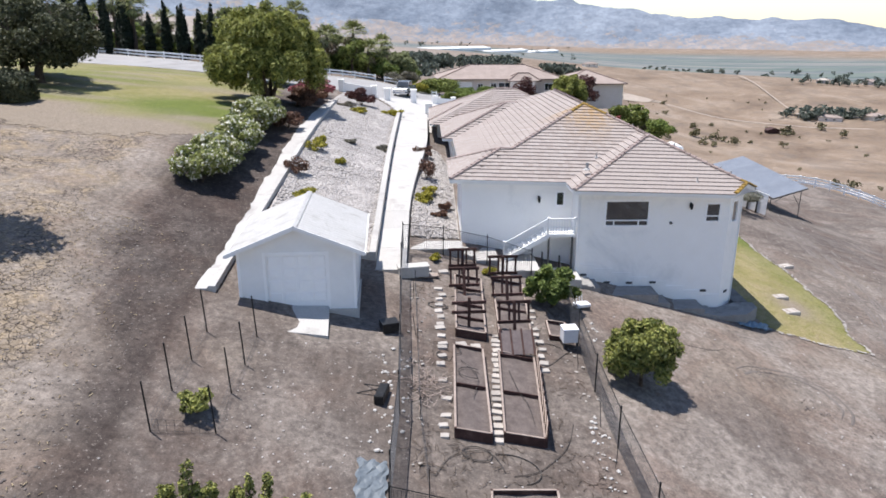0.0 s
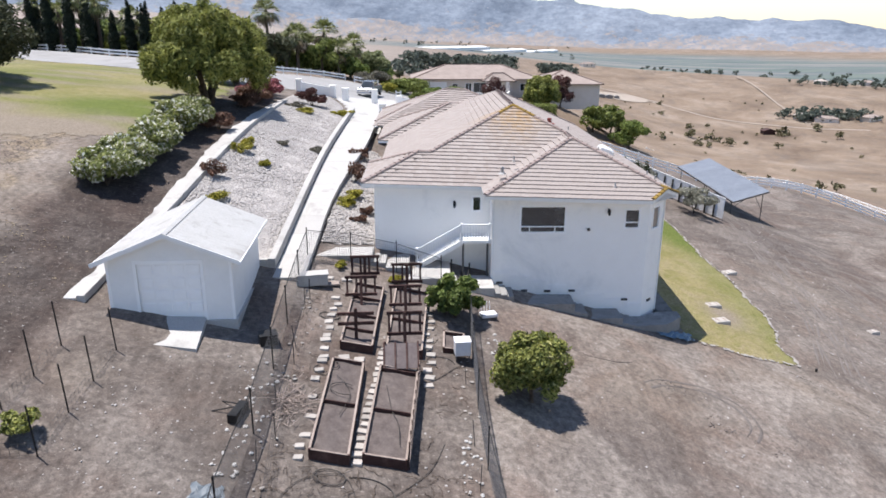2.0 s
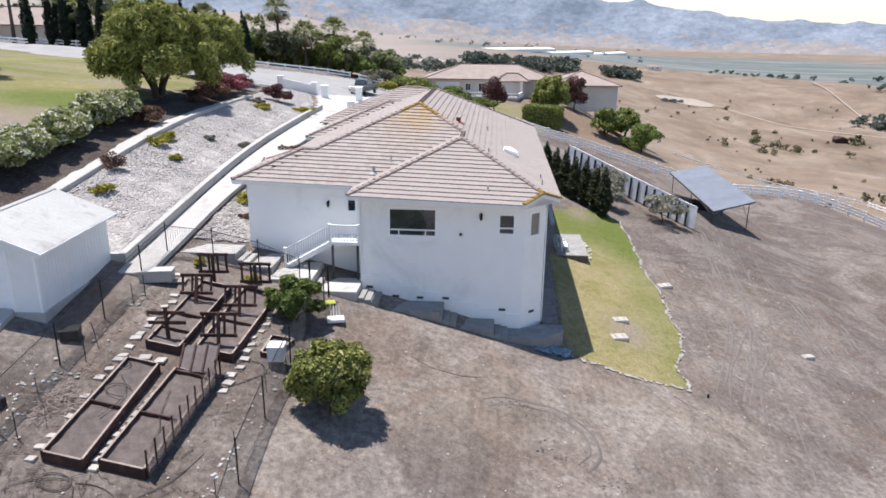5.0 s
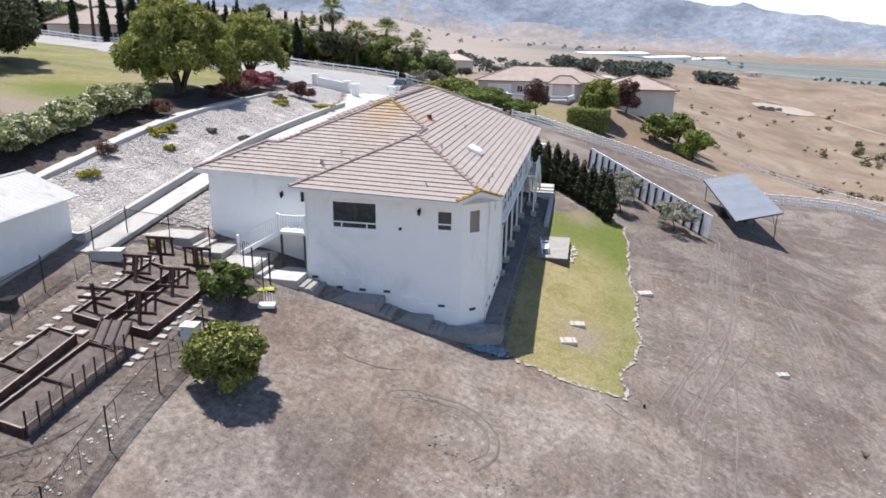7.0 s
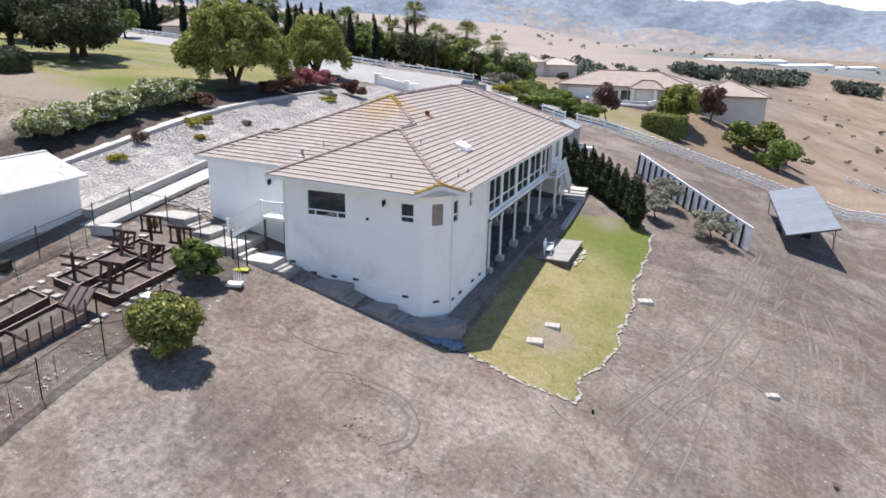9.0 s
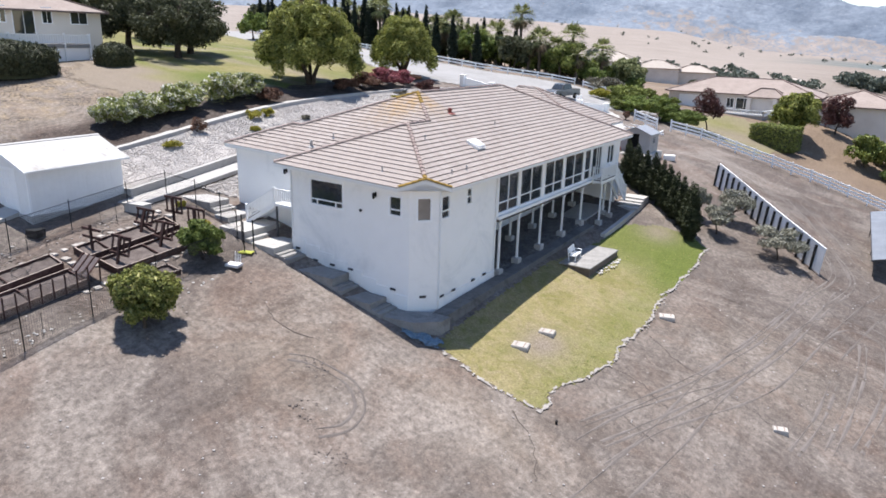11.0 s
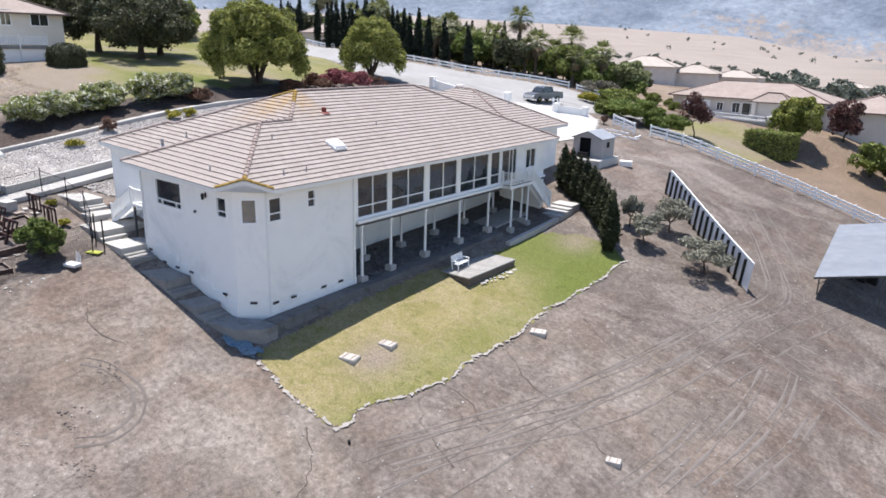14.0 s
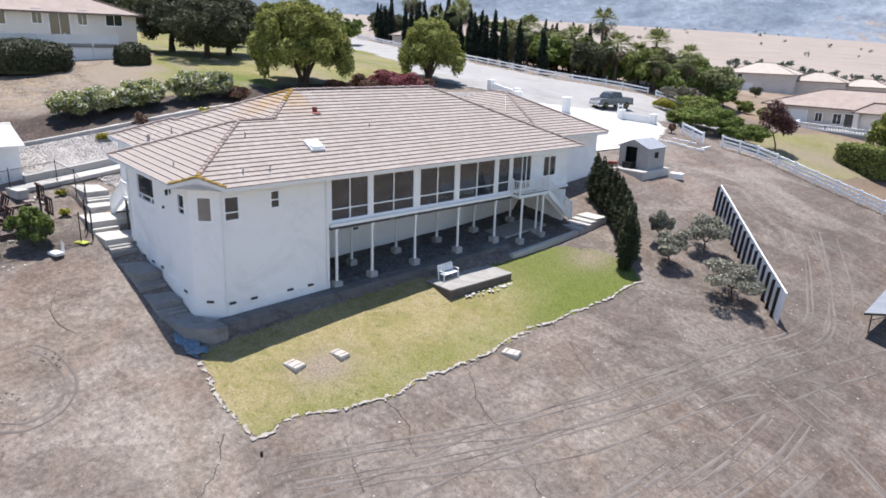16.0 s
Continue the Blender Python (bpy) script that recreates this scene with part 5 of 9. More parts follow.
for x, y, z, nx, ny in ((16.45, 42.1, 6.45, 0, -1), (7.2, 43.95, 6.5, 0, -1)):
    lampn = Shape()
    lampn.box(x - 0.06, x + 0.06, y - 0.05, y + 0.02, z - 0.1, z + 0.2, 0.01)
    lampn.beam((x, y - 0.04, z + 0.12), (x, y - 0.22, z + 0.16), 0.03, 0.03)
    lampn.tube([(x, y - 0.22, z + 0.2), (x, y - 0.22, z + 0.12), (x, y - 0.22, z - 0.14), (x, y - 0.22, z - 0.2)], [0.03, 0.1, 0.075, 0.03], 8)
    lampn.made("wall_lamp", BLACKMETAL, house, "small black wall lantern")
tap = Shape()
tap.tube([(15.3, 42.1, 5.35), (15.3, 42.0, 5.35)], 0.09, 10)
tap.made("round_vent", DARKSTEEL, house, "small round wall vent")
for x, y in ((9.5, 42.03), (20.27, 43.4), (20.27, 50.2)):
    dp = Shape()
    dp.beam((x, y, 7.2), (x, y, gz(x, y) + 0.3), 0.075, 0.075)
    dp.made("downspout", WHITE, house, "white rain downspout")
for i in range(8):
    led = Shape()
    a, b = 9.42 + 1.19 * i, 9.42 + 1.19 * (i + 1)
    zz = gz((a + b) / 2, 42) + 0.95
    led.box(a, b - 0.005, 42.03, 42.1, zz - 2.0, zz)
    led.made("plinth", STUCCO, house, "thicker stucco plinth stepping down the slope")
led = Shape()
led.box(20.2, 20.26, 43.4, 50.38, -1.6, 0.3)
led.made("plinth", STUCCO, house)


# roofs: every wing is a hip; each face is laid with courses of tiles
COURSE, TW = 0.39, 0.33
HIPS = [(2.3, 20.98, 43.6, 75.0), (8.9, 20.98, 41.2, 53.5), (1.45, 9.5, 43.62, 50.4), (1.35, 13.5, 61.0, 73.2), (0.25, 8.6, 73.0, 79.8), (0.3, 16.6, 70.2, 84.6)]
CUT = 22.4


def roof_z(i, x, y):
    x0, x1, y0, y1 = HIPS[i]
    e = min(x - x0, x1 - x, y - y0, y1 - y) if i != 1 else min(x - x0, x1 - x, y - y0)
    if e < 0 or (i == 1 and (y > y1 or y - x < CUT)):
        return -1e9
    return EAVE + PITCH * e


SIDES = {}
for i, (x0, x1, y0, y1) in enumerate(HIPS):
    h = min(x1 - x0, y1 - y0) / 2
    for side in "fbrl":
        if i == 1 and side == "b":
            continue
        SIDES[i, side] = (x0, x1, y0, y1, h if i != 1 else (x1 - x0) / 2)


def side_frame(i, side):
    """Eave start, way along the eave, way up the slope (in plan), eave length."""
    x0, x1, y0, y1, h = SIDES[i, side]
    if side == "f":
        return Vector((x0, y0, EAVE)), Vector((1, 0, 0)), Vector((0, 1, 0)), x1 - x0
    if side == "b":
        return Vector((x1, y1, EAVE)), Vector((-1, 0, 0)), Vector((0, -1, 0)), x1 - x0
    if side == "r":
        return Vector((x1, y0, EAVE)), Vector((0, 1, 0)), Vector((-1, 0, 0)), y1 - y0
    return Vector((x0, y1, EAVE)), Vector((0, -1, 0)), Vector((1, 0, 0)), y1 - y0


def limits(i, side, s, ln):
    lo, hi = s, ln - s
    if i == 1:
        x0, x1, y0, y1 = HIPS[1]
        if side == "f":
            hi = min(hi, y0 + s - CUT - x0)
        if side == "r":
            lo, hi = max(s, x1 - s + CUT - y0), ln + TW / 2
        if side == "l":
            lo = 0
    return lo, hi


PROFILE = ((0.0, 0.008), (0.3, 0.015), (0.5, 0.017), (0.7, 0.015), (1.0, 0.008))
tile_mesh = bpy.data.meshes.new("roof_tile")
tv = [(u * TW, k * COURSE, h + (0.062 if k == 0 else 0.003)) for k in (0, 1.06) for u, h in PROFILE] + [(u * TW, 0, -0.012) for u, h in PROFILE]
tile_mesh.from_pydata(tv, [], [(j, j + 1, 6 + j, 5 + j) for j in range(4)] + [(10 + j, 11 + j, j + 1, j) for j in range(4)])
tile_mesh.materials.append(TILE)
roof = Shape().face((11, 55, 7.6), (11.1, 55, 7.6), (11.1, 55.1, 7.6)).made("roof", TILE, house, "hipped roof of pink-grey concrete tiles with rust-coloured lichen")
ORIGIN[roof] = ORIGIN[house]
loose = Shape()
single = 0
rt = random.Random(11)
for (i, side), (x0, x1, y0, y1, h) in SIDES.items():
    o, along, up, ln = side_frame(i, side)
    rise = Vector((up.x, up.y, PITCH))
    nrm = along.cross(rise).normalized()
    s = -0.06
    while s < h - 0.05:
        s1 = min(s + COURSE * 1.06, h + (COURSE if (i, side) == (1, "r") else 0))
        l0, h0 = limits(i, side, max(s, 0), ln)
        l1, h1 = limits(i, side, s1, ln)
        off = 0.0 if int(s / COURSE) % 2 else TW / 2
        base = o.dot(along)
        u = math.floor((base + min(l0, l1)) / TW) * TW - base - off
        while u < max(h0, h1):
            a0, b0, a1, b1 = max(u, l0), min(u + TW, h0), max(u, l1), min(u + TW, h1)
            u += TW
            if b0 - a0 < 0.01 and b1 - a1 < 0.01:
                continue
            a0, b0, a1, b1 = (a0, max(b0, a0), a1, max(b1, a1))
            if b1 <= a1 + 0.01:
                a1 = b1 = min(max((a0 + b0) / 2, min(l1, h1)), max(l1, h1))
            if b0 <= a0 + 0.01:
                a0 = b0 = min(max((a1 + b1) / 2, min(l0, h0)), max(l0, h0))
            mid = o + along * ((a0 + b0 + a1 + b1) / 4) + up * ((max(s, 0) + s1) / 2)
            mine = roof_z(i, mid.x, mid.y)
            if any(j != i and (roof_z(j, mid.x, mid.y) > mine + 0.16 or (abs(roof_z(j, mid.x, mid.y) - mine) < 0.03 and (j < i) != (side == "r" and {i, j} == {0, 1}))) for j in range(len(HIPS))):
                continue
            lift = nrm * rt.uniform(0, 0.008)
            if side == "f" and i in (0, 1) and single < 300 and b0 - a0 > TW - 0.001 and b1 - a1 > TW - 0.001 and not (i == 0 and 3 < mid.x < 14.5):
                t = new("roof_tile", tile_mesh)
                t.parent = roof
                m4 = Matrix(((along.x, up.x, nrm.x, 0), (along.y, up.y, nrm.y, 0), (0, PITCH, nrm.z, 0), (0, 0, 0, 1)))
                m4.translation = o + along * a0 + rise * s + lift - ORIGIN[roof]
                t.matrix_local = m4
                single += 1
                continue
            n0 = len(loose.v)
            for k, (a, b, ss) in enumerate(((a0, b0, s), (a1, b1, s1))):
                for f, hh in PROFILE:
                    loose.v.append(tuple(o + along * (a + (b - a) * f) + rise * ss + nrm * (hh + (0.062 if k == 0 else 0.003)) + lift))
            for f, hh in PROFILE:
                loose.v.append(tuple(o + along * (a0 + (b0 - a0) * f) + rise * s - nrm * 0.012))
            for j in range(4):
                loose.f += [(n0 + j, n0 + j + 1, n0 + 6 + j, n0 + 5 + j), (n0 + 10 + j, n0 + 11 + j, n0 + j + 1, n0 + j)]
        s += COURSE
field = loose.made("roof_tiles", TILE, roof)
tagged(field, kind="stuff")
lic = field.data.attributes.new("lichen", "FLOAT_COLOR", "POINT")
lv = np.array(loose.v)
lx, ly = lv[:, 0], lv[:, 1]
stain = np.exp(-((lx - 11.6) / 1.7) ** 2) * sstep(46.5, 52.4, ly) * (ly < 53.2) + 1.0 * np.exp(-(((lx - 11.8) / 2.3) ** 2 + ((ly - 52.2) / 1.4) ** 2)) * (ly < 53.4)
stain = np.clip(stain, 0, 1)
lic.data.foreach_set("color", np.stack([stain, stain, stain, stain * 0 + 1], -1).astype(np.float32).ravel())

# decking below the tiles, soffits and fascias
deck = Shape()
for i, (x0, x1, y0, y1) in enumerate(HIPS):
    e = EAVE - 0.14
    if i == 1:
        rz, mx = e + PITCH * (x1 - x0) / 2, (x0 + x1) / 2
        cp = (x1 - 1.09, y0 + 1.09, e + PITCH * 1.09)
        bp, bb = (mx, y0 + (x1 - x0) / 2, rz), (mx, y1, rz)
        deck.face((x0, y0, e), (y0 - CUT, y0, e), cp, bp)
        deck.face((x1, x1 + CUT, e), (x1, y1, e), bb, bp, cp)
        deck.face((x0, y1, e), (x0, y0, e), bp, bb)
        deck.face((y0 - CUT, y0, e), (x1, x1 + CUT, e), cp)
        deck.face((x0, y0, e - 0.04), (x0, y1, e - 0.04), (x1, y1, e - 0.04), (x1, x1 + CUT, e - 0.04), (y0 - CUT, y0, e - 0.04))
        continue
    h = min(x1 - x0, y1 - y0) / 2
    rz = e + PITCH * h
    if x1 - x0 < y1 - y0:
        r0, r1 = ((x0 + x1) / 2, y0 + h, rz), ((x0 + x1) / 2, y1 - h, rz)
        deck.face((x0, y0, e), (x1, y0, e), r0)
        deck.face((x1, y0, e), (x1, y1, e), r1, r0)
        deck.face((x1, y1, e), (x0, y1, e), r1)
        deck.face((x0, y1, e), (x0, y0, e), r0, r1)
    else:
        r0, r1 = (x0 + h, (y0 + y1) / 2, rz), (x1 - h, (y0 + y1) / 2, rz)
        deck.face((x0, y0, e), (x1, y0, e), r1, r0)
        deck.face((x1, y0, e), (x1, y1, e), r1)
        deck.face((x1, y1, e), (x0, y1, e), r0, r1)
        deck.face((x0, y1, e), (x0, y0, e), r0)
    deck.face((x0, y0, e - 0.04), (x0, y1, e - 0.04), (x1, y1, e - 0.04), (x1, y0, e - 0.04))
deck.made("roof_deck", WHITE, roof, "white soffits and roof deck")


def fascia(p, q):
    s = Shape()
    s.beam((*p, EAVE - 0.13), (*q, EAVE - 0.13), 0.05, 0.2)
    s.beam((*p, EAVE - 0.03), (*q, EAVE - 0.03), 0.13, 0.09)
    s.made("fascia", WHITE, roof, "white fascia board with gutter")


X0, X1, Y0, Y1 = HIPS[1]
fascia((X0, Y0), (Y0 - CUT, Y0))
fascia((X1, X1 + CUT), (X1, 75.0))
fascia((X0, 43.6), (X0, Y0))
fascia((1.45, 43.58), (X0, 43.58))
fascia((1.45, 50.4), (1.45, 43.6))
fascia((2.3, 61), (2.3, 50.4))
fascia((1.35, 73.0), (1.35, 61.0))
fascia((1.35, 61.0), (2.6, 61.0))
fascia((0.25, 84.6), (0.25, 73.0))
fascia((0.25, 73.0), (1.4, 73.0))
fascia((20.98, 75.0), (16.6, 75.0))
fascia((16.6, 75.0), (16.6, 84.6))
fascia((16.6, 84.6), (0.3, 84.6))
gab = Shape()
cpz = EAVE + PITCH * 1.09
gab.face((Y0 - CUT + 0.02, Y0 + 0.02, EAVE - 0.16), (X1 - 0.02, X1 + CUT - 0.02, EAVE - 0.16), (X1 - 0.02, X1 + CUT - 0.02, EAVE), (X1 - 1.09, Y0 + 1.09, cpz), (Y0 - CUT + 0.02, Y0 + 0.02, EAVE))
gab.beam((Y0 - CUT, Y0, EAVE - 0.1), (X1 - 1.09, Y0 + 1.09, cpz - 0.1), 0.06, 0.22)
gab.beam((X1, X1 + CUT, EAVE - 0.1), (X1 - 1.09, Y0 + 1.09, cpz - 0.1), 0.06, 0.22)
gab.made("corner_gable", WHITE, roof, "small white gable over the cut corner")

# hip and ridge caps, one by one
cap_mesh = bpy.data.meshes.new("ridge_cap")
cv = []
for k, r in ((0.0, 0.15), (0.46, 0.125)):
    cv += [(k, math.cos(a) * r, math.sin(a) * r * 0.75 + (0.03 if k == 0 else 0.0)) for a in (math.pi * j / 6 for j in range(7))]
cap_mesh.from_pydata(cv, [], [(j, j + 1, 8 + j, 7 + j) for j in range(6)] + [tuple(range(7))])
cap_mesh.materials.append(surface("ridge_cap_tile", (0.33, 0.25, 0.225), (0.47, 0.385, 0.355), 1.5, 0.85, grain=15, vary=0.35))
moss_mesh = cap_mesh.copy()
moss_mesh.materials[0] = surface("mossy_cap_tile", (0.22, 0.13, 0.03), (0.42, 0.28, 0.07), 4.0, 0.9, grain=20, vary=0.3)


def caps(p, q, mossy=(0, 0)):
    p, q = Vector(p), Vector(q)
    d = q - p
    n = max(1, int(d.length / 0.4))
    m = d.normalized()
    s = Vector((0, 0, 1)).cross(m).normalized()
    u = m.cross(s)
    for i in range(n):
        at = p + d * (i / n)
        ob = new("ridge_cap", moss_mesh if mossy[0] <= (i + 0.5) / n < mossy[1] else cap_mesh)
        ob.parent = roof
        m4 = Matrix(((m.x, s.x, u.x, 0), (m.y, s.y, u.y, 0), (m.z, s.z, u.z, 0), (0, 0, 0, 1)))
        m4.translation = at - ORIGIN[roof] + u * (0.012 + 0.012 * rt.random())
        ob.matrix_local = m4


def rz(dist):
    return EAVE + PITCH * dist + 0.02


hm = (20.98 - 2.3) / 2
ra, rb = (11.64, 43.6 + hm, rz(hm)), (11.64, 75.0 - hm, rz(hm))
hb = (X1 - X0) / 2
bpt = (X0 + hb, Y0 + hb, rz(hb))
cpt = (X1 - 1.09, Y0 + 1.09, rz(1.09))
caps(ra, rb)
caps((20.98, 75.0, rz(0)), rb)
caps((15.0, 49.6, rz(6.0)), ra, (0.55, 1.0))
caps(cpt, bpt, (0, 0.08))
caps(bpt, (bpt[0], Y0 + hb + 2.4, bpt[2]))
caps((X0, Y0, rz(0)), bpt)
caps((Y0 - CUT, Y0, rz(0)), cpt, (0, 1.1))
caps((X1, X1 + CUT, rz(0)), cpt, (0, 1.1))
caps((1.45, 43.6, rz(0)), (4.85, 47.0, rz(3.4)))
caps((4.85, 47.0, rz(3.4)), (5.7, 47.0, rz(3.4)))
caps((5.7, 47.0, rz(3.4)), ra, (0.8, 1.0))
caps((1.45, 50.4, rz(0)), (4.85, 47.0, rz(3.4)))
caps((1.35, 61.0, rz(0)), (7.45, 67.1, rz(6.1)))
caps((7.45, 67.1, rz(6.1)), (9.0, 67.1, rz(6.1)))
caps((1.35, 73.2, rz(0)), (7.45, 67.1, rz(6.1)))
caps((0.25, 73.0, rz(0)), (3.65, 76.4, rz(3.4)))
caps((3.65, 76.4, rz(3.4)), (5.0, 76.4, rz(3.4)))
hg = (84.6 - 70.2) / 2
caps((0.3 + hg, 77.4, rz(hg)), (16.6 - hg, 77.4, rz(hg)))
caps((16.6, 84.6, rz(0)), (16.6 - hg, 77.4, rz(hg)))
caps((0.3, 84.6, rz(0)), (0.3 + hg, 77.4, rz(hg)))
caps((16.6, 75.2, rz(4.95) - 2.1), (16.6 - hg, 77.4, rz(hg)))


def roof_pipe(x, y, z, h, r, mat, label, name="vent_pipe"):
    s = Shape()
    s.tube([(x, y, z - 0.1), (x, y, z + h)], r, 8)
    s.tube([(x, y, z - 0.05), (x, y, z + 0.06)], [r * 2.6, r * 1.1], 8)
    s.made(name, mat, roof, label)


roof_pipe(14.41, 53.1, 10.33, 0.35, 0.17, REDPAINT, "rust-red roof vent")
roof_pipe(10.05, 43.4, 8.4, 0.4, 0.1, PLASTIC, "grey roof vent pipe")
for x, y, z in ((16.49, 56.19, 9.42), (16.67, 46.78, 9.35), (19.99, 44.92, 7.9), (19.99, 46.6, 7.9), (16.76, 42.3, 7.95), (10.88, 44.6, 8.95), (5.2, 77.0, 9.2), (12.5, 79.5, 9.3)):
    roof_pipe(x, y, z, 0.32, 0.045, PLASTIC, "thin roof vent pipe")
skl = Shape()
m4 = pose(18.15, 50.7, 8.75, 0, math.degrees(math.atan(PITCH)), 0)
skl.obox(m4, 1.05, 1.0, 0.3)
sky_light = skl.made("skylight", WHITE, roof, "white box skylight")
dome = Shape()
dome.loft([[m4 @ Vector((x, y, z)) for x, y in ((-a, -a), (a, -a), (a, a), (-a, a))] for a, z in ((0.46, 0.15), (0.42, 0.25), (0.25, 0.32))])
dome.made("dome", VINYL, sky_light, "milky plastic dome", True)

# the roof is tipped to fit the camera's view, higher over the recessed wing
hinge = Matrix.Translation(Vector((15.5, 55, 7.6)) - ORIGIN[house])
roof.matrix_basis = hinge @ Matrix.Rotation(radians(1.7), 4, "Y") @ hinge.inverted()

# posts under the sun room
for x, rows in ((20.25, (50.9, 53.7, 57.4, 61.5, 65.4)), (17.4, (54.05, 58.0, 62.0, 66.0, 70.3))):
    for y in rows:
        g = gz(x, y)
        s = Shape()
        s.box(x - 0.075, x + 0.075, y - 0.075, y + 0.075, g + 0.3, 3.74, 0.015)
        s.box(x - 0.12, x + 0.12, y - 0.12, y + 0.12, 3.55, 3.735, 0.015)
        post = s.made("post", WHITE, house, "white timber post")
        f = Shape()
        f.loft([[(x + a * k, y + b * k, z) for a, b in ((-1, -1), (1, -1), (1, 1), (-1, 1))] for k, z in ((0.28, g - 0.4), (0.28, g + 0.44), (0.24, g + 0.5))])
        f.made("footing", CONCRETE, post, "pale concrete pier footing")


# ---- stairs and landings of the house ----
def railing(parent, p, q, h=1.0, gap=0.16, w=0.045):
    """Rail with balusters between p and q (feet of the rail)."""
    p, q = Vector(p), Vector(q)
    n = max(2, int((q - p).length / gap))
    r = Shape()
    r.beam(p + Vector((0, 0, h)), q + Vector((0, 0, h)), 0.09, 0.06)
    r.made("handrail", WHITE, parent)
    r = Shape()
    r.beam(p + Vector((0, 0, 0.1)), q + Vector((0, 0, 0.1)), 0.05, 0.05)
    r.made("bottom_rail", WHITE, parent)
    for i in range(1, n):
        a = p.lerp(q, i / n)
        b = Shape()
        b.beam(a + Vector((0, 0, 0.1)), a + Vector((0, 0, h - 0.02)), w, w)
        b.made("baluster", WHITE, parent)


def newel(parent, x, y, z0, z1):
    s = Shape()
    s.box(x - 0.065, x + 0.065, y - 0.065, y + 0.065, z0, z1, 0.012)
    s.box(x - 0.085, x + 0.085, y - 0.085, y + 0.085, z1, z1 + 0.05, 0.015)
    s.made("newel_post", WHITE, parent)


st = thing("exterior_stair", (7, 43, 3.0), "white timber stair with railing up to the side door", "stair")
s = Shape()
s.box(7.55, 9.38, 42.25, 43.93, 4.42, 4.6, 0.01)
s.made("landing", WHITE, st)
for yy in (42.3, 43.55):
    s = Shape()
    s.loft([[(4.75, y, 2.95), (5.15, y, 2.85), (7.6, y, 4.3), (7.6, y, 4.62)] for y in (yy - 0.04, yy + 0.04)])
    s.made("stringer", WHITE, st)
for i in range(9):
    s = Shape()
    s.box(4.9 + 0.3 * i, 5.22 + 0.3 * i, 42.3, 43.55, 3.02 + 0.17 * i, 3.07 + 0.17 * i, 0.008)
    s.made("tread", WHITE, st)
railing(st, (4.9, 42.28, 3.05), (7.6, 42.28, 4.6))
railing(st, (7.6, 42.28, 4.6), (9.35, 42.28, 4.6))
newel(st, 4.85, 42.28, 2.8, 4.1)
newel(st, 7.6, 42.28, 4.3, 5.65)
newel(st, 9.3, 42.28, 4.4, 5.65)
for x in (7.7, 9.2):
    s = Shape()
    s.box(x - 0.06, x + 0.06, 42.34, 42.46, gz(x, 42.4) - 0.1, 4.43, 0.01)
    s.made("support_post", DARKSTEEL, st, "dark support post")

st = thing("exterior_stair", (21.2, 70, 1.0), "white timber stair and landing outside the sun room", "stair")
s = Shape()
s.box(20.48, 21.35, 66.9, 70.4, 3.86, 4.09, 0.01)
s.made("landing", WHITE, st)
for i in range(5):
    s = Shape()
    s.box(20.52 + 0.16 * i, 20.67 + 0.16 * i, 66.94, 70.36, 4.093, 4.12, 0.004)
    s.made("deck_board", DECKING, st, "weathered grey deck board")
railing(st, (21.3, 66.95, 4.12), (21.3, 68.7, 4.12), 1.05)
railing(st, (21.3, 68.7, 4.12), (21.3, 70.35, 4.12), 1.05)
railing(st, (20.5, 66.95, 4.12), (21.3, 66.95, 4.12), 1.05)
for x, y in ((20.52, 66.95), (21.3, 66.95), (21.3, 70.35)):
    newel(st, x, y, 3.84, 5.24)
for xx in (20.6, 21.3):
    s = Shape()
    s.loft([[(x, 70.4, 4.12), (x, 70.4, 3.74), (x, 73.3, 1.35), (x, 73.65, 1.5)] for x in (xx - 0.04, xx + 0.04)])
    s.made("stringer", WHITE, st)
for i in range(12):
    s = Shape()
    s.box(20.6, 21.3, 70.42 + 0.26 * i, 70.7 + 0.26 * i, 3.91 - 0.2 * i, 3.96 - 0.2 * i, 0.008)
    s.made("tread", WHITE, st)
railing(st, (21.32, 70.4, 4.05), (21.32, 73.5, 1.65), 1.0)
railing(st, (20.58, 70.4, 4.05), (20.58, 73.5, 1.65), 1.0)
newel(st, 21.32, 72.0, 2.65, 4.0)
newel(st, 21.32, 73.55, 1.3, 2.75)
newel(st, 20.58, 73.55, 1.3, 2.75)
for x, y in ((21.2, 67.4), (21.2, 69.9), (20.6, 69.9)):
    g = gz(x, y)
    s = Shape()
    s.box(x - 0.07, x + 0.07, y - 0.07, y + 0.07, g + 0.3, 3.87, 0.012)
    post = s.made("post", WHITE, st)
    f = Shape()
    f.box(x - 0.26, x + 0.26, y - 0.26, y + 0.26, g - 0.3, g + 0.36, 0.03)
    f.made("footing", CONCRETE, post, "pale concrete footing")
fs = thing("garden_steps", (21.5, 75, gz(21.5, 75)), "pale concrete landing and steps below the sun room stair", "steps", kind="structure")
for i in range(4):
    z = 1.28 - 0.17 * i
    slab(fs, 20.5, 22.6 + 0.05 * i, 75.4 - 0.75 * i, 76.9 - 0.75 * i, (z, z), 0.6, CONCRETE, "step", 0.03)
slab(fs, 22.35, 22.75, 65.0, 72.9, (gz(22.5, 65) + 0.3, gz(22.5, 73) + 0.35), 0.7, CONCRETE, "kerb", 0.03)

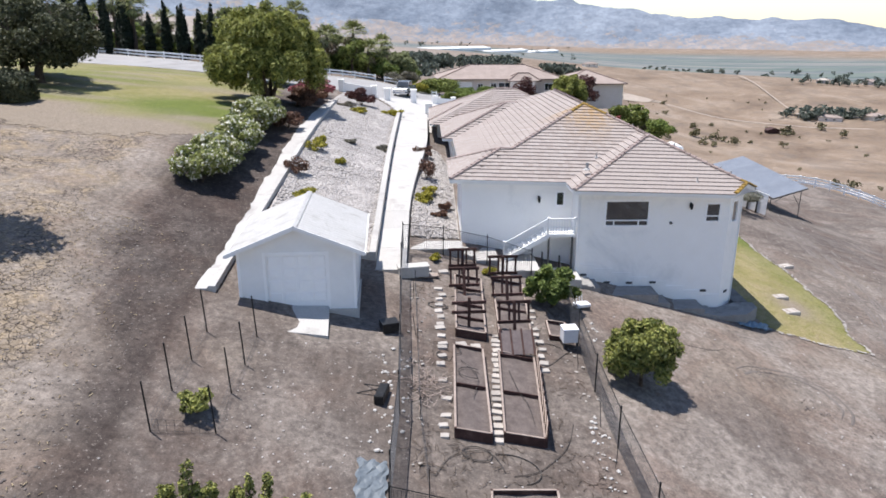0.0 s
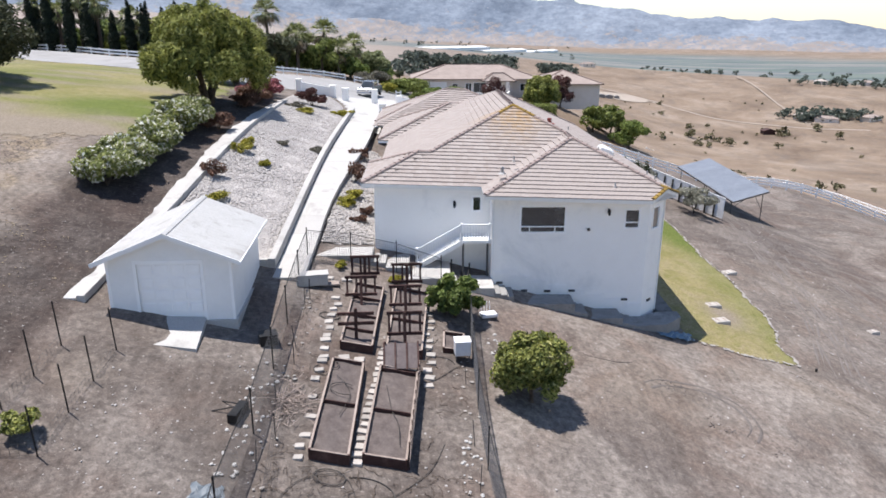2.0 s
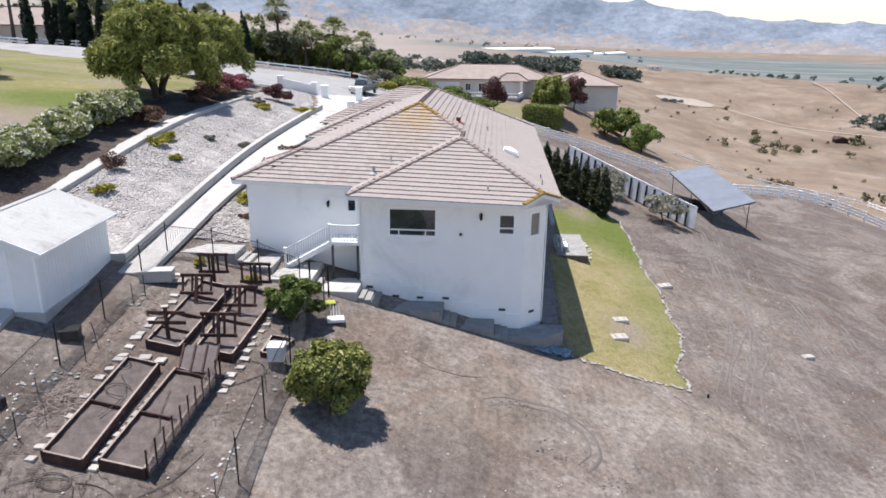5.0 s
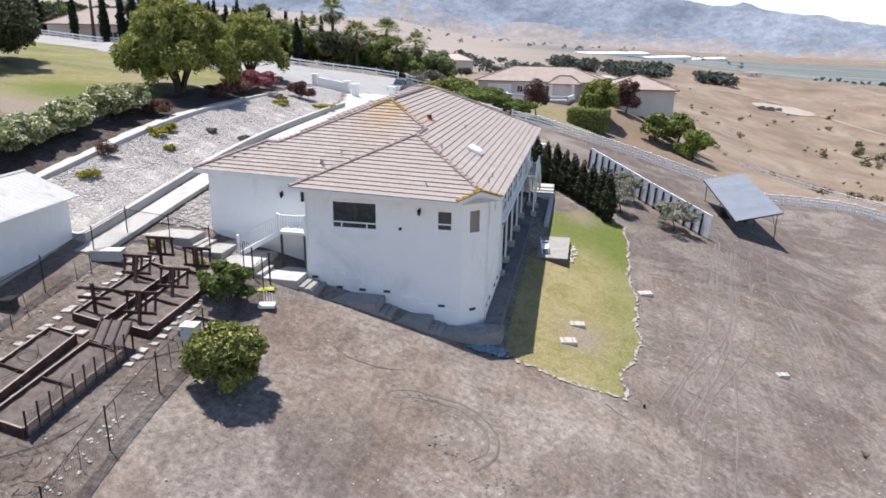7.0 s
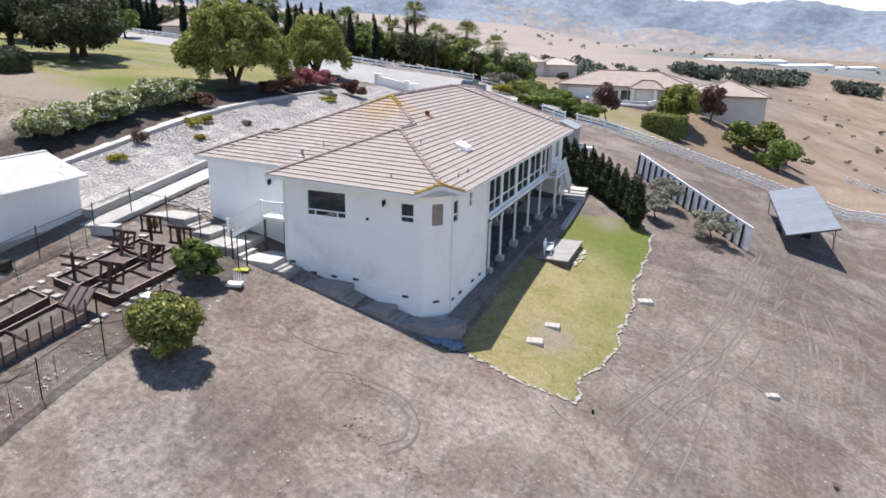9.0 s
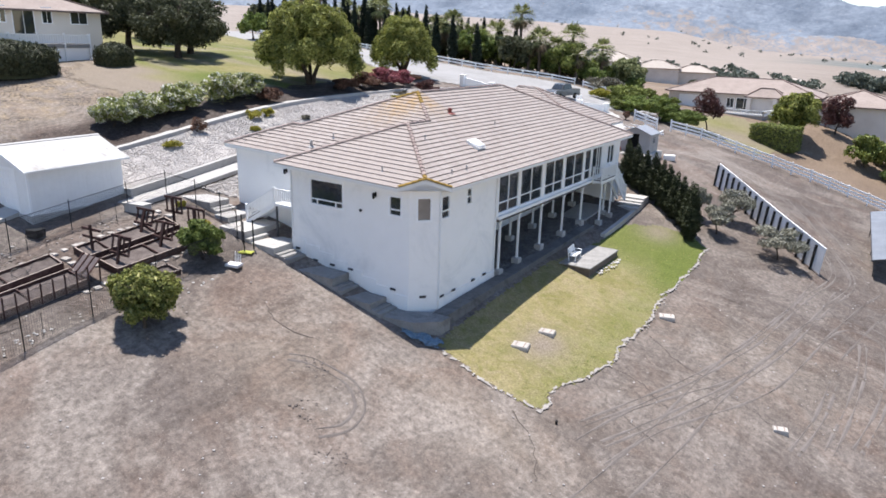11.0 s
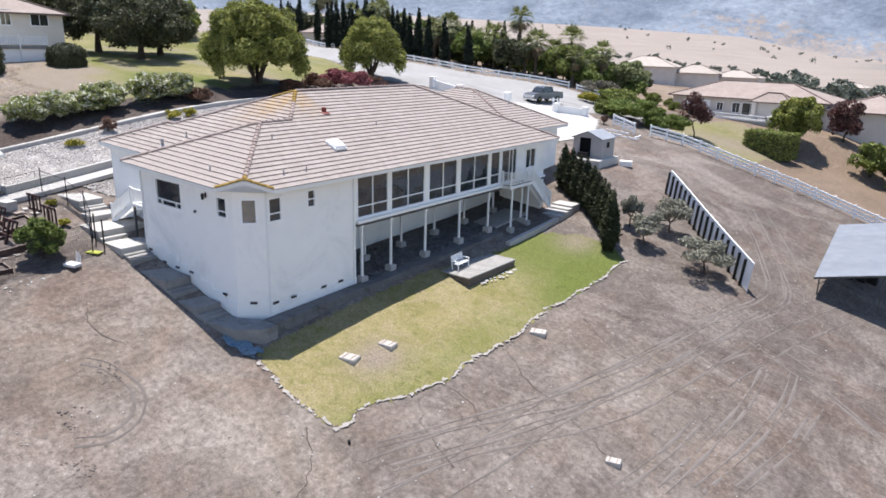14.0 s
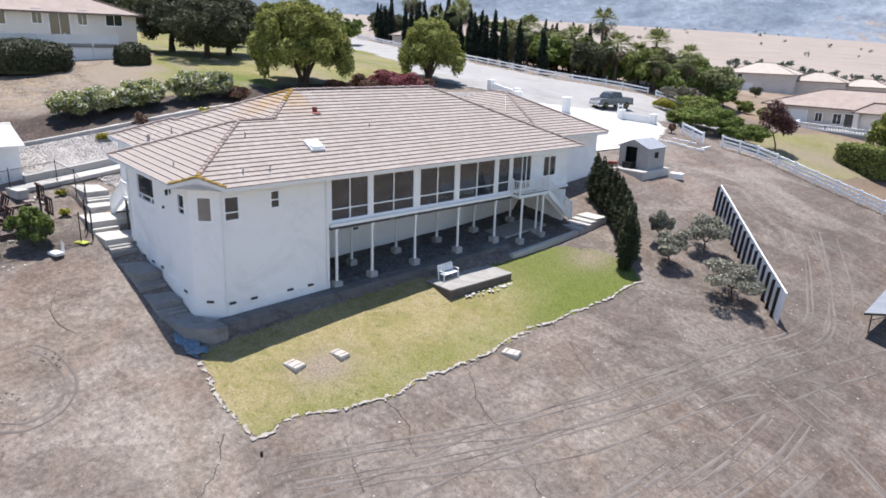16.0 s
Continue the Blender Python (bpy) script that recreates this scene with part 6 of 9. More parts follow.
# platform and bench on the lawn
pl = thing("platform", (23.4, 59.7, gz(23.4, 60)), "low weathered concrete platform on the lawn", "platform")
s = Shape()
s.box(22.3, 24.8, 56.7, 62.7, -0.45, -0.35, 0.03)
s.made("slab", GREYCON, pl)
s = Shape()
s.box(22.36, 24.74, 56.76, 62.64, -1.4, -0.452)
s.made("base", PLATFORM_SIDE, pl, "dark earth-coloured sides")
s = Shape()
rp2 = random.Random(8)
for i in range(26):
    s.pebble((25.0 + rp2.uniform(-0.1, 0.5), rp2.uniform(57.2, 63), gz(25, 60) + 0.06), rp2.uniform(0.08, 0.2), rp2.random(), 0.4)
tagged(s.made("broken_edge", CONCRETE, pl, "crumbled concrete rubble at the edge"), kind="stuff")


def bench(at, rz_):
    b = thing("garden_bench", at, "weathered white slatted garden bench", "bench")
    m = pose(*at, 0, 0, rz_)

    def bx(name, x, y, z, sx, sy, sz, rx=0):
        s = Shape()
        s.obox(m @ pose(x, y, z, rx), sx, sy, sz)
        s.made(name, WHITE, b)
    for i in range(4):
        bx("seat_slat", 0, -0.22 + 0.14 * i, 0.44, 1.5, 0.11, 0.035)
    for i in range(4):
        bx("back_slat", 0, 0.3 + 0.03 * i, 0.58 + 0.12 * i, 1.5, 0.03, 0.1, -12)
    for sx in (-0.72, 0.72):
        bx("leg", sx, -0.24, 0.32, 0.06, 0.06, 0.64)
        bx("leg", sx, 0.3, 0.45, 0.06, 0.06, 0.9, -8)
        bx("armrest", sx, 0.02, 0.65, 0.08, 0.62, 0.04)


bench((22.95, 58.2, -0.35), 96)


# ---- the small garage ----
gp = pose(-6.3, 31.85, 0, 0, 0, 3.2)
gar = thing("garage", (-6.12, 35.2, 4.0), "small white outbuilding with a gable roof and roller door", "garage")
ORG = ORIGIN[gar]
GW, GL, GE, GA = 2.78, 6.7, 7.02, 8.2


def local(shape, name, mat, parent, label="", smooth=False):
    shape.v = [tuple(gp @ Vector(v)) for v in shape.v]
    return shape.made(name, mat, parent, label, smooth)


s = Shape()
for x0, x1 in ((-GW, -1.48), (1.42, GW)):
    s.box(x0, x1, 0, 0.2, 3.2, GE)
s.box(-1.48, 1.42, 0, 0.2, 6.72, GE)
local(s, "front_wall", WHITE, gar)
s = Shape()
s.loft([[(-GW, y, GE), (GW, y, GE), (GW * 0.02, y, GA - 0.06), (-GW * 0.02, y, GA - 0.06)] for y in (0, 0.2)])
local(s, "gable", WHITE, gar)
s = Shape()
s.loft([[(-GW, y, GE), (GW, y, GE), (0.05, y, GA - 0.06), (-0.05, y, GA - 0.06)] for y in (GL - 0.2, GL)])
s.box(-GW, GW, GL - 0.2, GL, 3.2, GE)
local(s, "back_wall", WHITE, gar)
for x0, x1 in ((-GW, -GW + 0.2), (GW - 0.2, GW)):
    s = Shape()
    s.box(x0, x1, 0.2, GL - 0.2, 3.2, GE)
    local(s, "side_wall", WHITE, gar)
for sgn in (-1, 1):
    for k in range(22):
        s = Shape()
        x = sgn * (GW + 0.006)
        s.box(min(x, x - sgn * 0.02), max(x, x - sgn * 0.02), 0.05 + 0.305 * k, 0.34 + 0.305 * k, 3.3, GE)
        local(s, "siding_board", WHITE, gar)
for a, b in ((-1.6, -1.46), (1.4, 1.54)):
    s = Shape()
    s.box(a, b, -0.03, 0.02, 3.9, 6.84)
    local(s, "door_trim", VINYL, gar)
s = Shape()
s.box(-1.6, 1.54, -0.032, 0.02, 6.7, 6.86)
local(s, "door_trim", VINYL, gar)
for a in (-GW - 0.03, GW - 0.09):
    s = Shape()
    s.box(a, a + 0.12, -0.03, 0.09, 3.3, GE)
    local(s, "corner_trim", VINYL, gar)
dr = Shape()
dr.box(-1.47, 1.41, 0.09, 0.13, 4.0, 6.72)
dr = local(dr, "door", VINYL, gar, "white sectional door")
for i in range(4):
    for j in range(4):
        s = Shape()
        x = -1.42 + 0.705 * j
        z = 4.22 + 0.62 * i
        s.box(x + 0.06, x + 0.65, 0.06, 0.1, z + 0.08, z + 0.54, 0.02)
        local(s, "door_panel", VINYL, dr)
for sgn in (-1, 1):
    run = Vector((sgn * (GW + 0.45), 0, GE - 0.18 - (GA - GE) * 0.02))
    e = Vector((sgn * 3.28, 0, GE - 0.16))
    a = Vector((0, 0, GA))
    sheet = Shape()
    n = 20
    for k in range(n):
        y0 = -0.42 + (GL + 0.8) * k / n
        y1 = -0.42 + (GL + 0.8) * (k + 1) / n
        for f0, f1, h0, h1 in ((0, 0.7, 0, 0), (0.7, 0.8, 0, 0.012), (0.8, 0.9, 0.012, 0.012), (0.9, 1.0, 0.012, 0)):
            ya, yb = y0 + (y1 - y0) * f0, y0 + (y1 - y0) * f1
            up0, up1 = Vector((0, 0, h0)), Vector((0, 0, h1))
            sheet.face(Vector((e.x, ya, e.z)) + up0, Vector((e.x, yb, e.z)) + up1, Vector((a.x, yb, a.z)) + up1, Vector((a.x, ya, a.z)) + up0)
    local(sheet, "roof_sheet", ROOFMETAL, gar, "white ribbed metal roof")
    s = Shape()
    s.loft([[(e.x, y, e.z - 0.03), (a.x, y, a.z - 0.03), (a.x, y, a.z - 0.12), (e.x, y, e.z - 0.12)] for y in (-0.42, GL + 0.38)])
    local(s, "roof_board", WHITE, gar)
    s = Shape()
    s.beam((e.x, -0.43, e.z - 0.06), (0, -0.43, GA - 0.06), 0.04, 0.2)
    local(s, "barge_board", WHITE, gar)
    s = Shape()
    s.beam((e.x, -0.42, e.z - 0.07), (e.x, GL + 0.38, e.z - 0.07), 0.1, 0.1)
    local(s, "gutter", WHITE, gar)
s = Shape()
s.loft([[(-0.16, y, GA - 0.02), (0, y, GA + 0.055), (0.16, y, GA - 0.02)] for y in (-0.44, GL + 0.4)])
local(s, "ridge_cap", ROOFMETAL, gar)
ap = thing("pavement", (-6, 30.8, 3.6), "pale concrete apron before the garage door", "apron", kind="structure")
s = Shape()
s.loft([[(-1.5, 0.05, 4.15 + k), (1.45, 0.05, 4.02 + k), (1.55, -2.45, 3.55 + k), (-1.55, -2.3, 3.95 + k)] for k in (-0.5, 0.0)])
local(s, "slab", CONCRETE, ap)
s = Shape()
s.box(-2.9, 2.9, -0.1, GL + 0.1, 2.6, 3.9)
local(s, "foundation", CONCRETE, gar, "concrete footing")


# ---- the fenced vegetable garden ----
def fence_post(at, h, mat=BLACKMETAL, r=0.035):
    s = Shape()
    s.tube([(at[0], at[1], at[2] - 0.2), (at[0], at[1], at[2] + h)], r, 6)
    s.tube([(at[0], at[1], at[2] + h), (at[0], at[1], at[2] + h + 0.05)], [r * 1.4, r * 0.6], 6)
    return s


def wire_span(p, q, h, gap=0.13):
    """Welded wire between two posts, following the ground."""
    s = Shape()
    p, q = Vector(p), Vector(q)
    d = (q - p)
    n = max(2, int(d.length / gap))
    side = Vector((-d.y, d.x, 0)).normalized() * 0.007
    up = Vector((0, 0, 0.007))
    m = int(h / gap)
    for i in range(m + 1):
        z = Vector((0, 0, 0.04 + i * (h - 0.06) / m))
        s.face(p + z - up, q + z - up, q + z + up, p + z + up)
        s.face(p + z - side, q + z - side, q + z + side, p + z + side)
    dd = d.normalized() * 0.007
    for i in range(n + 1):
        a = p.lerp(q, i / n)
        s.face(a - dd, a + dd, a + dd + Vector((0, 0, h)), a - dd + Vector((0, 0, h)))
    return s


wf = thing("wire_fence", (3, 32, gz(3, 32)), "black metal post and wire fence round the vegetable garden", "fence")
LINES = [[(-1.35, 20.6), (-1.2, 25.1), (-1.3, 29.4), (-1.4, 33.3), (-1.5, 37.4), (-1.5, 40.5)], [(-1.5, 40.5), (0.95, 41.1), (3.66, 41.0), (6.3, 40.1)],
         [(8.3, 21.2), (7.9, 25.2), (7.75, 28.9), (7.75, 32.9), (7.85, 39.3)], [(-1.35, 20.6), (-1.3, 19.2), (3.5, 18.9), (8.35, 19.6), (8.3, 21.2)]]
done = set()
for line in LINES:
    for x, y in line:
        if (x, y) not in done:
            fence_post((x, y, gz(x, y)), 1.95).made("post", BLACKMETAL, wf)
            done.add((x, y))
    for (ax, ay), (bx, by) in zip(line, line[1:]):
        a, b = Vector((ax, ay, gz(ax, ay))), Vector((bx, by, gz(bx, by)))
        wire_span(a, b, 1.75).made("wire_mesh", DARKSTEEL, wf)
        s = Shape()
        s.tube([a + Vector((0, 0, 1.82)), b + Vector((0, 0, 1.82))], 0.02, 5)
        s.made("top_rail", BLACKMETAL, wf)
for x, y in ((6.9, 40.0), (7.95, 40.0)):
    fence_post((x, y, gz(x, y)), 1.9, r=0.05).made("gate_post", BLACKMETAL, wf)
rs = random.Random(21)
for x, y in ((7.45, 26.4), (7.5, 24.0), (7.3, 30.6), (-0.75, 23.4), (-0.7, 27.0), (-0.6, 31.2), (-0.8, 35.0)):
    s = Shape()
    z = gz(x, y)
    s.tube([(x, y, z - 0.1), (x + rs.uniform(-0.15, 0.15), y + rs.uniform(-0.15, 0.15), z + 1.2)], 0.018, 5)
    s.made("stake", DARKSTEEL, wf)
inner_fence = thing("wire_fence", (-0.2, 29, gz(-0.2, 29)), "second low wire line inside the garden fence", "fence")
pts = [(0.0, 21.0), (-0.35, 25.0), (-0.5, 30.0), (-0.7, 36.0)]
for (ax, ay), (bx, by) in zip(pts, pts[1:]):
    s = Shape()
    for h in (0.25, 0.6, 0.95):
        s.tube([(ax, ay, gz(ax, ay) + h), (bx, by, gz(bx, by) + h)], 0.008, 4)
    s.made("wire", DARKSTEEL, inner_fence)
for x, y in pts:
    fence_post((x, y, gz(x, y)), 1.1, r=0.022).made("post", BLACKMETAL, inner_fence)


def raised_bed(corners, cross, h=0.42, th=0.06):
    """Plank bed on a slope; corners anticlockwise from the near left in plan; cross: shares of the length where planks cross."""
    (ax, ay), (bx, by), (cx, cy), (dx, dy) = corners
    bed = thing("raised_bed", ((ax + cx) / 2, (ay + cy) / 2, gz((ax + cx) / 2, (ay + cy) / 2)), "raised bed of dark red timber planks filled with dry soil", "raised bed", "raised beds in the garden")

    def top(x, y):
        return Vector((x, y, gz(x, y) + h))

    def plank(p, q, lip=True):
        s = Shape()
        mid = Vector((0, 0, -h / 2 - 0.1))
        s.beam(p + mid, q + mid, th, h + 0.2)
        s.made("plank", BEDWOOD, bed)
        if lip:
            s = Shape()
            s.beam(p + Vector((0, 0, 0.012)), q + Vector((0, 0, 0.012)), th + 0.03, 0.025)
            s.made("cap_board", PALEWOOD, bed, "paler top edge")
    A, B, C, D = top(ax, ay), top(bx, by), top(cx, cy), top(dx, dy)
    for p, q in ((A, B), (B, C), (C, D), (D, A)):
        plank(p, q)
    for f in cross:
        plank(A.lerp(D, f), B.lerp(C, f), False)
    s = Shape()
    n, m = 8, 14
    for i in range(m):
        for j in range(n):
            quad = []
            for u, v in ((j, i), (j + 1, i), (j + 1, i + 1), (j, i + 1)):
                p = A.lerp(B, u / n).lerp(D.lerp(C, u / n), v / m)
                quad.append((p.x, p.y, p.z - 0.16 + 0.05 * float(ripple(p.x * 3, p.y * 3))))
            s.face(*quad)
    s.made("soil", SOIL, bed, "dry crumbly brown soil", True)
    for p in (A, B, C, D):
        s = Shape()
        s.beam(p - Vector((0, 0, h + 0.15)), p + Vector((0, 0, 0.03)), 0.09, 0.09)
        s.made("corner_post", BEDWOOD, bed)
    return bed


raised_bed([(1.05, 24.3), (2.5, 24.3), (2.58, 30.35), (1.22, 30.35)], (0.5,))
raised_bed([(3.05, 24.5), (4.68, 24.5), (5.05, 30.35), (3.36, 30.35)], (0.48, 0.97))
raised_bed([(1.38, 31.8), (2.85, 31.8), (3.05, 38.0), (1.55, 38.0)], (0.22, 0.45, 0.75))
raised_bed([(3.55, 32.0), (5.22, 32.1), (5.5, 38.3), (3.75, 38.3)], (0.45,))
raised_bed([(6.3, 33.0), (7.0, 33.1), (7.4, 34.7), (6.35, 34.6)], (), 0.25)
raised_bed([(2.2, 20.6), (4.7, 20.9), (4.75, 21.9), (2.25, 21.4)], (0.5,), 0.35)


def trellis(x, y, w, h, rz_, lean=0.0, base=0.35, uprights=4, rails=(0.3, 0.98), label="dark red timber trellis frame standing over a bed"):
    z = gz(x, y) + base
    t = thing("trellis", (x, y, z), label, "trellis", "timber trellises on the beds")
    m = pose(x, y, z, lean, 0, rz_)

    def bar(p, q, name, a=0.11, b=0.07):
        s = Shape()
        s.beam(m @ Vector(p), m @ Vector(q), a, b)
        s.made(name, BEDWOOD, t)
    for f in rails:
        bar((-w / 2, 0, h * f), (w / 2, 0, h * f), "rail", 0.08, 0.16)
    for i in range(uprights):
        u = -w / 2 + 0.12 + (w - 0.24) * i / max(1, uprights - 1)
        bar((u, 0.05, h * rails[0] - 0.1), (u, 0.05, h * rails[-1]), "upright")
    bar((0, -0.05, -base - 0.1), (0, -0.05, h), "post", 0.15, 0.12)


trellis(2.0, 38.5, 1.65, 1.45, 4)
trellis(4.35, 38.4, 1.75, 1.5, 2)
trellis(2.0, 36.0, 1.7, 1.35, 4, -18)
trellis(4.35, 35.7, 1.75, 1.4, 4, -18)
trellis(2.05, 32.6, 1.75, 1.45, 4, 0, 0.35, 0, (0.45, 0.8), "tall dark timber post with two cross bars in a bed")
trellis(4.4, 32.7, 1.75, 1.5, 4, -14)
panel = thing("cold_frame_lid", (4.3, 30.6, gz(4.3, 30.6)), "sloping dark board lid with timber battens at a bed's end", "lid")
pm = pose(4.28, 30.75, gz(4.28, 30.75) + 0.8, -48, 0, 3)
for k in range(3):
    s = Shape()
    s.obox(pm @ pose(-0.53 + 0.53 * k, 0, 0), 0.515, 0.03, 1.25)
    s.made("board", OLDBOARD, panel)
for u in (-0.79, -0.265, 0.265, 0.79):
    s = Shape()
    s.obox(pm @ pose(u, -0.04, 0), 0.08, 0.06, 1.4)
    s.made("batten", BEDWOOD, panel)
for u in (-0.75, 0.75):
    s = Shape()
    s.beam((4.28 + u, 31.1, gz(4.28 + u, 31.1) - 0.1), (4.28 + u, 31.15, gz(4.28 + u, 31.1) + 1.15), 0.07, 0.07)
    s.made("leg", BEDWOOD, panel)
scr = thing("picket_screen", (4.95, 27.4, gz(4.95, 27.4)), "row of dark timber stakes with a wire panel along a bed", "screen")
for i in range(10):
    f = i / 9
    x, y = 4.78 + 0.36 * f, 24.55 + 5.8 * f
    z = gz(x, y)
    s = Shape()
    s.beam((x, y, z - 0.1), (x + 0.03, y, z + 1.2), 0.07, 0.05)
    s.made("stake", BEDWOOD, scr)
a, b = Vector((4.8, 24.55, gz(4.8, 24.55))), Vector((5.16, 30.35, gz(5.16, 30.35)))
wire_span(a, b, 1.1, 0.05).made("wire_panel", PALEWOOD, scr, "fine wire panel")


def stones(rows, size, label, seed):
    rnd = random.Random(seed)
    for x, y in rows:
        w, d, a = size * rnd.uniform(0.85, 1.2), size * 0.8 * rnd.uniform(0.8, 1.2), rnd.uniform(-14, 14)
        m = pose(x, y, gz(x, y) + 0.035, rnd.uniform(-3, 3), rnd.uniform(-3, 3), a)
        s = Shape()
        s.loft([[m @ Vector((sx * w / 2 * k, sy * d / 2 * k, z)) for sx, sy in ((-1, -1), (1, -1), (1, 1), (-1, 1))] for k, z in ((1, -0.08), (1, 0.025), (0.93, 0.04))])
        alone(s, "stepping_stone", STONE, label, "paving stone", "stepping stones between the beds")


rs = random.Random(4)
stones([(0.62 + rs.gauss(0, 0.08), 24.2 + 0.62 * i + rs.gauss(0, 0.08)) for i in range(21) if i not in (3, 5, 7)], 0.42, "pale square stepping stone on bare soil", 31)
stones([(2.78 + 0.06 * i * 0.6 + rs.gauss(0, 0.03), 24.45 + 0.44 * i) for i in range(19)], 0.44, "pale square stepping stone between the beds", 32)
stones([(5.55 + rs.gauss(0, 0.1), 30.0 + 0.62 * i + rs.gauss(0, 0.1)) for i in range(13)], 0.42, "pale square stepping stone beside a bed", 33)
stones([(1.6, 31.1), (2.3, 31.1), (0.3, 38.3), (-0.1, 38.7), (0.9, 38.9)], 0.5, "pale square stepping stone at a bed's end", 34)


def boxy(name, at, w, d, h, mat, label, category, legs=0.0, rz_=0, lid=None, lidmat=None):
    t = thing(name, at, label, category)
    m = pose(*at, 0, 0, rz_)
    s = Shape()
    b = 0.03
    s.loft([[m @ Vector((x, y, z)) for x, y in ((-w / 2 + i, -d / 2 + i), (w / 2 - i, -d / 2 + i), (w / 2 - i, d / 2 - i), (-w / 2 + i, d / 2 - i))] for z, i in ((legs, b), (legs + b, 0), (h - b, 0), (h, b))])
    s.made("body", mat, t)
    if legs:
        for x in (-1, 1):
            for y in (-1, 1):
                s = Shape()
                s.obox(m @ pose(x * (w / 2 - 0.05), y * (d / 2 - 0.05), legs / 2), 0.05, 0.05, legs + 0.02)
                s.made("leg", DARKSTEEL, t)
    if lid:
        s = Shape()
        s.obox(m @ pose(0, 0, h + lid / 2), w * 1.06, d * 1.06, lid)
        s.made("lid", lidmat or mat, t)
    return t


boxy("utility_cabinet", (7.2, 32.6, gz(7.2, 32.6)), 0.75, 0.7, 1.05, WHITETIN, "small white cabinet with a white lid beside the fence", "cabinet", 0.35, 5, 0.06)
boxy("storage_box", (-0.85, 37.7, gz(-0.85, 37.7)), 1.7, 0.75, 0.6, CONCRETE, "low pale grey storage box by the garden fence", "box", 0, 12, 0.05)
trough = boxy("tool_trough", (-1.95, 25.9, gz(-1.95, 25.9)), 0.4, 1.15, 0.42, BLACKMETAL, "dark metal trough lying against the fence", "trough", 0, -10)
s = Shape()
for p, q in (((-2.05, 26.2), (-2.75, 26.6)), ((-2.1, 26.0), (-3.0, 25.9))):
    s.tube([(*p, gz(*p) + 0.35), (*q, gz(*q) + 0.03)], 0.025, 6)
s.made("tool_handle", BLACKMETAL, trough)
boxy("plastic_tub", (-1.9, 31.3, gz(-1.9, 31.3)), 0.8, 0.7, 0.45, BLACKMETAL, "black plastic tub by the fence", "tub", 0, 20, 0.05)
boxy("step_stool", (8.9, 37.5, gz(8.9, 37.5)), 0.9, 0.6, 0.3, WHITETIN, "white low stool on bare earth outside the garden", "stool", 0.1, 15)
s = Shape()
for i in range(4):
    x = 8.55 + 0.16 * i
    s.tube([(x, 37.9, gz(x, 37.9)), (x - 0.05, 38.0, gz(x, 38) + 0.75)], 0.025, 5)
alone(s, "wire_rack", WHITE, "white wire rack leaning near the bush", "rack")
# flat box standing for a crumpled lime sheet
boxy("plastic_crate", (8.0, 39.3, gz(8.0, 39.3)), 0.95, 0.55, 0.07, YELLOW, "thin lime green plastic sheet by the gate", "crate", 0, 25)
boxy("water_tub", (0.15, 38.0, gz(0.15, 38.0)), 0.9, 0.5, 0.12, PALEWOOD, "shallow rusty brown tray on the soil", "tray", 0, 10)
sheet = Shape()
for i in range(9):
    for j in range(14):
        q = []
        for u, v in ((i, j), (i + 1, j), (i + 1, j + 1), (i, j + 1)):
            x, y = -2.6 + 1.1 * u / 9 + 0.07 * math.sin(v * 1.3), 20.2 + 2.0 * v / 14 + 0.09 * math.sin(u * 1.7)
            q.append((x, y, gz(x, y) + 0.07 + 0.025 * math.sin(u * 2.3 + v) * math.cos(v * 1.7) + 0.02 * math.sin(u * 4.4 + 1.3 * v)))
        sheet.face(*q)
alone(sheet.weld(), "plastic_sheet", BLUEPLASTIC, "crumpled blue-grey plastic sheet on the soil", "sheet")

rs = random.Random(9)
for cx, cy, r, turns in ((1.9, 23.5, 0.5, 1.2), (0.9, 29.9, 0.5, 0.8), (1.9, 28.3, 0.5, 0.7), (3.2, 22.9, 1.0, 0.5), (6.2, 32.0, 0.6, 0.6), (0.5, 34.6, 0.45, 1.6)):
    pts = []
    a0 = rs.uniform(0, 6)
    for i in range(16):
        a = a0 + turns * 6.28 * i / 15
        x, y = cx + math.cos(a) * r * (1 + 0.3 * i / 15), cy + math.sin(a) * r * 0.7 * (1 + 0.2 * i / 15)
        pts.append((x, y, gz(x, y) + 0.04 + (0.33 if (1.2 < x < 2.5 and 24.4 < y < 30.2) else 0)))
    s = Shape()
    s.tube(pts, 0.022, 5)
    alone(s, "garden_hose", HOSE, "loose loop of dark irrigation hose on the soil", "hose", "irrigation hoses")

brush = Shape()
for i in range(150):
    x, y = rs.gauss(-0.1, 0.45), rs.gauss(27.3, 0.8)
    z, a, l = gz(x, y), rs.uniform(0, 6.28), rs.uniform(0.2, 0.6)
    brush.tube([(x, y, z + rs.uniform(0.02, 0.2)), (x + math.cos(a) * l, y + math.sin(a) * l, z + rs.uniform(0.02, 0.3))], 0.012, 4)
alone(brush, "brush_pile", PALEWOOD, "heap of dry pale cut stems inside the fence", "brush", kind="stuff")
litter = Shape()
for i in range(56):
    f = rs.random()
    x, y = (7.2 + rs.gauss(0, 0.25), 22 + 11 * f) if i % 2 else (-0.7 + rs.gauss(0, 0.25), 22 + 15 * f)
    litter.pebble((x, y, gz(x, y) + 0.03), rs.uniform(0.03, 0.1), rs.random(), 0.35)
alone(litter, "rubble", STONE, "pale stones and debris along the garden fence", "stones", kind="stuff")

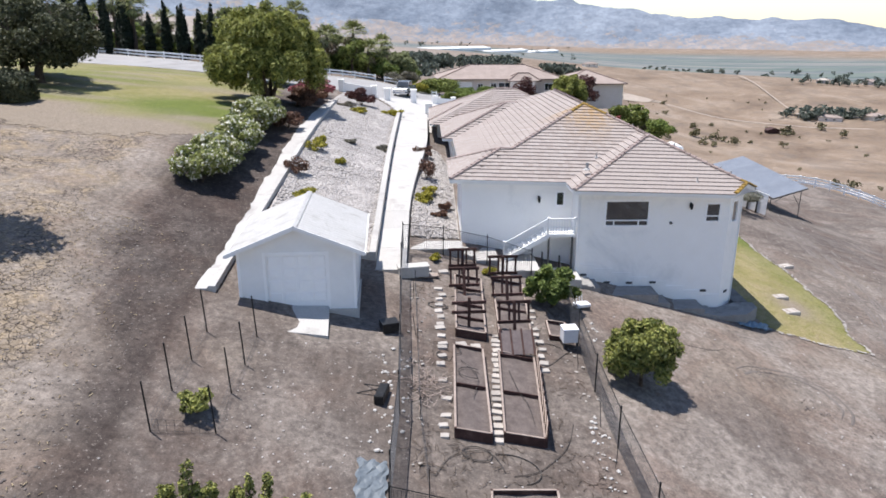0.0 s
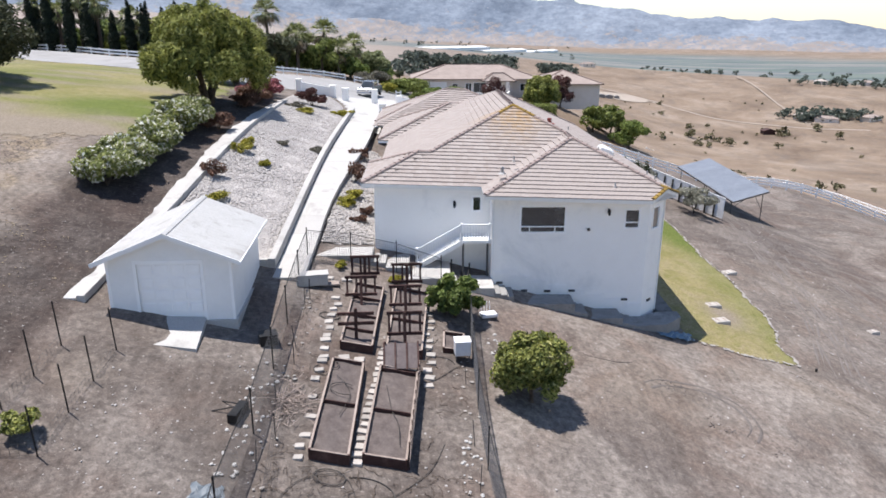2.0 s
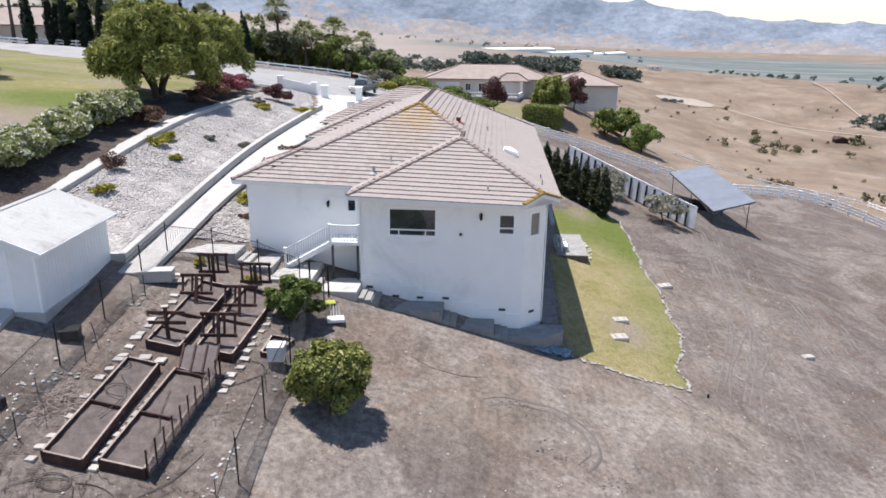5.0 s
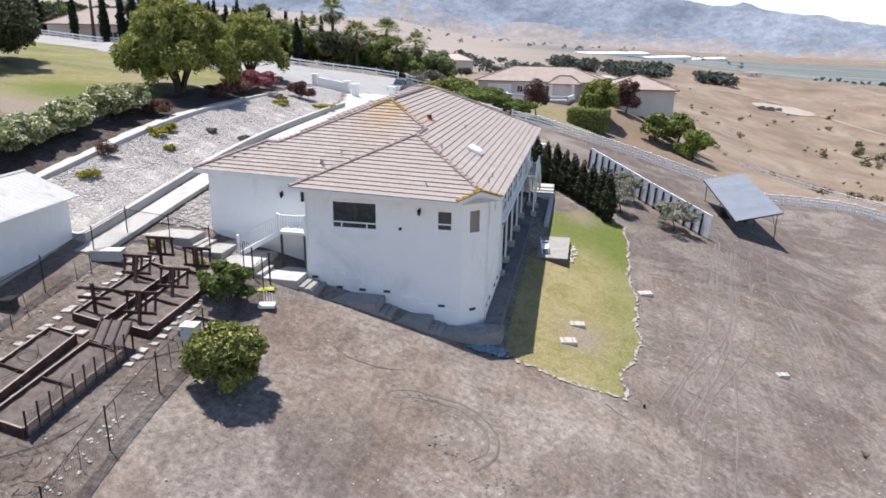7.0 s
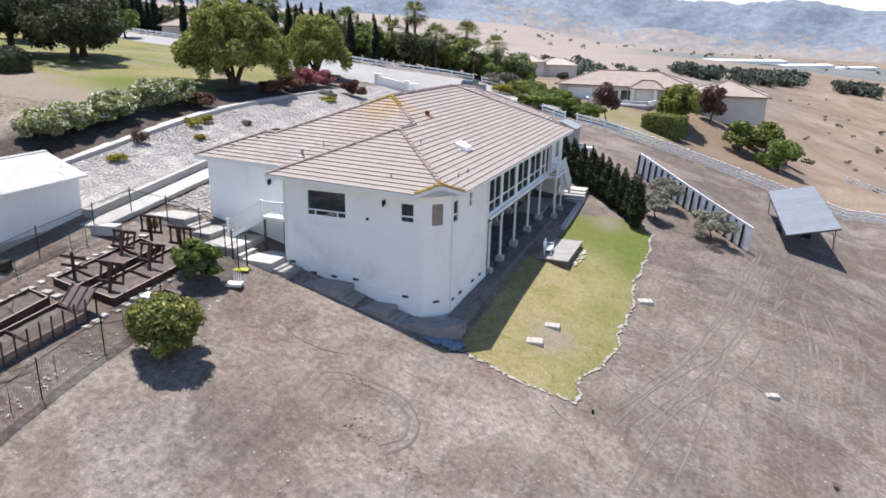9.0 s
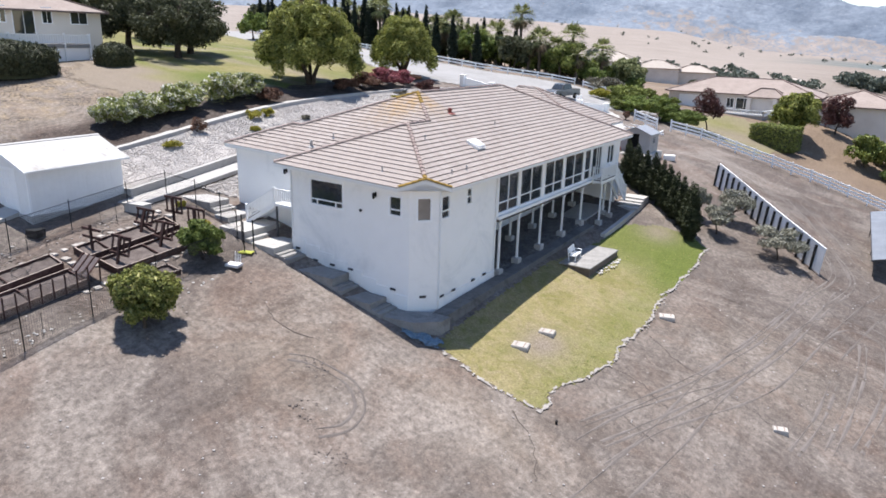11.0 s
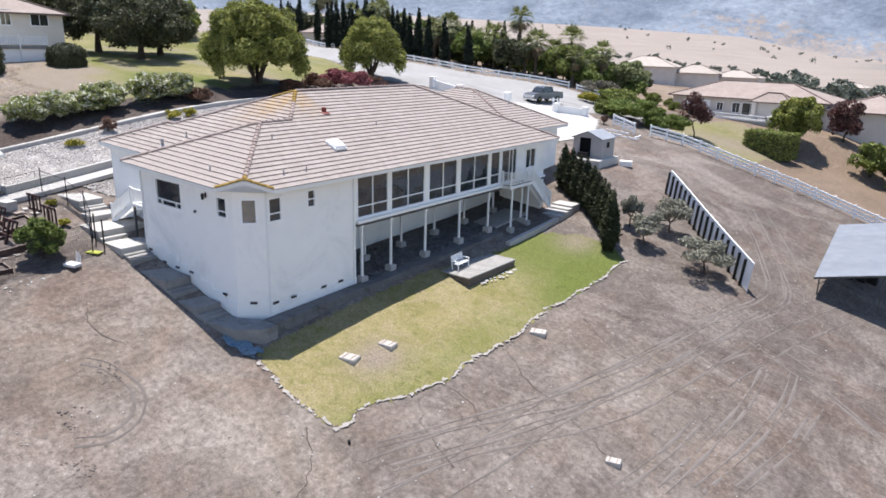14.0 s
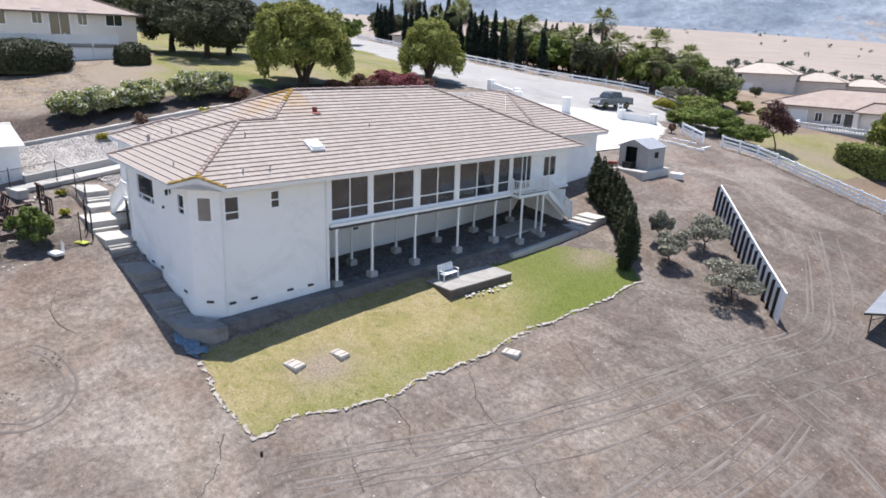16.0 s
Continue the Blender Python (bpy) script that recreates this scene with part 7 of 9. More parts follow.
# wire cage posts round the young plant
cage = thing("wire_cage", (-8.65, 25, gz(-8.65, 25)), "eight black steel stakes with slack wire round a young plant", "fence")
ring = [(-9.62, 28.1), (-9.61, 25.9), (-9.75, 23.9), (-9.75, 21.6), (-7.65, 22.1), (-7.68, 24.4), (-7.59, 26.3), (-7.59, 28.5)]
for x, y in ring:
    z = gz(x, y)
    s = Shape()
    s.tube([(x, y, z - 0.1), (x - 0.1, y + 0.02, z + 1.95)], 0.03, 6)
    s.made("stake", BLACKMETAL, cage)
for (ax, ay), (bx, by) in zip(ring, ring[1:]):
    wire_span((ax, ay, gz(ax, ay)), (bx, by, gz(bx, by)), 0.5, 0.25).made("wire_mesh", DARKSTEEL, cage)


# thin dark twigs and drip lines lying about the garden
twigs = Shape()
tw = random.Random(33)
for i in range(260):
    x, y = (tw.uniform(-0.8, 7.4), tw.uniform(21.6, 24.4)) if i % 2 else (tw.choice((tw.uniform(-1.0, 0.9), tw.uniform(5.3, 7.4))), tw.uniform(22, 39))
    a, l = tw.uniform(0, 6.28), tw.uniform(0.15, 0.6)
    pts = []
    for k in range(4):
        pts.append((x, y, gz(x, y) + 0.04 + 0.02 * (k % 2)))
        a += tw.uniform(-0.6, 0.6)
        x, y = x + math.cos(a) * l / 3, y + math.sin(a) * l / 3
    twigs.tube(pts, 0.012, 4)
alone(twigs, "twigs", BARK, "thin dark twigs and dead vines on the garden soil", "twigs", kind="stuff")
for pts in ([(3.2, 22.6), (4.3, 23.1), (5.6, 24.6), (6.2, 26.2)], [(0.2, 22.0), (0.9, 23.2), (2.3, 23.7), (2.9, 22.8)], [(5.2, 29.8), (6.0, 30.6), (6.6, 31.4), (7.1, 32.0)], [(1.5, 29.2), (2.0, 28.6), (2.2, 27.8), (1.9, 26.6)], [(3.7, 29.0), (4.0, 27.4), (4.3, 26.6), (4.4, 25.4)]):
    s = Shape()
    up = 0.34 if 24.4 < pts[1][1] < 30.2 and pts[1][0] < 4.8 else 0.04
    s.tube([(x, y, gz(x, y) + up) for x, y in curve(pts, 6)], 0.016, 5)
    alone(s, "drip_line", HOSE, "thin dark drip line snaking over the soil", "hose", "irrigation hoses")


# ---- plants ----
def leaf_quads(centres, normals, sizes, rnd, long=1.0):
    n = len(centres)
    t = np.cross(normals, rnd.normal(size=(n, 3)))
    t /= np.linalg.norm(t, axis=1, keepdims=True) + 1e-9
    b = np.cross(normals, t)
    s = sizes[:, None]
    t, b = t * s * long, b * s * 0.62
    bend = normals * s * 0.25
    return np.stack([centres - t, centres - b * 0.9 + bend, centres + t, centres + b * 0.9 + bend], 1)


def crown_shape(lumps, n, size, seed, shell=0.5, droop=0.0, long=1.0, flat=0.0):
    """Leaves in lumpy clumps: lumps are (x, y, z, rx, ry, rz); droop makes some hang in strands."""
    rnd = np.random.RandomState(seed)
    L = np.array(lumps, float)
    vol = L[:, 3] * L[:, 4] + L[:, 4] * L[:, 5]
    pick = rnd.choice(len(L), n, p=vol / vol.sum())
    d = rnd.normal(size=(n, 3))
    d /= np.linalg.norm(d, axis=1, keepdims=True)
    r = shell + (1 - shell) * rnd.random(n) ** 0.6
    r *= 1 + 0.16 * np.sin(d[:, 0] * 5 + pick) * np.cos(d[:, 2] * 6 + pick * 2)
    c = L[pick, :3] + d * L[pick, 3:] * r[:, None]
    if droop:
        hang = rnd.random(n) ** 2 * droop * (d[:, 2] < 0.35)
        c[:, 2] -= hang
    nr = d + rnd.normal(size=(n, 3)) * 0.75
    nr[:, 2] += 0.35 + flat
    nr /= np.linalg.norm(nr, axis=1, keepdims=True)
    q = leaf_quads(c, nr, size * (0.6 + 0.8 * rnd.random(n)), rnd, long)
    s = Shape()
    s.v = q.reshape(-1, 3).tolist()
    s.f = [(4 * i, 4 * i + 1, 4 * i + 2, 4 * i + 3) for i in range(n)]
    return s


def lumps_for(at, rx, ry, rz, count, seed, size=0.45):
    """Lumps spread through an uneven ellipsoid about the point at."""
    rnd = random.Random(seed)
    out = [(at[0], at[1], at[2], rx * 0.55, ry * 0.55, rz * 0.55)]
    for i in range(count):
        a, u = 6.28318 * (i + rnd.random() * 0.7) / count * 2.4, rnd.uniform(-0.75, 0.95)
        k = math.sqrt(max(0.0, 1 - u * u)) * rnd.uniform(0.55, 0.95)
        s = size * rnd.uniform(0.7, 1.2)
        out.append((at[0] + math.cos(a) * rx * k, at[1] + math.sin(a) * ry * k, at[2] + u * rz * 0.72, rx * s, ry * s, rz * s * 0.85))
    return out


def limbs(base, h, spread_, r, count, seed, fork=0.4):
    rnd = random.Random(seed)
    s = Shape()
    b = Vector(base)
    top = b + Vector((rnd.uniform(-0.1, 0.1) * h, rnd.uniform(-0.1, 0.1) * h, h * fork))
    s.tube([b - Vector((0, 0, 0.3)), b + Vector((0, 0, 0.12 * h)), top], [r * 1.5, r, r * 0.8], 9)
    for i in range(count):
        a = 6.28318 * (i + rnd.random() * 0.6) / count
        e = b + Vector((math.cos(a) * spread_ * rnd.uniform(0.5, 0.95), math.sin(a) * spread_ * rnd.uniform(0.5, 0.95), h * rnd.uniform(0.6, 0.95)))
        m = top.lerp(e, 0.45) + Vector((0, 0, -0.06 * h))
        s.tube([top - Vector((0, 0, 0.1)), m, e], [r * 0.6, r * 0.38, r * 0.1], 6)
        for k in range(2):
            f = m.lerp(e, 0.4 + 0.3 * k)
            s.tube([f, f + Vector((rnd.uniform(-0.4, 0.4) * spread_, rnd.uniform(-0.4, 0.4) * spread_, rnd.uniform(0.05, 0.2) * h))], [r * 0.22, r * 0.06], 5)
    return s


def tree(name, at, h, rx, ry, rz, cz, mat, label, category, n, size, seed, trunk=0.2, lump=10, droop=0.0, long=1.0, group="", lsize=0.45, bark=BARK, branches=6, shell=0.5, skirt=0):
    t = thing(name, at, label, category, group)
    limbs(at, h, (rx + ry) / 2, trunk, branches, seed).made("trunk", bark, t)
    lumps = lumps_for((at[0], at[1], at[2] + cz), rx, ry, rz, lump, seed, lsize)
    rnd = random.Random(seed + 7)
    for i in range(skirt):
        # hanging curtains round the rim
        a, k, r = 6.28318 * (i + rnd.random()) / skirt, rnd.uniform(0.55, 0.95), rnd.uniform(0.1, 0.2)
        dz = rnd.uniform(0.3, 0.58) * rz
        lumps.append((at[0] + math.cos(a) * rx * k, at[1] + math.sin(a) * ry * k, at[2] + cz - dz - rnd.uniform(0.0, 0.35) * rz, rx * r, ry * r, dz))
    tagged(crown_shape(lumps, n, size, seed, shell, droop, long).made("crown", mat, t), kind="stuff")
    return t


def shrub(name, x, y, rx, ry, h, mat, label, category, n, size, seed, group="", lump=7, z=None, lift=0.5, lsize=0.45, long=1.0):
    g = gz(x, y) if z is None else z
    t = thing(name, (x, y, g), label, category, group)
    s = Shape()
    rnd = random.Random(seed)
    for i in range(5):
        a = 6.28 * i / 5
        s.tube([(x, y, g - 0.05), (x + math.cos(a) * rx * 0.45, y + math.sin(a) * ry * 0.45, g + h * rnd.uniform(0.5, 0.8))], [0.03, 0.012], 5)
    s.made("stem", BARK, t)
    tagged(crown_shape(lumps_for((x, y, g + h * lift), rx, ry, h * lift, lump, seed, lsize), n, size, seed, 0.45, 0.0, long).made("leaves", mat, t), kind="stuff")
    return t


tree("citrus_tree", (10.3, 30.2, gz(10.3, 30.2)), 3.1, 1.85, 1.8, 1.7, 1.85, LEAF_CITRUS, "young rounded citrus tree with yellow-green leaves on bare earth", "tree", 16000, 0.088, 41, 0.09, 54, 0.35, 1.4, lsize=0.23, shell=0.55)
shrub("bush", 7.0, 36.7, 1.5, 1.25, 2.8, LEAF_BUSH, "dense spreading green bush by the garden fence", "bush", 6500, 0.11, 42, lump=34, lsize=0.24)
shrub("young_plant", -8.55, 23.0, 0.65, 0.6, 0.95, LEAF_CITRUS, "young yellow-green plant inside a wire cage", "plant", 900, 0.09, 43)
for i, (x, h) in enumerate(((-7.5, 1.75), (-7.0, 1.1), (-6.2, 1.2), (-5.75, 1.75), (-5.15, 1.8), (-4.7, 0.9), (-3.85, 1.55), (-8.3, 0.8))):
    y = 18.7 + 0.1 * (i % 3)
    shrub("sapling", x, y, 0.3, 0.3, h, LEAF_CITRUS, "leafy upright sapling in a row on dry soil", "sapling", 420, 0.075, 50 + i, "row of saplings", 6)

# oleanders along the dark soil
for i, (x, y, r, h) in enumerate(((-14.7, 45.2, 1.9, 2.7), (-14.5, 47.6, 1.85, 2.6), (-14.3, 50.0, 1.95, 2.8), (-14.1, 52.3, 1.7, 2.6), (-13.9, 56.3, 1.95, 2.9), (-13.8, 59.2, 1.8, 2.6))):
    shrub("oleander", x, y, r, r * 0.95, h, LEAF_OLEANDER, "white-flowering oleander bush beside dark soil", "bush", 10500, 0.11, 60 + i, "row of oleanders", 38, lsize=0.3, long=1.5)
for i, (x, y, r, h, m, lab, cat) in enumerate((
        (-9.5, 49.7, 0.8, 1.3, LEAF_RUST, "rust-brown shrub in pale gravel", "shrub"), (-11.9, 60.5, 1.3, 1.5, LEAF_RUST, "low rust-red shrub on dark soil", "shrub"),
        (-8.9, 55.6, 0.75, 1.0, LEAF_YELLOW, "yellow-green flowering shrub in pale gravel", "shrub"), (-8.7, 57.2, 0.65, 0.9, LEAF_YELLOW, "yellow flowering shrub in pale gravel", "shrub"),
        (-6.65, 53.8, 0.5, 0.6, LEAF_YELLOW, "small yellow-green shrub in pale gravel", "shrub"), (-6.6, 60.0, 0.5, 0.5, LEAF_SAGE, "small dry sage clump in pale gravel", "shrub"),
        (-8.3, 46.1, 0.8, 0.7, LEAF_YELLOW, "low yellow-green shrub near the garage", "shrub"), (-3.9, 60.5, 0.7, 0.5, LEAF_SAGE, "grey sage clump against the low wall", "shrub"),
        (-7.6, 82.4, 1.5, 2.0, LEAF_PLUM, "dark plum-coloured shrub at the top of the bank", "shrub"), (-3.9, 80.2, 1.1, 0.8, LEAF_YELLOW, "low yellow-green shrub by the walk", "shrub"),
        (-8.9, 79.0, 1.0, 0.6, LEAF_SAGE, "dry grey clump on the gravel bank", "shrub"), (-7.4, 76.3, 0.9, 0.6, LEAF_YELLOW, "dull green clump on the gravel bank", "shrub"),
        (-0.05, 55.4, 0.75, 1.7, LEAF_RUST, "reddish-brown shrub beside the walk", "shrub"), (-0.3, 61.8, 0.8, 1.3, LEAF_RUST, "reddish shrub beside the walk", "shrub"),
        (-0.2, 49.9, 0.8, 0.8, LEAF_YELLOW, "yellow-green mound of shrub by the walk", "shrub"), (0.2, 51.6, 0.7, 0.8, LEAF_YELLOW, "yellow-green mound of shrub by the house", "shrub"),
        (1.3, 49.2, 0.55, 0.6, LEAF_RUST, "low rust-brown mound by the house wall", "shrub"), (0.8, 47.5, 0.6, 0.5, LEAF_RUST, "low rust-brown mound in the gravel", "shrub"),
        (-12.6, 72.5, 1.6, 1.4, LEAF_RUST, "rust-red shrub under the pepper tree", "shrub"), (-12.6, 76.5, 1.8, 2.0, LEAF_RUST, "rusty bougainvillea mound past its bloom above the footpath", "bougainvillea"),
        (-12.8, 79.8, 2.0, 2.3, LEAF_RED, "magenta bougainvillea mound above the footpath", "bougainvillea"), (-13.2, 83.2, 1.9, 2.1, LEAF_RED, "magenta bougainvillea mound above the footpath", "bougainvillea"),
        (-13.4, 86.4, 1.5, 1.5, LEAF_RUST, "dull red shrub above the footpath", "shrub"), (0.4, 40.2, 0.35, 0.5, LEAF_YELLOW, "small yellow-green potted plant by the walk", "plant"), (3.7, 39.5, 0.4, 0.5, LEAF_YELLOW, "small yellow-green plant behind the beds", "plant"))):
    shrub("shrub", x, y, r, r * 0.9, h, m, lab, cat, int(1100 * max(0.6, r * r)), 0.07 + 0.03 * r, 80 + i)

def pepper_tree(at, rx, ry, h, n, seed, label):
    """Several leaning stems under a wide uneven dome of drooping clumps, some low at the rim, with gaps between."""
    t = thing("pepper_tree", at, label, "tree")
    rnd = random.Random(seed)
    b, wood = Vector(at), Shape()
    for i in range(5):
        a = 6.28318 * (i + rnd.uniform(-0.3, 0.3)) / 5
        out = Vector((math.cos(a) * rx, math.sin(a) * ry, 0))
        fork, tip = b + out * 0.2 + Vector((0, 0, h * 0.26)), b + out * rnd.uniform(0.55, 0.75) + Vector((0, 0, h * rnd.uniform(0.6, 0.8)))
        wood.tube([b + out * 0.03 - Vector((0, 0, 0.3)), b + out * 0.09 + Vector((0, 0, h * 0.12)), fork, fork.lerp(tip, 0.5) + Vector((0, 0, 0.3)), tip], [0.3, 0.22, 0.17, 0.1, 0.03], 7)
        for k in range(4):
            f = fork.lerp(tip, 0.15 + 0.22 * k)
            wood.tube([f, f + Vector((rnd.uniform(-0.3, 0.3) * rx, rnd.uniform(-0.3, 0.3) * ry, rnd.uniform(0.02, 0.16) * h))], [0.08, 0.02], 5)
    wood.made("trunk", BARK, t)
    lumps = []
    for i in range(58):
        # dome of clumps, from the top down to the rim
        a, u = 2.39996 * i, (i + 0.5) / 58
        k = math.sqrt(u) * rnd.uniform(0.72, 1.12)
        z = h * (0.86 - 0.40 * u ** 1.6 + rnd.uniform(-0.09, 0.07))
        w = rnd.uniform(0.12, 0.25)
        lumps.append((at[0] + math.cos(a) * rx * k * 0.84, at[1] + math.sin(a) * ry * k * 0.84, at[2] + z, rx * w, ry * w, h * rnd.uniform(0.08, 0.14)))
    for i in range(15):
        # hanging clumps under the rim, two of them nearly to the ground
        a, k = 6.28318 * (i + rnd.uniform(-0.35, 0.35)) / 15, rnd.uniform(0.62, 0.92)
        low = 0.28 if i % 5 == 1 else rnd.uniform(0.36, 0.46)
        lumps.append((at[0] + math.cos(a) * rx * k, at[1] + math.sin(a) * ry * k, at[2] + h * low, rx * rnd.uniform(0.12, 0.19), ry * rnd.uniform(0.12, 0.19), h * rnd.uniform(0.10, 0.16)))
    tagged(crown_shape(lumps, n, 0.115, seed, 0.4, 0.9, 2.3).made("crown", LEAF_PEPPER, t), kind="stuff")


pepper_tree((-15.6, 70.5, gz(-15.6, 70.5)), 6.1, 6.1, 9.3, 56000, 101, "large weeping pepper tree with feathery light green foliage")
pepper_tree((-18.6, 92.2, gz(-18.6, 92.2)), 4.7, 4.7, 8.0, 34000, 102, "rounded pepper tree with feathery light green foliage")
for i, (x, y, r, h) in enumerate(((-36.5, 68.5, 5.4, 8.5), (-40.5, 73.5, 5.0, 9.0), (-44.5, 67.0, 4.5, 9.5))):
    tree("oak_tree", (x, y, gz(x, y)), h, r * 1.08, r * 1.08, h * 0.47, h * 0.52, LEAF_OAK, "dark spreading oak with a low dense crown on the lawn", "tree", 13000, 0.2, 110 + i, 0.38, 44, 0.8, lsize=0.22, shell=0.3, group="oaks on the lawn")
# placed and sized to fit the view: crown outside it, shadow inside
tree("oak_tree", (-23.6, 34.2, gz(-23.6, 34.2)), 10.5, 2.7, 2.7, 2.5, 8.6, LEAF_OAK, "dark tree at the edge of the dry ground", "tree", 4500, 0.16, 118, 0.18, 10, 0.4)


def mound(name, at, rx, ry, h, mat, label, n, size, seed):
    """A clipped shrub: a flat-topped dome with steep sides, leafy all over."""
    t = thing(name, at, label, "hedge")
    rnd = np.random.RandomState(seed)
    a, u = rnd.uniform(0, 2 * np.pi, n), rnd.uniform(0, 1, n)
    wob = 1 + 0.05 * np.sin(5 * a + seed) + 0.04 * np.sin(11 * a)
    ring = np.where(u < 0.45, 1.0, np.cos((u - 0.45) / 0.55 * np.pi / 2)) * wob
    high = np.where(u < 0.45, 0.62 * u / 0.45, 0.62 + 0.38 * np.sin((u - 0.45) / 0.55 * np.pi / 2))
    nr = np.stack([np.cos(a) * ring, np.sin(a) * ring, (high - 0.4) * 1.6], -1) + rnd.normal(size=(n, 3)) * 0.45
    nr /= np.linalg.norm(nr, axis=1, keepdims=True)
    k = 1 + 0.045 * rnd.normal(size=n) + 0.06 * np.sin(a * 9 + high * 8) * np.cos(high * 13 + a * 4)
    c = np.stack([at[0] + np.cos(a) * ring * rx * k, at[1] + np.sin(a) * ring * ry * k, at[2] + high * h * k], -1)
    q = leaf_quads(c, nr, size * (0.6 + 0.8 * rnd.random(n)), rnd, 1.3).reshape(-1, 3)
    s = Shape()
    s.v = q.tolist()
    s.f = [(4 * i, 4 * i + 1, 4 * i + 2, 4 * i + 3) for i in range(n)]
    tagged(s.made("leaves", mat, t), kind="stuff")
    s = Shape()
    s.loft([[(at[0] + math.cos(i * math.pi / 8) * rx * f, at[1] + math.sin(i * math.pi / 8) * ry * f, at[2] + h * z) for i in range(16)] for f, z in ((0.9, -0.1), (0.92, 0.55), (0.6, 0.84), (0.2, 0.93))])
    s.made("stem", LEAF_DARKHEDGE, t, "solid dark core behind the leaves")


for i, (x, y, rx, ry, h) in enumerate(((-33.4, 46.2, 3.2, 4.6, 3.0), (-33.4, 57.8, 1.8, 1.9, 2.2))):
    mound("hedge", (x, y, gz(x, y)), rx, ry, h, LEAF_DARKHEDGE, "broad clipped dark juniper below the neighbouring house", 15000 if rx > 2 else 5200, 0.13, 130 + i)


def column(name, at, h, r, mat, label, category, n, size, seed, group, bulge=0.35):
    """A narrow upright conifer."""
    t = thing(name, at, label, category, group)
    s = Shape()
    s.tube([at, (at[0], at[1], at[2] + h * 0.5)], [0.09, 0.03], 6)
    s.made("trunk", BARK, t)
    lumps = []
    rnd = random.Random(seed)
    for i in range(11):
        f = (i + 0.5) / 11
        k = min(1.0, 0.45 + f / bulge * 0.6) if f < bulge else ((1 - f) / (1 - bulge)) ** 0.6
        lumps.append((at[0] + rnd.uniform(-0.1, 0.1) * r, at[1] + rnd.uniform(-0.1, 0.1) * r, at[2] + h * f, r * max(k, 0.15), r * max(k, 0.15), h * 0.085))
    tagged(crown_shape(lumps, n, size, seed, 0.55, 0, 1.4).made("crown", mat, t), kind="stuff")
    return t


for i, (x, y, h) in enumerate(((19.4, 79.4, 4.6), (20.5, 78.9, 4.7), (21.6, 78.3, 4.6), (22.7, 77.7, 4.9), (23.7, 77.0, 4.7), (24.6, 76.2, 4.9), (25.5, 75.3, 4.7), (26.5, 74.3, 4.9), (27.4, 73.2, 5.0), (28.1, 71.9, 5.4))):
    column("arborvitae", (x, y, gz(x, y) - 0.05), h * 0.93, 0.9, LEAF_CONIFER, "dense dark green columnar conifer in a screening row", "conifer", 5200, 0.08, 140 + i, "row of columnar conifers")
for i, (x, y, r) in enumerate(((29.5, 75.8, 1.25), (29.9, 80.4, 1.6), (34.9, 75.6, 1.9), (27.2, 77.8, 0.9))):
    tree("olive_tree", (x, y, gz(x, y)), 2.6, r * 1.12, r * 1.12, 1.15, 1.95, LEAF_OLIVE, "small grey-green olive tree with a thin open crown", "tree", int(1700 * r), 0.1, 160 + i, 0.07, 9, 0.1, 1.4, "young olive trees", 0.38, branches=7)

# ---- yard things ----
for x, y, w, d, a in ((25.35, 44.7, 1.0, 0.75, 12), (25.85, 47.3, 0.95, 0.65, 8), (30.8, 56.2, 1.0, 0.7, 20), (39.4, 49.5, 0.75, 0.5, 15)):
    t = thing("access_cover", (x, y, gz(x, y)), "weathered pale concrete access cover on the ground", "cover", "concrete covers")
    m = pose(x, y, gz(x, y) + 0.1, 0, 0, a)
    s = Shape()
    s.loft([[m @ Vector((sx * w / 2 * k, sy * d / 2 * k, z)) for sx, sy in ((-1, -1), (1, -1), (1, 1), (-1, 1))] for k, z in ((1.05, -0.2), (1.05, 0.0), (1.0, 0.06), (0.95, 0.09))])
    s.made("slab", STONE, t)
    for sx in (-0.25, 0.25):
        s = Shape()
        s.obox(m @ pose(sx * w, 0, 0.1), 0.05, d * 0.8, 0.03)
        s.made("rib", PALEWOOD, t)

# striped windbreak: white sheets behind dark posts
wb = thing("sheet_fence", (32, 82, gz(32, 82)), "long fence of white corrugated sheets with dark posts, leaning slightly", "fence")
P0, P1 = Vector((26.1, 89.2, 0)), Vector((38.3, 75.9, 0))
N = 17
for i in range(N):
    a, b = P0.lerp(P1, i / N), P0.lerp(P1, (i + 1) / N)
    d = (b - a).normalized()
    nrm = Vector((d.y, -d.x, 0))
    za, zb = gz(a.x, a.y), gz(b.x, b.y)
    s = Shape()
    k = 10
    for j in range(k):
        for (f0, h0), (f1, h1) in ((((j) / k, 0), ((j + 0.5) / k, 0.04)), (((j + 0.5) / k, 0.04), ((j + 1) / k, 0))):
            p, q = a.lerp(b, f0) + nrm * h0, a.lerp(b, f1) + nrm * h1
            p.z, q.z = za + (zb - za) * f0, za + (zb - za) * f1
            lean = -nrm * 0.25 + Vector((0, 0, 2.45))
            s.face(p + Vector((0, 0, 0.05)), q + Vector((0, 0, 0.05)), q + lean, p + lean)
    s.made("sheet", WHITETIN, wb)
    s = Shape()
    off = -nrm * 0.14
    lean = -nrm * 0.25
    e = Vector((a.x, a.y, za))
    s.beam(e + off * -1 - Vector((0, 0, 0.2)), e + off * -1 + lean + Vector((0, 0, 2.3)), 0.24, 0.12, d)
    s.made("post", BLACKMETAL, wb)
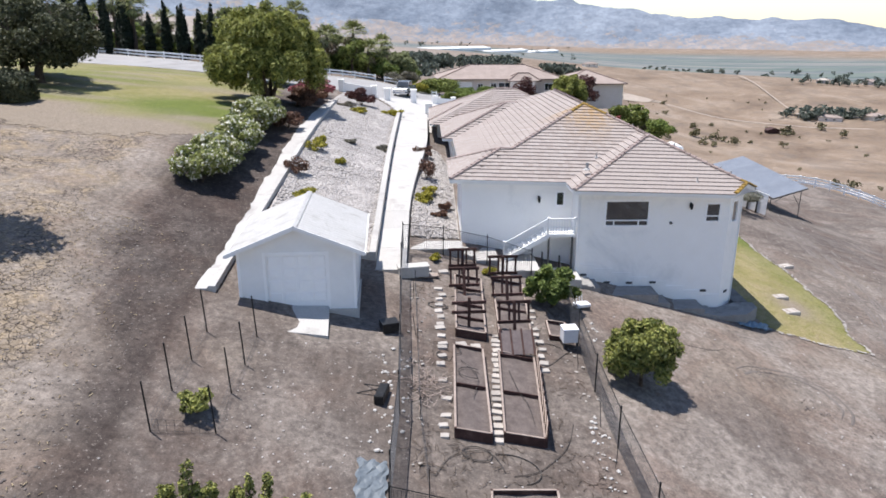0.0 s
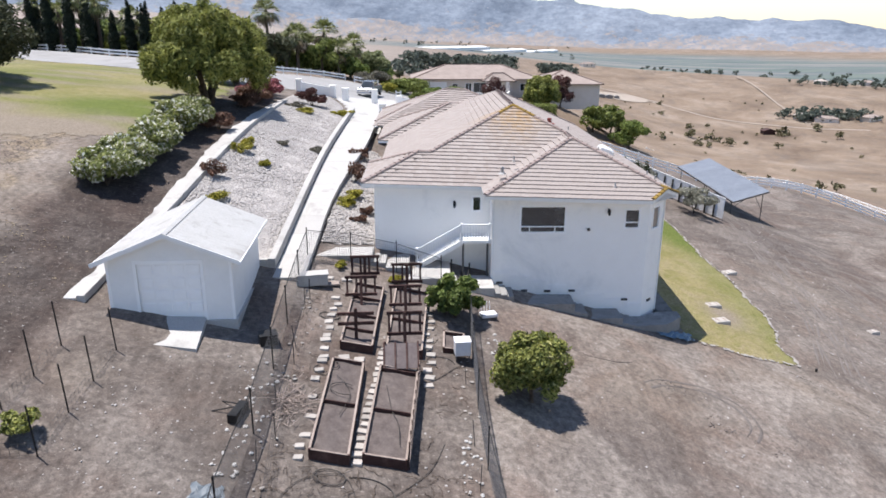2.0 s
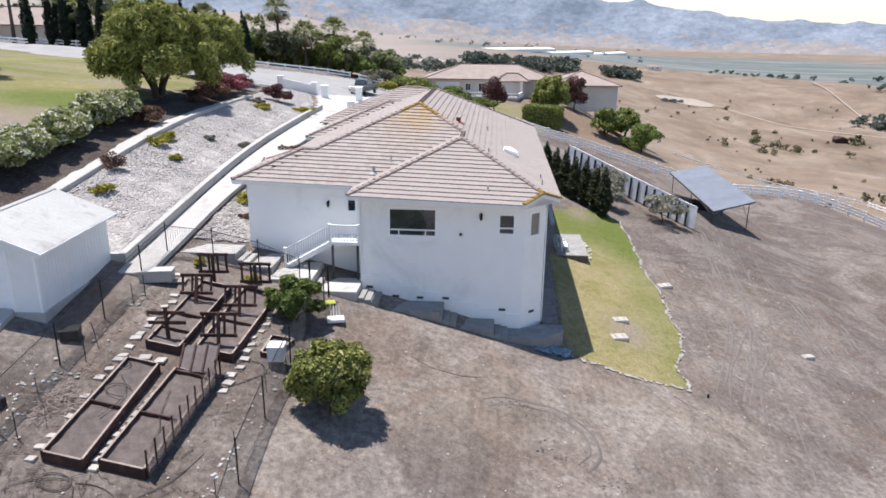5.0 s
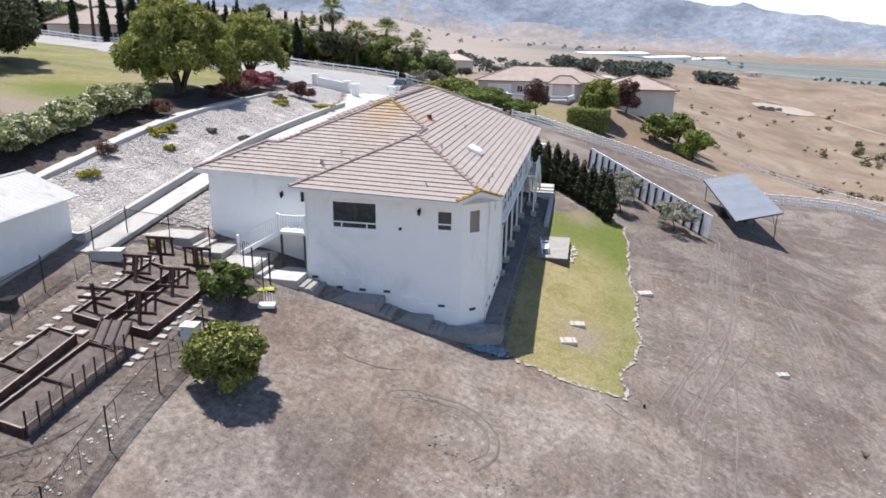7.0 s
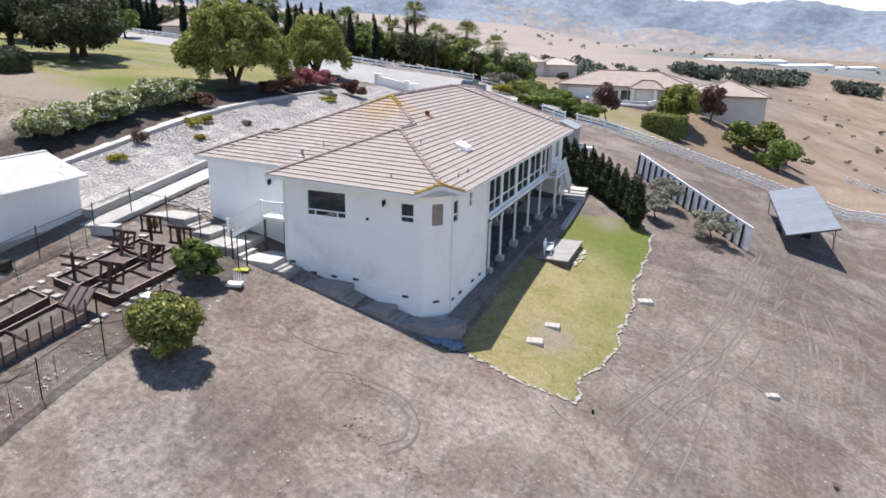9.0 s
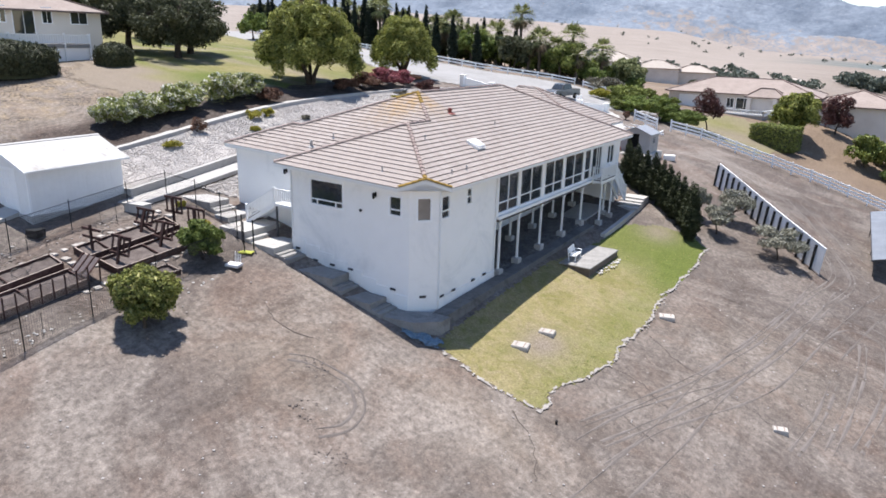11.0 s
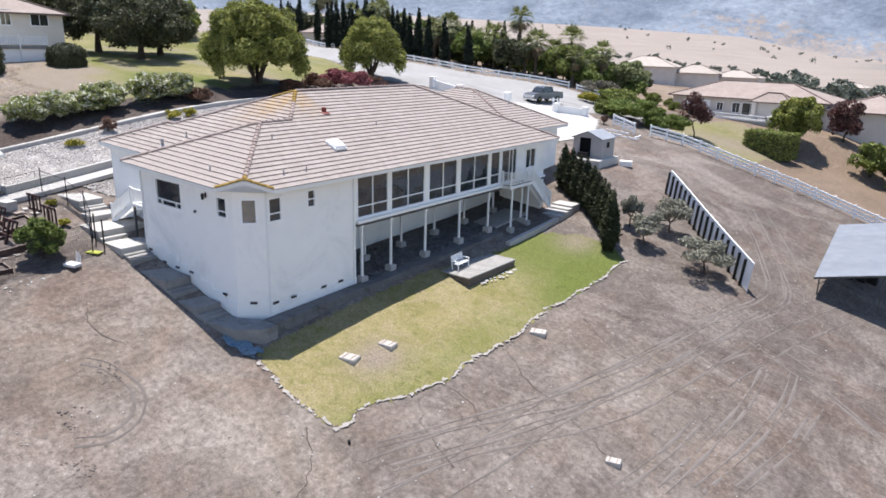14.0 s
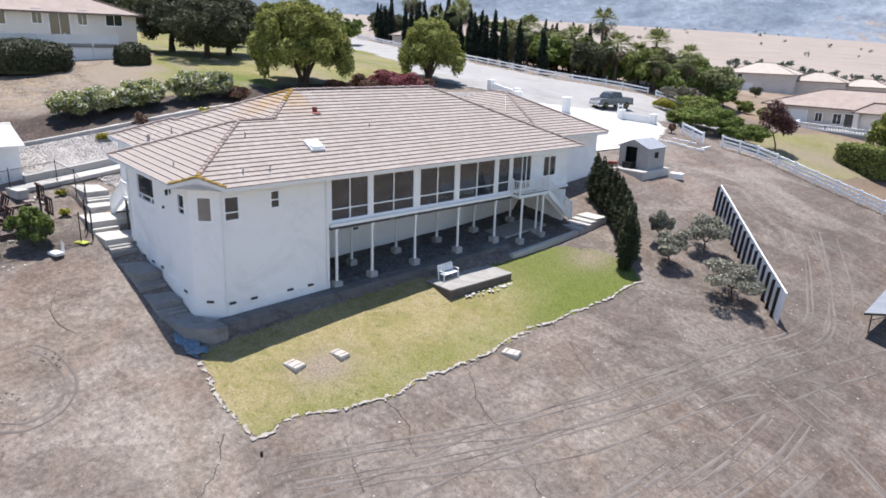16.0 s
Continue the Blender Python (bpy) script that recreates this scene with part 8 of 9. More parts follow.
for h in (0.12, 2.45):
    for i in range(N):
        s = Shape()
        a, b = P0.lerp(P1, i / N), P0.lerp(P1, (i + 1) / N)
        nn = Vector(((b - a).normalized().y, -(b - a).normalized().x, 0)) * (-0.25 * h / 2.45)
        s.beam(Vector((a.x, a.y, gz(a.x, a.y) + h)) + nn, Vector((b.x, b.y, gz(b.x, b.y) + h)) + nn, 0.1, 0.1)
        s.made("rail", PALEWOOD if h < 1 else WHITE, wb)

# open shelter with a tin roof
cn = thing("shelter", (43.8, 90, gz(43.8, 90)), "open-sided shelter with a blue-grey tin roof on thin steel posts", "shelter")
F_, R_, L_, B_ = Vector((41.95, 81.8, -2.63)), Vector((46.97, 83.4, -1.75)), Vector((40.81, 98.2, -1.49)), Vector((45.83, 99.8, -0.62))
for i in range(8):
    f0, f1 = i / 8, (i + 1) / 8
    s = Shape()
    for j in range(6):
        for g0, g1, h0, h1 in ((j / 6, (j + 0.5) / 6, 0, 0.05), ((j + 0.5) / 6, (j + 1) / 6, 0.05, 0)):
            q = [F_.lerp(L_, f0 + (f1 - f0) * g).lerp(R_.lerp(B_, f0 + (f1 - f0) * g), u) + Vector((0, 0, h)) for g, u, h in ((g0, 0, h0), (g1, 0, h1), (g1, 1, h1), (g0, 1, h0))]
            s.face(*q)
    s.made("roof_sheet", TIN, cn)
under = Shape()
for p, q in ((F_, R_), (R_, B_), (B_, L_), (L_, F_)):
    under.beam(p - Vector((0, 0, 0.1)), q - Vector((0, 0, 0.1)), 0.08, 0.14)
under.made("roof_frame", DARKSTEEL, cn)
for f in (0.2, 0.4, 0.6, 0.8):
    s = Shape()
    s.beam(F_.lerp(L_, f) - Vector((0, 0, 0.08)), R_.lerp(B_, f) - Vector((0, 0, 0.08)), 0.06, 0.1)
    s.made("purlin", DARKSTEEL, cn)
for f in (0.05, 0.5, 0.95):
    for p, q in ((F_, L_), (R_, B_)):
        e = p.lerp(q, f).lerp((R_ if p is F_ else F_).lerp(B_ if p is F_ else L_, f), 0.06)
        s = Shape()
        g = gz(e.x, e.y)
        s.tube([(e.x, e.y, g - 0.2), (e.x, e.y, e.z - 0.1)], 0.05, 7)
        s.made("post", DARKSTEEL, cn)
for p, q in ((F_, R_), (F_, L_), (R_, B_)):
    a, b = p.lerp(q, 0.06), p.lerp(q, 0.3)
    s = Shape()
    s.tube([(a.x, a.y, gz(a.x, a.y) + 1.2), (b.x, b.y, b.z - 0.15)], 0.035, 6)
    s.made("brace", DARKSTEEL, cn)
for i in range(4):
    feed = Shape()
    x, y = 42.4 + 0.9 * i, 91.0 + 0.7 * i
    feed.box(x - 0.4, x + 0.4, y - 0.8, y + 0.8, gz(x, y) - 0.1, gz(x, y) + 0.9, 0.05)
    feed.made("stored_box", DARK, cn, "dark stored box in the shade")

# resin shed on a plinth
sh = thing("garden_shed", (16.8, 90.6, gz(16.8, 90.6)), "grey resin shed with open doorway on a concrete plinth", "shed")
sx0, sx1, sy0, sy1, sb, se, sr = 15.1, 18.5, 89.1, 92.2, 3.5, 5.62, 6.3
s = Shape()
s.box(sx0 - 0.5, sx1 + 0.5, sy0 - 1.4, sy1 + 0.4, 2.0, sb, 0.06)
s.made("plinth", CONCRETE, sh, "pale concrete plinth")
for a, b, c, d in ((sx0, sx0 + 0.09, sy0, sy1), (sx1 - 0.09, sx1, sy0, sy1), (sx0 + 0.09, sx1 - 0.09, sy1 - 0.09, sy1), (sx0 + 0.09, sx0 + 0.75, sy0, sy0 + 0.09), (sx1 - 1.3, sx1 - 0.09, sy0, sy0 + 0.09)):
    s = Shape()
    s.box(a, b, c, d, sb, se)
    s.made("wall", PLASTIC, sh)
mx = (sx0 + sx1) / 2
for y in (sy0, sy1 - 0.09):
    s = Shape()
    s.loft([[(sx0, yy, se), (sx1, yy, se), (mx, yy, sr)] for yy in (y, y + 0.09)])
    s.made("gable", PLASTIC, sh)
for e in (sx0 - 0.15, sx1 + 0.15):
    s = Shape()
    s.loft([[(e, y, se - 0.08), (mx, y, sr + 0.02), (mx, y, sr + 0.09), (e, y, se)] for y in (sy0 - 0.2, sy1 + 0.2)])
    s.made("roof_panel", PLASTICROOF, sh, "blue-grey roof panel")
s = Shape()
s.box(sx1, sx1 + 0.03, 90.3, 90.95, 4.6, 5.2, 0.01)
s.made("window", PANE, sh, "small dark window")
# near-black sheet inside the doorway, put in for the shade within
s = Shape()
s.box(sx0 + 0.1, sx1 - 0.1, 89.9, 89.96, sb, se)
s.made("dark_interior", DARK, sh)
bx = boxy("storage_box", (16.6, 88.7, sb), 1.1, 0.6, 0.55, BLACKMETAL, "dark storage chest before the shed door", "box", 0, 0, 0.05)
boxy("toy_wagon", (15.0, 88.3, sb), 0.9, 0.45, 0.5, REDPAINT, "small faded red cart on the forecourt", "cart", 0.2, 20)
boxy("white_tank", (19.9, 92.6, gz(19.9, 92.6)), 1.3, 0.8, 0.6, WHITE, "low white tank beside the shed", "tank", 0, 15)


def rail_fence(name, line, rails, h, label, step=2.4):
    f = thing(name, (*line[0], gz(*line[0])), label, "fence")
    pts = []
    for (ax, ay), (bx, by) in zip(line, line[1:]):
        n = max(1, round(math.hypot(bx - ax, by - ay) / step))
        pts += [(ax + (bx - ax) * i / n, ay + (by - ay) * i / n) for i in range(n)]
    pts.append(line[-1])
    post = None
    for i, (x, y) in enumerate(pts):
        z = gz(x, y)
        if post is None:
            s = Shape()
            s.box(x - 0.09, x + 0.09, y - 0.09, y + 0.09, z - 0.3, z + h, 0.012)
            s.box(x - 0.115, x + 0.115, y - 0.115, y + 0.115, z + h, z + h + 0.05, 0.015)
            post = s.made("post", VINYL, f)
            base = Vector((x, y, z))
        else:
            share(post, "post", f, Vector((x, y, z)) - base)
        if i:
            px, py = pts[i - 1]
            pz = gz(px, py)
            for r in rails:
                s = Shape()
                s.beam((px, py, pz + r), (x, y, z + r), 0.14, 0.23)
                s.made("rail", VINYL, f)
    return f


rail_fence("rail_fence", [(8.8, 112.6), (12.6, 111.2)], (0.5, 0.95, 1.42), 1.6, "white vinyl rail fence at the end of the forecourt")
rail_fence("rail_fence", [(14.0, 113.5), (18, 115.2), (25.5, 114.6), (33, 114.9), (40, 114.2), (57, 113), (74, 111.3), (96, 109), (130, 104)], (0.5, 0.95, 1.42), 1.6, "white vinyl three-rail fence along the field")
rail_fence("rail_fence", [(62, 180), (75, 190), (88, 192), (100, 187), (110, 179), (113, 165), (116, 150), (122, 120), (130, 104)], (0.5, 1.1), 1.3, "white rail fence round the dry pasture", 3.0)
rail_fence("rail_fence", [(-118, 150.5), (-85, 138), (-62, 127.4), (-50, 122.6), (-40, 119.5), (-31.5, 119.8), (-24, 121.5), (-19, 124.5), (-13, 130.5), (-9.5, 132.8)], (0.45, 0.95), 1.1, "white rail fence along the far side of the road", 3.0)
rail_fence("rail_fence", [(-7.8, 132.6), (-3.5, 132.6)], (0.45, 0.95), 1.1, "short white rail fence beside the road", 2.2)

# forecourt walls and pillars
for pts, hh in (([(-11.6, 97.2), (-7.2, 97.7)], 1.25), ([(1.3, 109.6), (4.2, 112.9)], 1.0)):
    w = thing("garden_wall", (*pts[0], gz(*pts[0])), "low white plastered wall with square end pillars", "wall")
    (ax, ay), (bx, by) = pts
    s = Shape()
    s.beam((ax, ay, gz(ax, ay) + hh / 2 - 0.2), (bx, by, gz(bx, by) + hh / 2 - 0.2), 0.25, hh + 0.4)
    s.made("wall_body", STUCCO, w)
    for x, y in pts:
        s = Shape()
        z = gz(x, y)
        s.box(x - 0.35, x + 0.35, y - 0.35, y + 0.35, z - 0.3, z + hh + 0.25, 0.03)
        s.box(x - 0.42, x + 0.42, y - 0.42, y + 0.42, z + hh + 0.25, z + hh + 0.37, 0.03)
        s.made("pillar", STUCCO, w)
for x, y, hh in ((-1.9, 101.5, 1.9), (-5.3, 95.6, 1.6), (0.2, 85.6, 1.6)):
    s = Shape()
    z = gz(x, y)
    s.box(x - 0.4, x + 0.4, y - 0.4, y + 0.4, z - 0.3, z + hh, 0.04)
    s.box(x - 0.48, x + 0.48, y - 0.48, y + 0.48, z + hh, z + hh + 0.12, 0.03)
    alone(s, "gate_pillar", STUCCO, "square white plastered gate pillar", "pillar", "gate pillars")
s = Shape()
for x in (0.8, 1.5):
    s.box(x - 0.06, x + 0.06, 109.3, 109.42, gz(1, 109) - 0.2, gz(1, 109) + 2.0, 0.01)
s.box(0.86, 1.44, 109.33, 109.39, gz(1, 109) + 1.7, gz(1, 109) + 1.82)
alone(s, "mailbox_post", VINYL, "white timber post frame beside the driveway wall", "post")
for x, y, w, d, a in ((11.2, 106.5, 3.4, 0.18, 10), (13.2, 107.6, 3.0, 0.18, 14), (11.0, 109.4, 3.2, 0.18, 8), (13.6, 110.2, 0.18, 2.4, 5)):
    s = Shape()
    s.obox(pose(x, y, gz(x, y) + 0.08, 0, 6, a), w, d, 0.2)
    alone(s, "timber_edging", VINYL, "white edging board round a small planting plot", "board", "plot edging")
shrub("shrub", 7.9, 111.5, 0.55, 0.5, 1.3, LEAF_RUST, "dark round shrub by the forecourt edge", "shrub", 700, 0.1, 171)


def pickup(at, rz_):
    t = thing("pickup_truck", at, "dark grey crew-cab pickup truck parked on the road", "truck")
    m = pose(*at, 0, 0, rz_) @ Matrix.Scale(1.1, 4)

    def add(name, shape, mat, parent=t, label="", smooth=False):
        shape.v = [tuple(m @ Vector((x, 1.06 * y, 1.12 * z if z > 0.7 else z + 0.12 * z))) for x, y, z in shape.v]
        return shape.made(name, mat, parent, label, smooth)

    def hull(prof, w0, w1):
        s = Shape()
        s.loft([[(x, y * (w0 if z < 1.15 else w1), z) for x, z in prof] for y in (-1, -0.92, 0.92, 1)])
        return s
    body = [(-2.85, 0.45), (-2.9, 0.75), (-2.85, 1.02), (-2.7, 1.12), (-1.45, 1.2), (1.0, 1.2), (2.85, 1.22), (2.9, 0.6), (2.8, 0.45)]
    b = add("body", hull(body, 0.98, 0.94), CARPAINT)
    cab = [(-1.5, 1.18), (-0.85, 1.82), (-0.5, 1.9), (0.75, 1.9), (1.15, 1.2)]
    add("cab", hull(cab, 0.9, 0.8), CARPAINT, t)
    for sy in (-1, 1):
        s = Shape()
        s.loft([[(x, sy * (0.9 - (z - 1.2) * 0.17) * 1.0 + sy * dy, z) for x, z in ((-1.15, 1.25), (-0.75, 1.72), (0.68, 1.76), (0.95, 1.25))] for dy in (0.0, 0.02)])
        add("side_window", s, PANE, t)
    s = Shape()
    s.face((-1.47, -0.78, 1.26), (-1.47, 0.78, 1.26), (-0.92, 0.72, 1.8), (-0.92, -0.72, 1.8))
    s.v = [(x - 0.03, y, z + 0.02) for x, y, z in s.v]
    add("windscreen", s, PANE, t)
    # near-black slab on the closed body, painted shade of an open bed
    s = Shape()
    s.box(1.25, 2.8, -0.82, 0.82, 1.1, 1.225)
    add("load_bed", s, DARK, t, "dark panel standing for the open load bed")
    s = Shape()
    s.box(-2.95, -2.86, -0.7, 0.7, 0.62, 0.98, 0.02)
    add("grille", s, CHROME, t, "chrome grille")
    for sy in (-0.78, 0.78):
        s = Shape()
        s.box(-2.93, -2.83, sy - 0.14, sy + 0.14, 0.72, 0.95, 0.02)
        add("headlight", s, VINYL, t)
    for x in (-2.95, 2.88):
        s = Shape()
        s.box(x - 0.06, x + 0.1, -0.95, 0.95, 0.42, 0.6, 0.03)
        add("bumper", s, CHROME, t, "chrome bumper")
    for x in (-1.85, 1.75):
        for sy in (-0.9, 0.9):
            s = Shape()
            s.tube([(x, sy - 0.13, 0.4), (x, sy - 0.1, 0.4), (x, sy + 0.1, 0.4), (x, sy + 0.13, 0.4)], [0.36, 0.4, 0.4, 0.36], 16)
            w = add("wheel", s, RUBBER, t)
            s = Shape()
            s.tube([(x, sy - 0.14, 0.4), (x, sy + 0.14, 0.4)], 0.22, 12)
            add("rim", s, CHROME, w)


pickup((-3.5, 113.9, gz(-3.5, 113.9) + 0.1), 78)


# ---- neighbouring houses and the distance ----
CAPDARK = surface("dark_ridge_tile", (0.24, 0.17, 0.145), (0.34, 0.26, 0.225), 2, 0.85, grain=8, vary=0.2)


def hip_house(at, w, d, rz_, base, eave, rise, wallmat, roofmat, label, openings=(), wings=()):
    """A neighbour's house: walls, hip roof with eaves and fascia, windows and doors by (side, u, z, width, height)."""
    t = thing("house", (at[0], at[1], base), label, "house", "neighbouring houses")
    m = pose(at[0], at[1], 0, 0, 0, rz_)

    def put(s, name, mat, parent=t, lab=""):
        s.v = [tuple(m @ Vector(v)) for v in s.v]
        return s.made(name, mat, parent, lab)
    for ox, oy, ww, dd, ee, rr in ((0, 0, w, d, eave, rise), *wings):
        for a, b, c, e in ((-ww / 2, ww / 2, -dd / 2, -dd / 2 + 0.3), (-ww / 2, ww / 2, dd / 2 - 0.3, dd / 2), (-ww / 2, -ww / 2 + 0.3, -dd / 2 + 0.3, dd / 2 - 0.3), (ww / 2 - 0.3, ww / 2, -dd / 2 + 0.3, dd / 2 - 0.3)):
            s = Shape()
            s.box(ox + a, ox + b, oy + c, oy + e, base - 3, ee)
            put(s, "wall", wallmat)
        x0, x1, y0, y1 = ox - ww / 2 - 0.7, ox + ww / 2 + 0.7, oy - dd / 2 - 0.7, oy + dd / 2 + 0.7
        h = min(x1 - x0, y1 - y0) / 2
        r0, r1 = ((x0 + h, (y0 + y1) / 2), (x1 - h, (y0 + y1) / 2)) if x1 - x0 > y1 - y0 else (((x0 + x1) / 2, y0 + h), ((x0 + x1) / 2, y1 - h))
        s = Shape()
        n = 14
        for k in range(n):
            f0, f1 = k / n, (k + 1) / n

            def ring(f, lift):
                cs = [(x0, y0, r0), (x1, y0, r1 if x1 - x0 > y1 - y0 else r0), (x1, y1, r1), (x0, y1, r0 if x1 - x0 > y1 - y0 else r1)]
                return [(x + (r[0] - x) * f, y + (r[1] - y) * f, ee + 0.15 + rr * f + lift) for x, y, r in cs]
            a, b = ring(f0, 0.0), ring(f1, 0.0)
            for i in range(4):
                j = (i + 1) % 4
                s.face(a[i], a[j], b[j], b[i])
        s.face(*reversed(ring(0.0, 0.0)))
        put(s.weld(), "roof", roofmat)
        tops = (*r0, ee + 0.2 + rr), (*r1, ee + 0.2 + rr)
        wide = x1 - x0 > y1 - y0
        for p, q in (((x0, y0), tops[0]), ((x1, y0), tops[1 if wide else 0]), ((x1, y1), tops[1]), ((x0, y1), tops[0 if wide else 1]), (r0, tops[1])):
            c = Shape()
            c.beam((*p, ee + 0.2 if p is not r0 else ee + 0.2 + rr), q, 0.32, 0.12)
            put(c, "ridge_cap", CAPDARK)
        # dark brown fascia, with the shadow under the eaves also put into its colour
        s = Shape()
        for p, q in (((x0, y0), (x1, y0)), ((x1, y0), (x1, y1)), ((x1, y1), (x0, y1)), ((x0, y1), (x0, y0))):
            s.beam((*p, ee + 0.08), (*q, ee + 0.08), 0.1, 0.2)
        put(s, "fascia", CAPDARK)
    for side, u, z, ww, hh, kind in openings:
        if side == "f":
            p, dr, out = Vector((u, -d / 2, 0)), Vector((1, 0, 0)), Vector((0, -1, 0))
        elif side == "r":
            p, dr, out = Vector((w / 2, u, 0)), Vector((0, 1, 0)), Vector((1, 0, 0))
        else:
            p, dr, out = Vector((-w / 2, u, 0)), Vector((0, -1, 0)), Vector((-1, 0, 0))
        s = Shape()
        zz = Vector((0, 0, base + z))
        k = 0.1
        for a, b, c, e in ((-ww / 2 - k, ww / 2 + k, -k, 0), (-ww / 2 - k, ww / 2 + k, hh, hh + k), (-ww / 2 - k, -ww / 2, 0, hh), (ww / 2, ww / 2 + k, 0, hh), (-0.03, 0.03, 0, hh)):
            s.loft([[p + zz + dr * x + out * o + Vector((0, 0, v)) for x, o in ((a, 0), (b, 0), (b, 0.06), (a, 0.06))] for v in (c, e)])
        fr = put(s, kind, VINYL)
        s = Shape()
        s.loft([[p + zz + dr * x + out * o + Vector((0, 0, v)) for x, o in ((-ww / 2, 0), (ww / 2, 0), (ww / 2, 0.03), (-ww / 2, 0.03))] for v in (0, hh)])
        put(s, "pane" if kind != "garage_door" else "door_leaf", PANE if kind != "garage_door" else WHITE, fr)
    return t


ROOFPINK = surface("pink_tile_roof", (0.36, 0.29, 0.255), (0.47, 0.39, 0.345), 0.6, 0.85, grain=4, vary=0.1)
ROOFTAN = surface("tan_tile_roof", (0.50, 0.44, 0.385), (0.59, 0.525, 0.465), 0.6, 0.85, grain=4, vary=0.1)
W = "window"
left = hip_house((-46.5, 46.0), 12, 30, 0, gz(-40, 50) - 0.2, 17.1, 2.6, CREAM, ROOFPINK, "cream two-storey house with a pink tile roof and a white deck",
                 [("r", 12.3, 4.2, 1.9, 1.3, W), ("r", 8.6, 4.2, 1.0, 1.6, W), ("r", 6.0, 3.0, 2.2, 2.4, W), ("r", 3.6, 4.2, 1.0, 1.6, W), ("r", -1.5, 4.0, 3.6, 1.5, W), ("r", -9, 4.0, 2.4, 1.5, W)])
dk = thing("balcony", (-38.9, 46, 13.2), "white railed timber deck along the cream house", "deck")
s = Shape()
s.box(-40.45, -37.4, 31, 57.6, 13.3, 13.7, 0.02)
s.made("deck_floor", GREYCON, dk, "grey deck boards")
for z, th in ((14.72, 0.09), (13.84, 0.06)):
    s = Shape()
    s.box(-37.51, -37.37, 31, 57.6, z - th, z)
    s.made("rail", WHITE, dk)
bal = None
for i in range(102):
    if bal is None:
        s = Shape()
        s.box(-37.48, -37.4, 31.1, 31.18, 13.84, 14.64)
        bal = s.made("baluster", WHITE, dk)
    else:
        share(bal, "baluster", dk, Vector((0, 0.26 * i, 0)))
for i in range(10):
    s = Shape()
    s.box(-37.55, -37.36, 31 + 2.94 * i, 31.14 + 2.94 * i, 11.0, 14.85, 0.01)
    s.made("post", WHITE, dk)
s = Shape()
s.box(-37.9, -37.6, 31, 57.4, 10.6, 13.25)
s.made("lower_wall", STUCCO, dk, "white plastered lower wall under the deck")
s = Shape()
s.box(-37.55, -37.49, 31, 57.6, 13.86, 14.62)
s.made("rail_panel", WHITE, dk, "white solid panel behind the balusters")

hip_house((15.5, 158.4), 26, 14, 2, 3.6, 6.75, 2.6, TAUPE, ROOFPINK, "taupe single-storey house with a pink-brown tile roof",
          [("f", -8.6, 0.35, 4.6, 2.2, "garage_door"), ("f", -4.4, 1.0, 1.0, 1.3, W), ("f", -1.6, 0.8, 1.2, 1.6, W), ("f", 0.8, 0.3, 2.6, 2.2, W), ("f", 10.2, 0.9, 1.6, 1.4, W), ("l", 2, 0.9, 1.6, 1.4, W)],
          ((4.6, -7.4, 5.6, 3.2, 6.5, 1.5), (19.6, -0.6, 13.4, 13.5, 5.75, 2.5)))
for x in (17.8, 22.2):
    s = Shape()
    s.box(x - 0.35, x + 0.35, 148.6, 149.3, 3.0, 6.45, 0.04)
    alone(s, "porch_pillar", TAUPE, "square taupe stucco pillar of the neighbour's porch", "pillar", "porch pillars")
pt = thing("patio", (15, 148, 3.6), "raised patio with a low white balustrade before the neighbour's house", "patio")
PATIO = [(8.6, 151.0), (9.6, 146.6), (15.0, 144.6), (21.4, 143.4), (22.6, 149.0)]
s = Shape()
s.prism(PATIO, 2.6, 3.75)
s.made("patio_floor", CONCRETE, pt, "pale patio slab")
for (ax, ay), (bx, by) in zip(PATIO, PATIO[1:]):
    s = Shape()
    s.beam((ax, ay, 4.62), (bx, by, 4.62), 0.28, 0.14)
    s.beam((ax, ay, 3.86), (bx, by, 3.86), 0.28, 0.2)
    s.made("balustrade_rail", WHITE, pt)
    n = int(math.hypot(bx - ax, by - ay) / 0.42)
    for i in range(n + 1):
        x, y = ax + (bx - ax) * i / n, ay + (by - ay) * i / n
        s = Shape()
        s.box(x - 0.09, x + 0.09, y - 0.09, y + 0.09, 3.9, 4.58)
        s.made("baluster", WHITE, pt)
hip_house((-66, 304), 24, 18, 14, 1.3, 7.5, 3.7, TAUPE, ROOFTAN, "taupe two-storey house with a pale tan roof", [("f", -12, 4.4, 1.6, 1.4, W), ("f", -7, 4.4, 1.6, 1.4, W), ("f", -12, 1.2, 1.6, 1.4, W), ("f", -4, 0.3, 4.0, 2.3, "garage_door"), ("r", 0, 4.2, 1.6, 1.4, W), ("r", -5, 1, 1.6, 1.4, W)], ((19, 3, 18, 14, 5.4, 3.0), (34, 6, 16, 12, 4.2, 2.6)))
hip_house((-53, 388), 20, 14, -4, -2.4, 1.6, 2.8, TAUPE, ROOFTAN, "distant tan-roofed house among trees", [("f", -6, 0.8, 2, 1.6, W), ("f", 2, 0.8, 2, 1.6, W), ("f", 8, 0.3, 4, 2.3, "garage_door")])
hip_house((-80, 153), 27, 14, 18, 12.6, 16.4, 3.6, CREAM, ROOFPINK, "cream house with a pink roof behind the road", [("f", -8, 0.8, 2, 1.6, W), ("f", 0, 0.8, 2, 1.6, W), ("f", 7, 0.3, 4, 2.3, "garage_door")])
